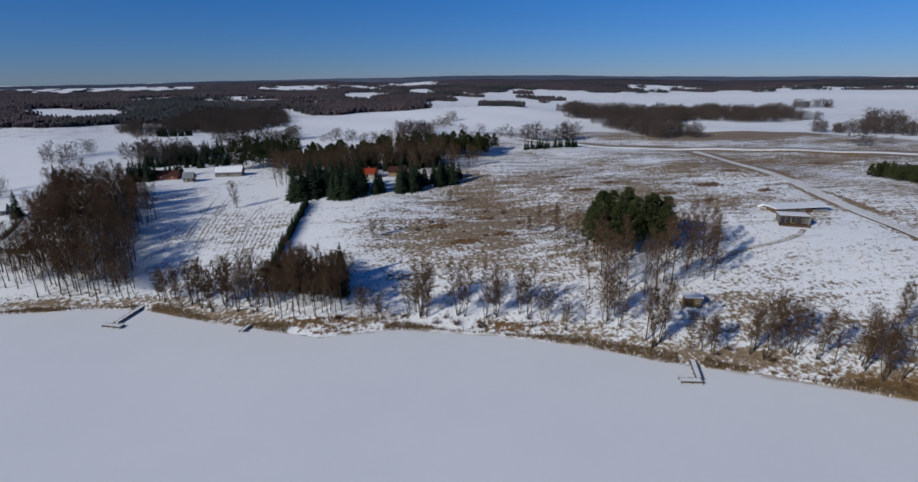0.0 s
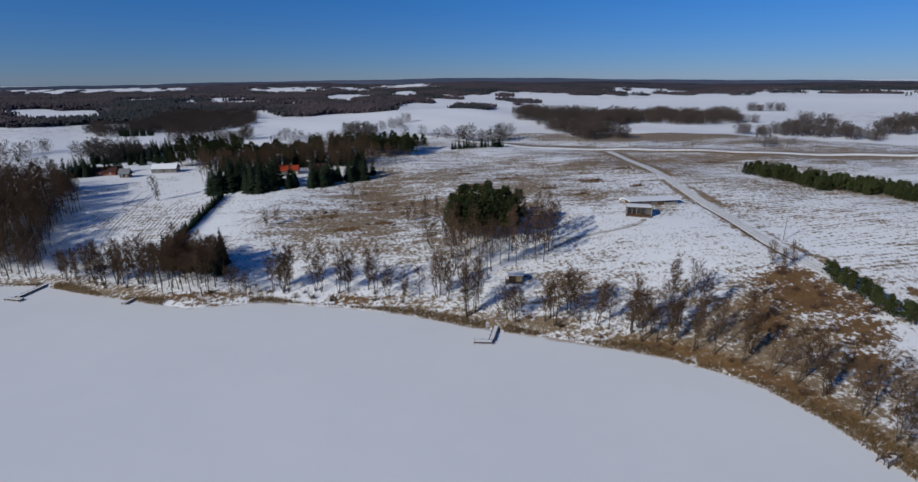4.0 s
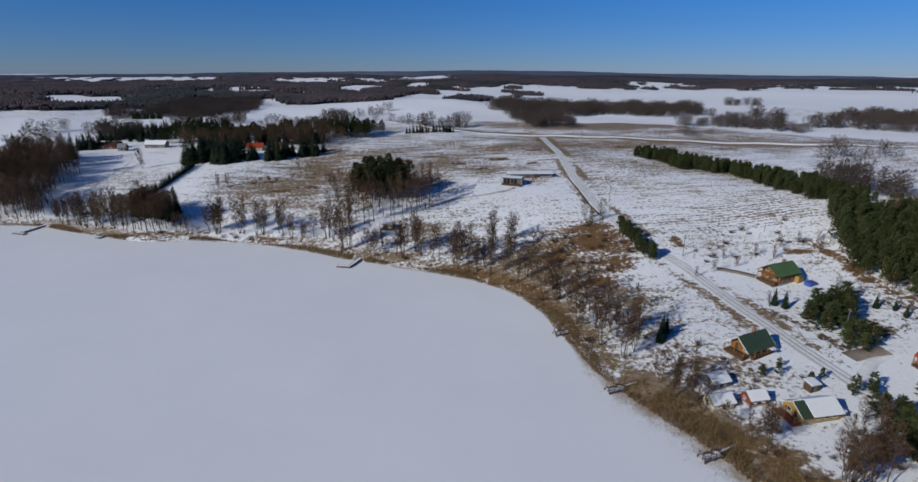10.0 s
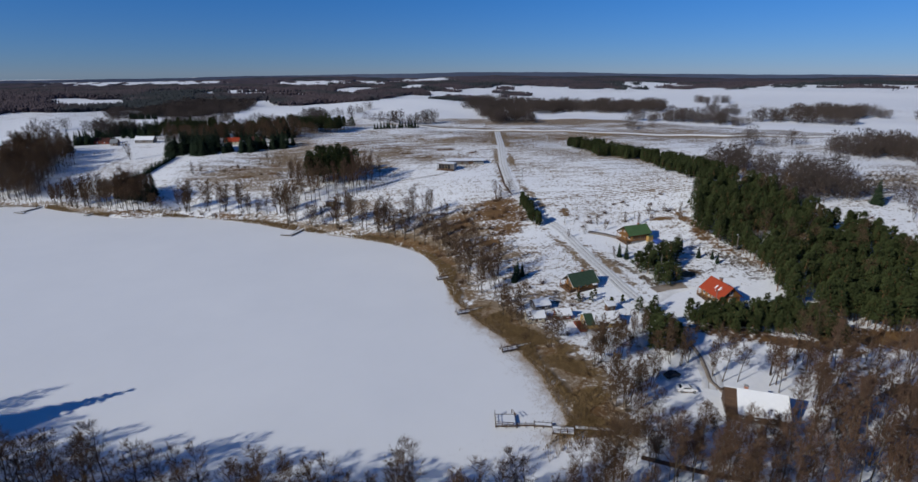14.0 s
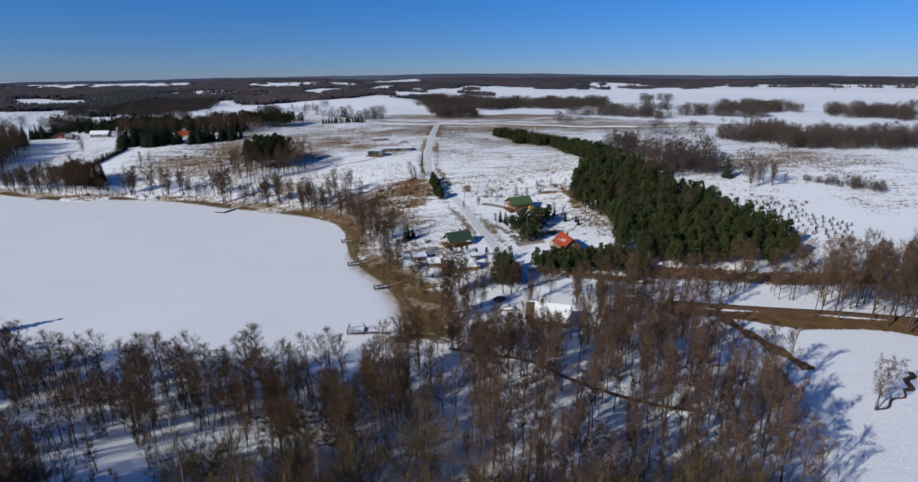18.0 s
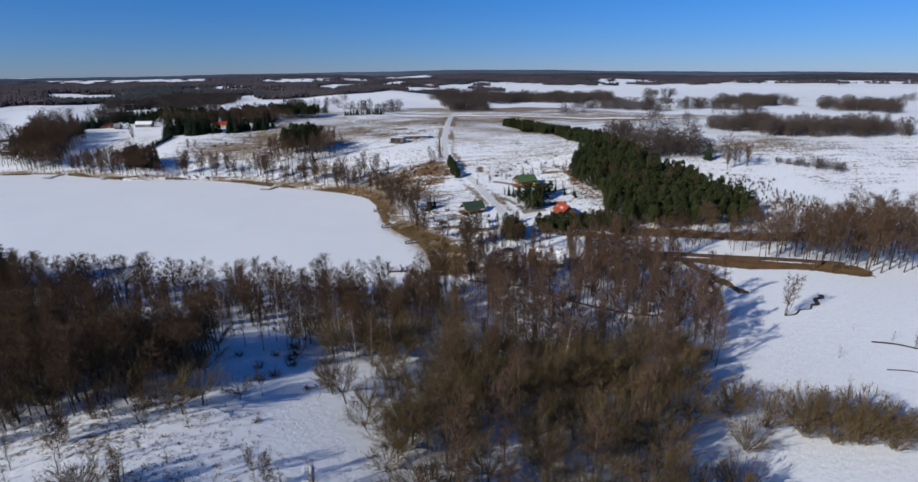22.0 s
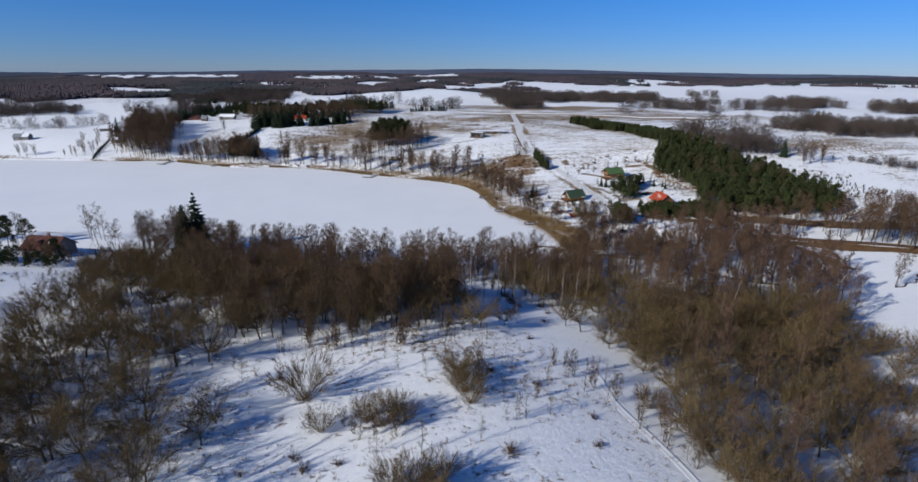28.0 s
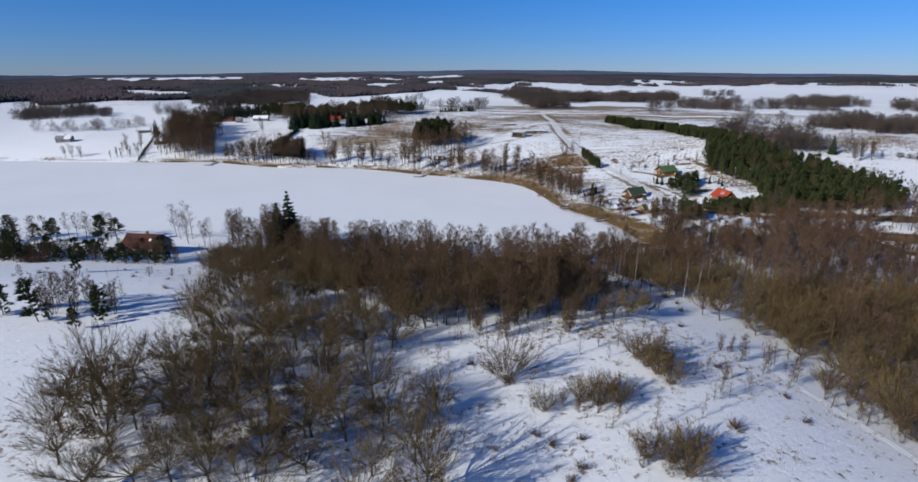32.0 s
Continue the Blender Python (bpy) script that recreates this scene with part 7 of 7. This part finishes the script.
# ---- jetties ----
def jetty(pieces, label, rails=(), benches=(), height=0.55):
    """A jetty of straight deck pieces (from, to, width) on posts in the ice."""
    x0, y0 = pieces[0][0]
    top = new("jetty")
    top.empty_display_size, top.location = 0.4, (x0, y0, 0)
    tagged(top, label, "jetty", "jetties of the lake")
    for (ax, ay), (bx, by), wide in pieces:
        turn, long = math.atan2(by - ay, bx - ax), math.hypot(bx - ax, by - ay)
        m = Matrix.Translation((ax - x0, ay - y0, 0)) @ Matrix.Rotation(turn, 4, "Z")
        def put(name, bm, mat, label=""):
            bmesh.ops.transform(bm, matrix=m, verts=bm.verts)
            return part(name, bm, mat, top, label)
        for side in (-wide / 2, wide / 2 - 0.14):
            put("beam", box(0, long, side, side + 0.14, height - 0.26, height - 0.02), M_DARKWOOD)
        n = max(3, round(long / 0.5))
        for k in range(n):
            put("plank", box(long * k / n + 0.02, long * (k + 1) / n - 0.02, -wide / 2 - 0.04, wide / 2 + 0.04, height - 0.019, height + 0.035), M_GREYWOOD)
        put("snow_strip", box(0.1, long - 0.1, -wide / 2 + 0.25, wide / 2 - 0.2, height + 0.036, height + 0.09, 0.02), M_SNOW)
        for k in range(max(2, round(long / 2.4)) + 1):
            c = long * k / max(2, round(long / 2.4))
            for side in (-wide / 2 - 0.07, wide / 2 + 0.07):
                bm = pole(0.08, -0.7, height + 0.25, c, side, 6)
                put("post", bm, M_DARKWOOD)
    for (ax, ay), (bx, by) in rails:
        turn, long = math.atan2(by - ay, bx - ax), math.hypot(bx - ax, by - ay)
        m = Matrix.Translation((ax - x0, ay - y0, 0)) @ Matrix.Rotation(turn, 4, "Z")
        for z in (0.5, 0.95):
            bm = box(0, long, -0.04, 0.04, height + z, height + z + 0.08)
            bmesh.ops.transform(bm, matrix=m, verts=bm.verts)
            part("rail", bm, M_DARKWOOD, top)
        for k in range(round(long / 1.4) + 1):
            bm = box(min(k * 1.4, long) - 0.05, min(k * 1.4, long) + 0.05, -0.05, 0.05, height - 0.3, height + 1.03)
            bmesh.ops.transform(bm, matrix=m, verts=bm.verts)
            part("rail_post", bm, M_DARKWOOD, top)
    for bx, by in benches:
        bm = box(bx - x0 - 0.8, bx - x0 + 0.8, by - y0 - 0.25, by - y0 + 0.25, height + 0.4, height + 0.48)
        bench = part("bench", bm, M_DARKWOOD, top)
        for s in (-0.7, 0.7):
            part("leg", box(bx - x0 + s - 0.05, bx - x0 + s + 0.05, by - y0 - 0.2, by - y0 + 0.2, height + 0.03, height + 0.4), M_DARKWOOD, bench)
    return top


jetty([((-100.4, 170.0), (-102.6, 156.0), 1.6), ((-105.4, 154.8), (-99.6, 153.2), 1.6)], "L-shaped dark wooden jetty with snow on it")
jetty([((-61.0, 154.5), (-63.0, 147.2), 1.3)], "short dark wooden jetty among bare trees")
jetty([((58.0, 122.4), (55.2, 113.2), 1.5), ((50.4, 113.0), (55.4, 112.4), 1.8)], "L-shaped jetty below the hut, edged in dark wood")
for dx, dy, text in ((123.4, 59.8, "jetty with dark benches at the reed edge"), (130.6, 32.2, "jetty with dark benches and a narrow gangway"), (142.6, 10.0, "jetty with a bench and a long narrow gangway")):
    jetty([((dx + 8.6, dy + 3.2), (dx + 4.0, dy + 1.2), 0.9), ((dx + 4.2, dy + 1.0), (dx, dy - 0.6), 2.0)], text,
          [((dx, dy + 0.6), (dx + 0.1, dy - 1.6)), ((dx + 0.2, dy - 1.5), (dx + 4.2, dy + 0.1))], [(dx + 1.6, dy + 0.4), (dx + 3.4, dy + 1.2)])
jetty([((163.0, -22.9), (155.4, -22.0), 1.2), ((155.0, -23.2), (150.6, -22.6), 2.4), ((150.8, -21.2), (147.2, -20.8), 1.2), ((147.2, -21.0), (143.6, -21.0), 0.6), ((143.4, -19.6), (139.2, -19.6), 3.8)],
      "long stepped jetty with a wide railed platform", [((139.2, -17.7), (139.1, -21.5)), ((139.1, -21.5), (142.8, -21.8)), ((142.8, -17.4), (143.6, -19.0)), ((150.6, -23.8), (154.9, -24.2))])


# ---- vehicles ----
def car(x, y, turn, paint, label, length=4.5):
    top = site("parked_car", x, y, turn, label, "car", lift=0.0)
    k = length / 4.5
    outline = [(-2.2, 0.35), (-2.25, 0.75), (-2.1, 0.98), (-1.75, 1.02), (-1.25, 1.45), (0.35, 1.5), (1.05, 1.03), (1.95, 0.92), (2.22, 0.7), (2.22, 0.35)]
    bm = solid([(a * k, b) for a, b in outline], "y", -0.86, 0.86)
    for v in bm.verts:
        if v.co.z > 1.1:
            v.co.y *= 0.82
    bmesh.ops.bevel(bm, geom=bm.edges[:], offset=0.05, segments=2, affect="EDGES")
    body = part("body", bm, paint, top)
    for side in (-1, 1):
        part("side_window", solid([(-1.15 * k, 1.06), (-0.95 * k, 1.38), (0.3 * k, 1.4), (0.8 * k, 1.06)], "y", side * 0.80, side * 0.845), M_GLASS, body)
        part("headlight", box(2.12 * k, 2.24 * k, side * 0.75 - 0.14, side * 0.75 + 0.14, 0.66, 0.8), M_STEEL, body)
        part("tail_light", box(-2.27 * k, -2.16 * k, side * 0.72 - 0.12, side * 0.72 + 0.12, 0.7, 0.85), M_REDWOOD, body)
    part("windscreen", solid([(0.42 * k, 1.46), (1.02 * k, 1.06), (1.06 * k, 1.09), (0.46 * k, 1.5)], "y", -0.62, 0.62), M_GLASS, body)
    part("rear_window", solid([(-1.30 * k, 1.44), (-1.70 * k, 1.06), (-1.74 * k, 1.09), (-1.34 * k, 1.47)], "y", -0.6, 0.6), M_GLASS, body)
    for wx in (-1.35, 1.4):
        for side in (-1, 1):
            bm = bmesh.new()
            bmesh.ops.create_cone(bm, cap_ends=True, segments=16, radius1=0.33, radius2=0.33, depth=0.22, matrix=Matrix.Translation((wx * k, side * 0.80, 0.33)) @ Matrix.Rotation(radians(90), 4, "X"))
            wheel = part("wheel", bm, M_TYRE, top)
            bm = bmesh.new()
            bmesh.ops.create_cone(bm, cap_ends=True, segments=12, radius1=0.2, radius2=0.18, depth=0.03, matrix=Matrix.Translation((wx * k, side * 0.925, 0.33)) @ Matrix.Rotation(radians(90), 4, "X"))
            part("rim", bm, M_STEEL, wheel)
    return top


car(183.0, -10.2, -4, M_CAR, "white parked car standing in the snowy yard")
car(181.8, -4.6, 20, M_DARKCAR, "dark car half covered with snow in the yard", 4.0)

# ---- small things ----
tarp = site("covered_pile", 208.2, 79.6, 20, "pile under a bright blue tarpaulin beside the log house", "tarpaulin")
bm = box(-1.7, 1.7, -1.1, 1.1, -0.4, 1.2)
bmesh.ops.subdivide_edges(bm, edges=bm.edges[:], cuts=3, use_grid_fill=True)
for v in bm.verts:
    v.co += Vector((planted.gauss(0, 0.09), planted.gauss(0, 0.09), planted.gauss(0, 0.07) - 0.12 * v.co.x ** 2))
part("cover", bm, M_TARP, tarp)


def utility_pole(x, y, h, lamp, label):
    top = site("utility_pole", x, y, planted.uniform(0, 90), label, "pole", "poles by the lane")
    part("post", pole(0.13, -0.8, h, sides=8, top=0.09), M_GREYWOOD, top)
    arm = part("arm", box(-0.7, 0.7, -0.05, 0.05, h - 0.6, h - 0.48), M_GREYWOOD, top)
    for a in (-0.6, 0.6):
        part("insulator", pole(0.05, h - 0.48, h - 0.3, a, 0, 6), M_WHITE, arm)
    if lamp:
        part("lamp_head", box(0.5, 1.3, -0.12, 0.12, h - 0.2, h - 0.06, 0.02), M_WHITE, top)


for x, y, h, lamp in ((198.5, 50.5, 8.0, False), (228.5, 61.0, 8.5, True), (204.5, 24.0, 8.0, True), (176.0, 101.0, 8.0, False), (163.0, 150.0, 8.0, False), (152.0, 330.0, 8.0, False), (190.0, 322.0, 8.0, False)):
    utility_pole(x, y, h, lamp, "wooden utility pole with a lamp" if lamp else "wooden utility pole beside the lane")


def steps_path(name, line, gap, w, d, label):
    pts, ways = along(line, gap)
    top = site(name, pts[0].x, pts[0].y, 0, label, "steps")
    z0 = float(land(pts[0].x, pts[0].y))
    for p, w_ in zip(pts, ways):
        bm = box(-d / 2, d / 2, -w / 2, w / 2, -0.3, 0.14)
        bmesh.ops.transform(bm, matrix=pose(p.x - pts[0].x, p.y - pts[0].y, float(land(p.x, p.y)) - z0, 0, 0, math.degrees(math.atan2(w_.y, w_.x)) + planted.gauss(0, 4)), verts=bm.verts)
        part("step", bm, M_GREYWOOD, top)


steps_path("garden_steps", [(59, 124), (62, 131), (65, 138)], 0.9, 1.6, 0.35, "weathered wooden steps leading up to the hut")
steps_path("hillside_steps", [(84, 160), (90, 164), (100, 167.5), (110, 169.5), (119, 173), (124, 177)], 1.1, 1.9, 0.4, "curved row of wooden steps below the modern house")
shed = site("garden_shed", 176.2, 29.2, 15, "small dark garden shed with snow on its roof", "shed")
part("wall", box(-1.2, 1.2, -1.0, 1.0, -0.6, 1.9), M_DARKWOOD, shed)
part("roof", solid([(-1.3, 1.75), (1.3, 2.15), (1.3, 2.25), (-1.3, 1.85)], "x", -1.5, 1.5), M_GREYWOOD, shed)
part("snow_blanket", solid([(-1.25, 1.86), (1.25, 2.25), (1.25, 2.42), (-1.25, 2.02)], "x", -1.4, 1.4), M_SNOW, shed)
part("door", box(-0.4, 0.4, -1.05, -1.002, 0, 1.7), M_GREYWOOD, shed)
boat = site("upturned_boat", -77.5, 166.0, 25, "small pale boat lying upturned on the shore", "boat")
bm = solid([(-2.0, 0.0), (-1.7, 0.5), (1.2, 0.55), (2.1, 0.15), (2.1, 0.0)], "y", -0.6, 0.6)
bmesh.ops.subdivide_edges(bm, edges=bm.edges[:], cuts=2)
for v in bm.verts:
    v.co.y *= 1 - 0.16 * v.co.x ** 2 * (0.9 if v.co.x > 0 else 0.4)
part("hull", bm, M_WHITE, boat)
part("keel", box(-1.7, 1.5, -0.04, 0.04, 0.5, 0.62), M_GREYWOOD, boat)

turbine = site("wind_turbine", 919, 667, 30, "white wind turbine far off among snowy fields", "wind turbine")
turbine.scale = (0.34, 0.34, 0.34)
part("tower", pole(2.2, -5, 62, sides=12, top=1.2), M_WHITE, turbine)
part("nacelle", box(-1.6, 1.6, -4, 3, 61.8, 65, 0.3), M_WHITE, turbine)
for k in range(3):
    bm = solid([(0, -1.2), (26, -0.3), (26, 0.3), (0, 1.2)], "y", -4.6, -4.2)
    bmesh.ops.transform(bm, matrix=Matrix.Translation((0, 0, 63.4)) @ Matrix.Rotation(radians(35 + 120 * k), 4, "Y"), verts=bm.verts)
    part("blade", bm, M_WHITE, turbine)


# ---- reeds ----
def reeds():
    rng = np.random.default_rng(77)
    pts, ways = along([p for p in SHORE if -420 < p[0] and p[1] > -25][:28], 1.0)
    at = np.array([[p.x, p.y] for p in pts if -160 < p.x])
    n = 60000
    pick = at[rng.integers(len(at), size=n)]
    x, y = pick[:, 0] + rng.normal(0, 4.0, n), pick[:, 1] + rng.normal(0, 3.0, n)
    d = shore_distance(x, y)
    patchy = np.sin(x / 9.0 + 1.2 * np.sin(y / 7.0)) * np.sin(y / 8.5 + x / 19)
    east = smooth((x - 112) / 14)
    wide = np.clip(1.2 + 1.5 * patchy, 0.2, 3) + (1.2 + 2.2 * smooth((30 - y) / 20)) * east * (0.7 + 0.5 * patchy)
    keep = ((y > 4) | (x > 120)) & (d > -0.25 * wide - 1.2 * east) & (d < wide) & ~((np.abs(x - 57) < 2.5)) & ~(np.abs(x + 100) < 3) & ~((x > -50) & (x < -22))
    x, y = x[keep], y[keep]
    z = np.maximum(land(x, y), -0.05)
    h = rng.uniform(0.5, 1.5, len(x))
    # short stubble thins out over the ice
    sx, sy = pick[:, 0] - 3 + rng.normal(0, 4.5, n), pick[:, 1] + rng.normal(0, 4.5, n)
    sd = shore_distance(sx, sy)
    some = (sd < -0.5) & (sd > -10 * rng.uniform(0, 1, n) ** 1.6) & (sy < 60 * rng.uniform(0, 1, n)) & (sx > 128)
    stub = np.repeat(np.stack([sx[some], sy[some], np.full(some.sum(), -0.02)], 1), 3, 0)
    stub[:, :2] += rng.normal(0, 0.35, (len(stub), 2))
    s = Shape()
    base = np.stack([x, y, z - 0.05], 1)
    for k in range(2):
        lean = np.stack([rng.normal(0, 0.3, len(x)), rng.normal(0, 0.3, len(x)), np.ones(len(x))], 1)
        off = base + np.concatenate([rng.normal(0, 0.25, (len(x), 2)), np.zeros((len(x), 1))], 1)
        s.spikes(off, off + lean * h[:, None] * rng.uniform(0.7, 1.1, (len(x), 1)), 0.07)
    s.slivers(stub, stub + aim(rng, len(stub), 0.5, 1.0) * rng.uniform(0.15, 0.45, (len(stub), 1)), 0.025, rng)
    tagged(new("reeds", sheet("reeds", *s.arrays(), M_REED, False)), "dry yellow-brown reeds along the frozen shore", "reeds", kind="stuff")


reeds()


def dry_grass():
    """Tufts of dead grass that stand through the snow of the rough fields."""
    rng = np.random.default_rng(78)
    n = 160000
    x, y = rng.uniform(-130, 250, n), rng.uniform(40, 330, n)
    hx, hy = rng.uniform(60, 160, 30000), rng.uniform(-175, -110, 30000)
    x, y = np.concatenate([x, hx]), np.concatenate([y, hy])
    amount = covers(x, y)[:, 0]
    clumps = np.sin(x / 3.1 + 2 * np.sin(y / 4.3)) * np.sin(y / 2.7 + 1.7 * np.sin(x / 5.9)) + 0.8 * np.sin(x / 13 + y / 9)
    keep = (shore_distance(x, y) > 2) & (rng.uniform(0, 1, len(x)) < np.clip((amount - 0.33) * 3.0, 0.01, 1) * np.clip(clumps * 0.7 + 0.35, 0, 1)) & (segment_distance(x, y, LANE) > 3)
    x, y = x[keep], y[keep]
    base = np.repeat(np.stack([x, y, land(x, y) - 0.05], 1), 5, 0) + np.concatenate([rng.normal(0, 0.22, (5 * len(x), 2)), np.zeros((5 * len(x), 1))], 1)
    s = Shape()
    s.slivers(base, base + aim(rng, len(base), 0.3, 1.0) * rng.uniform(0.25, 0.8, (len(base), 1)), 0.06, rng)
    tagged(new("dry_grass", sheet("dry_grass", *s.arrays(), M_REED, False)), "tufts of dead brown grass standing through thin snow", "grass", kind="stuff")



dry_grass()


def bank_grass():
    """Tall dead grass on the bank below the cottages."""
    rng = np.random.default_rng(79)
    pts, _ = along([(139, 33), (149, 19), (156, 8), (160, -2), (161, -12), (162, -24)], 0.5)
    at = np.array([[p.x, p.y] for p in pts])
    pick = at[rng.integers(len(at), size=5200)]
    x, y = pick[:, 0] + rng.normal(0, 2.8, 5200), pick[:, 1] + rng.normal(0, 2.2, 5200)
    clumps = np.sin(x / 2.1 + 2 * np.sin(y / 3.3)) + np.sin(y / 1.9 + 1.7 * np.sin(x / 4.9))
    keep = (shore_distance(x, y) > -1.5) & (clumps > -0.1)
    x, y = x[keep], y[keep]
    base = np.repeat(np.stack([x, y, np.maximum(land(x, y), 0) - 0.05], 1), 7, 0) + np.concatenate([rng.normal(0, 0.3, (7 * len(x), 2)), np.zeros((7 * len(x), 1))], 1)
    s = Shape()
    s.slivers(base, base + aim(rng, len(base), 0.4, 1.0) * rng.uniform(0.4, 1.2, (len(base), 1)), 0.05, rng)
    tagged(new("bank_grass", sheet("bank_grass", *s.arrays(), M_REED, False)), "tall dead grass matted along the lake bank", "grass", kind="stuff")


bank_grass()
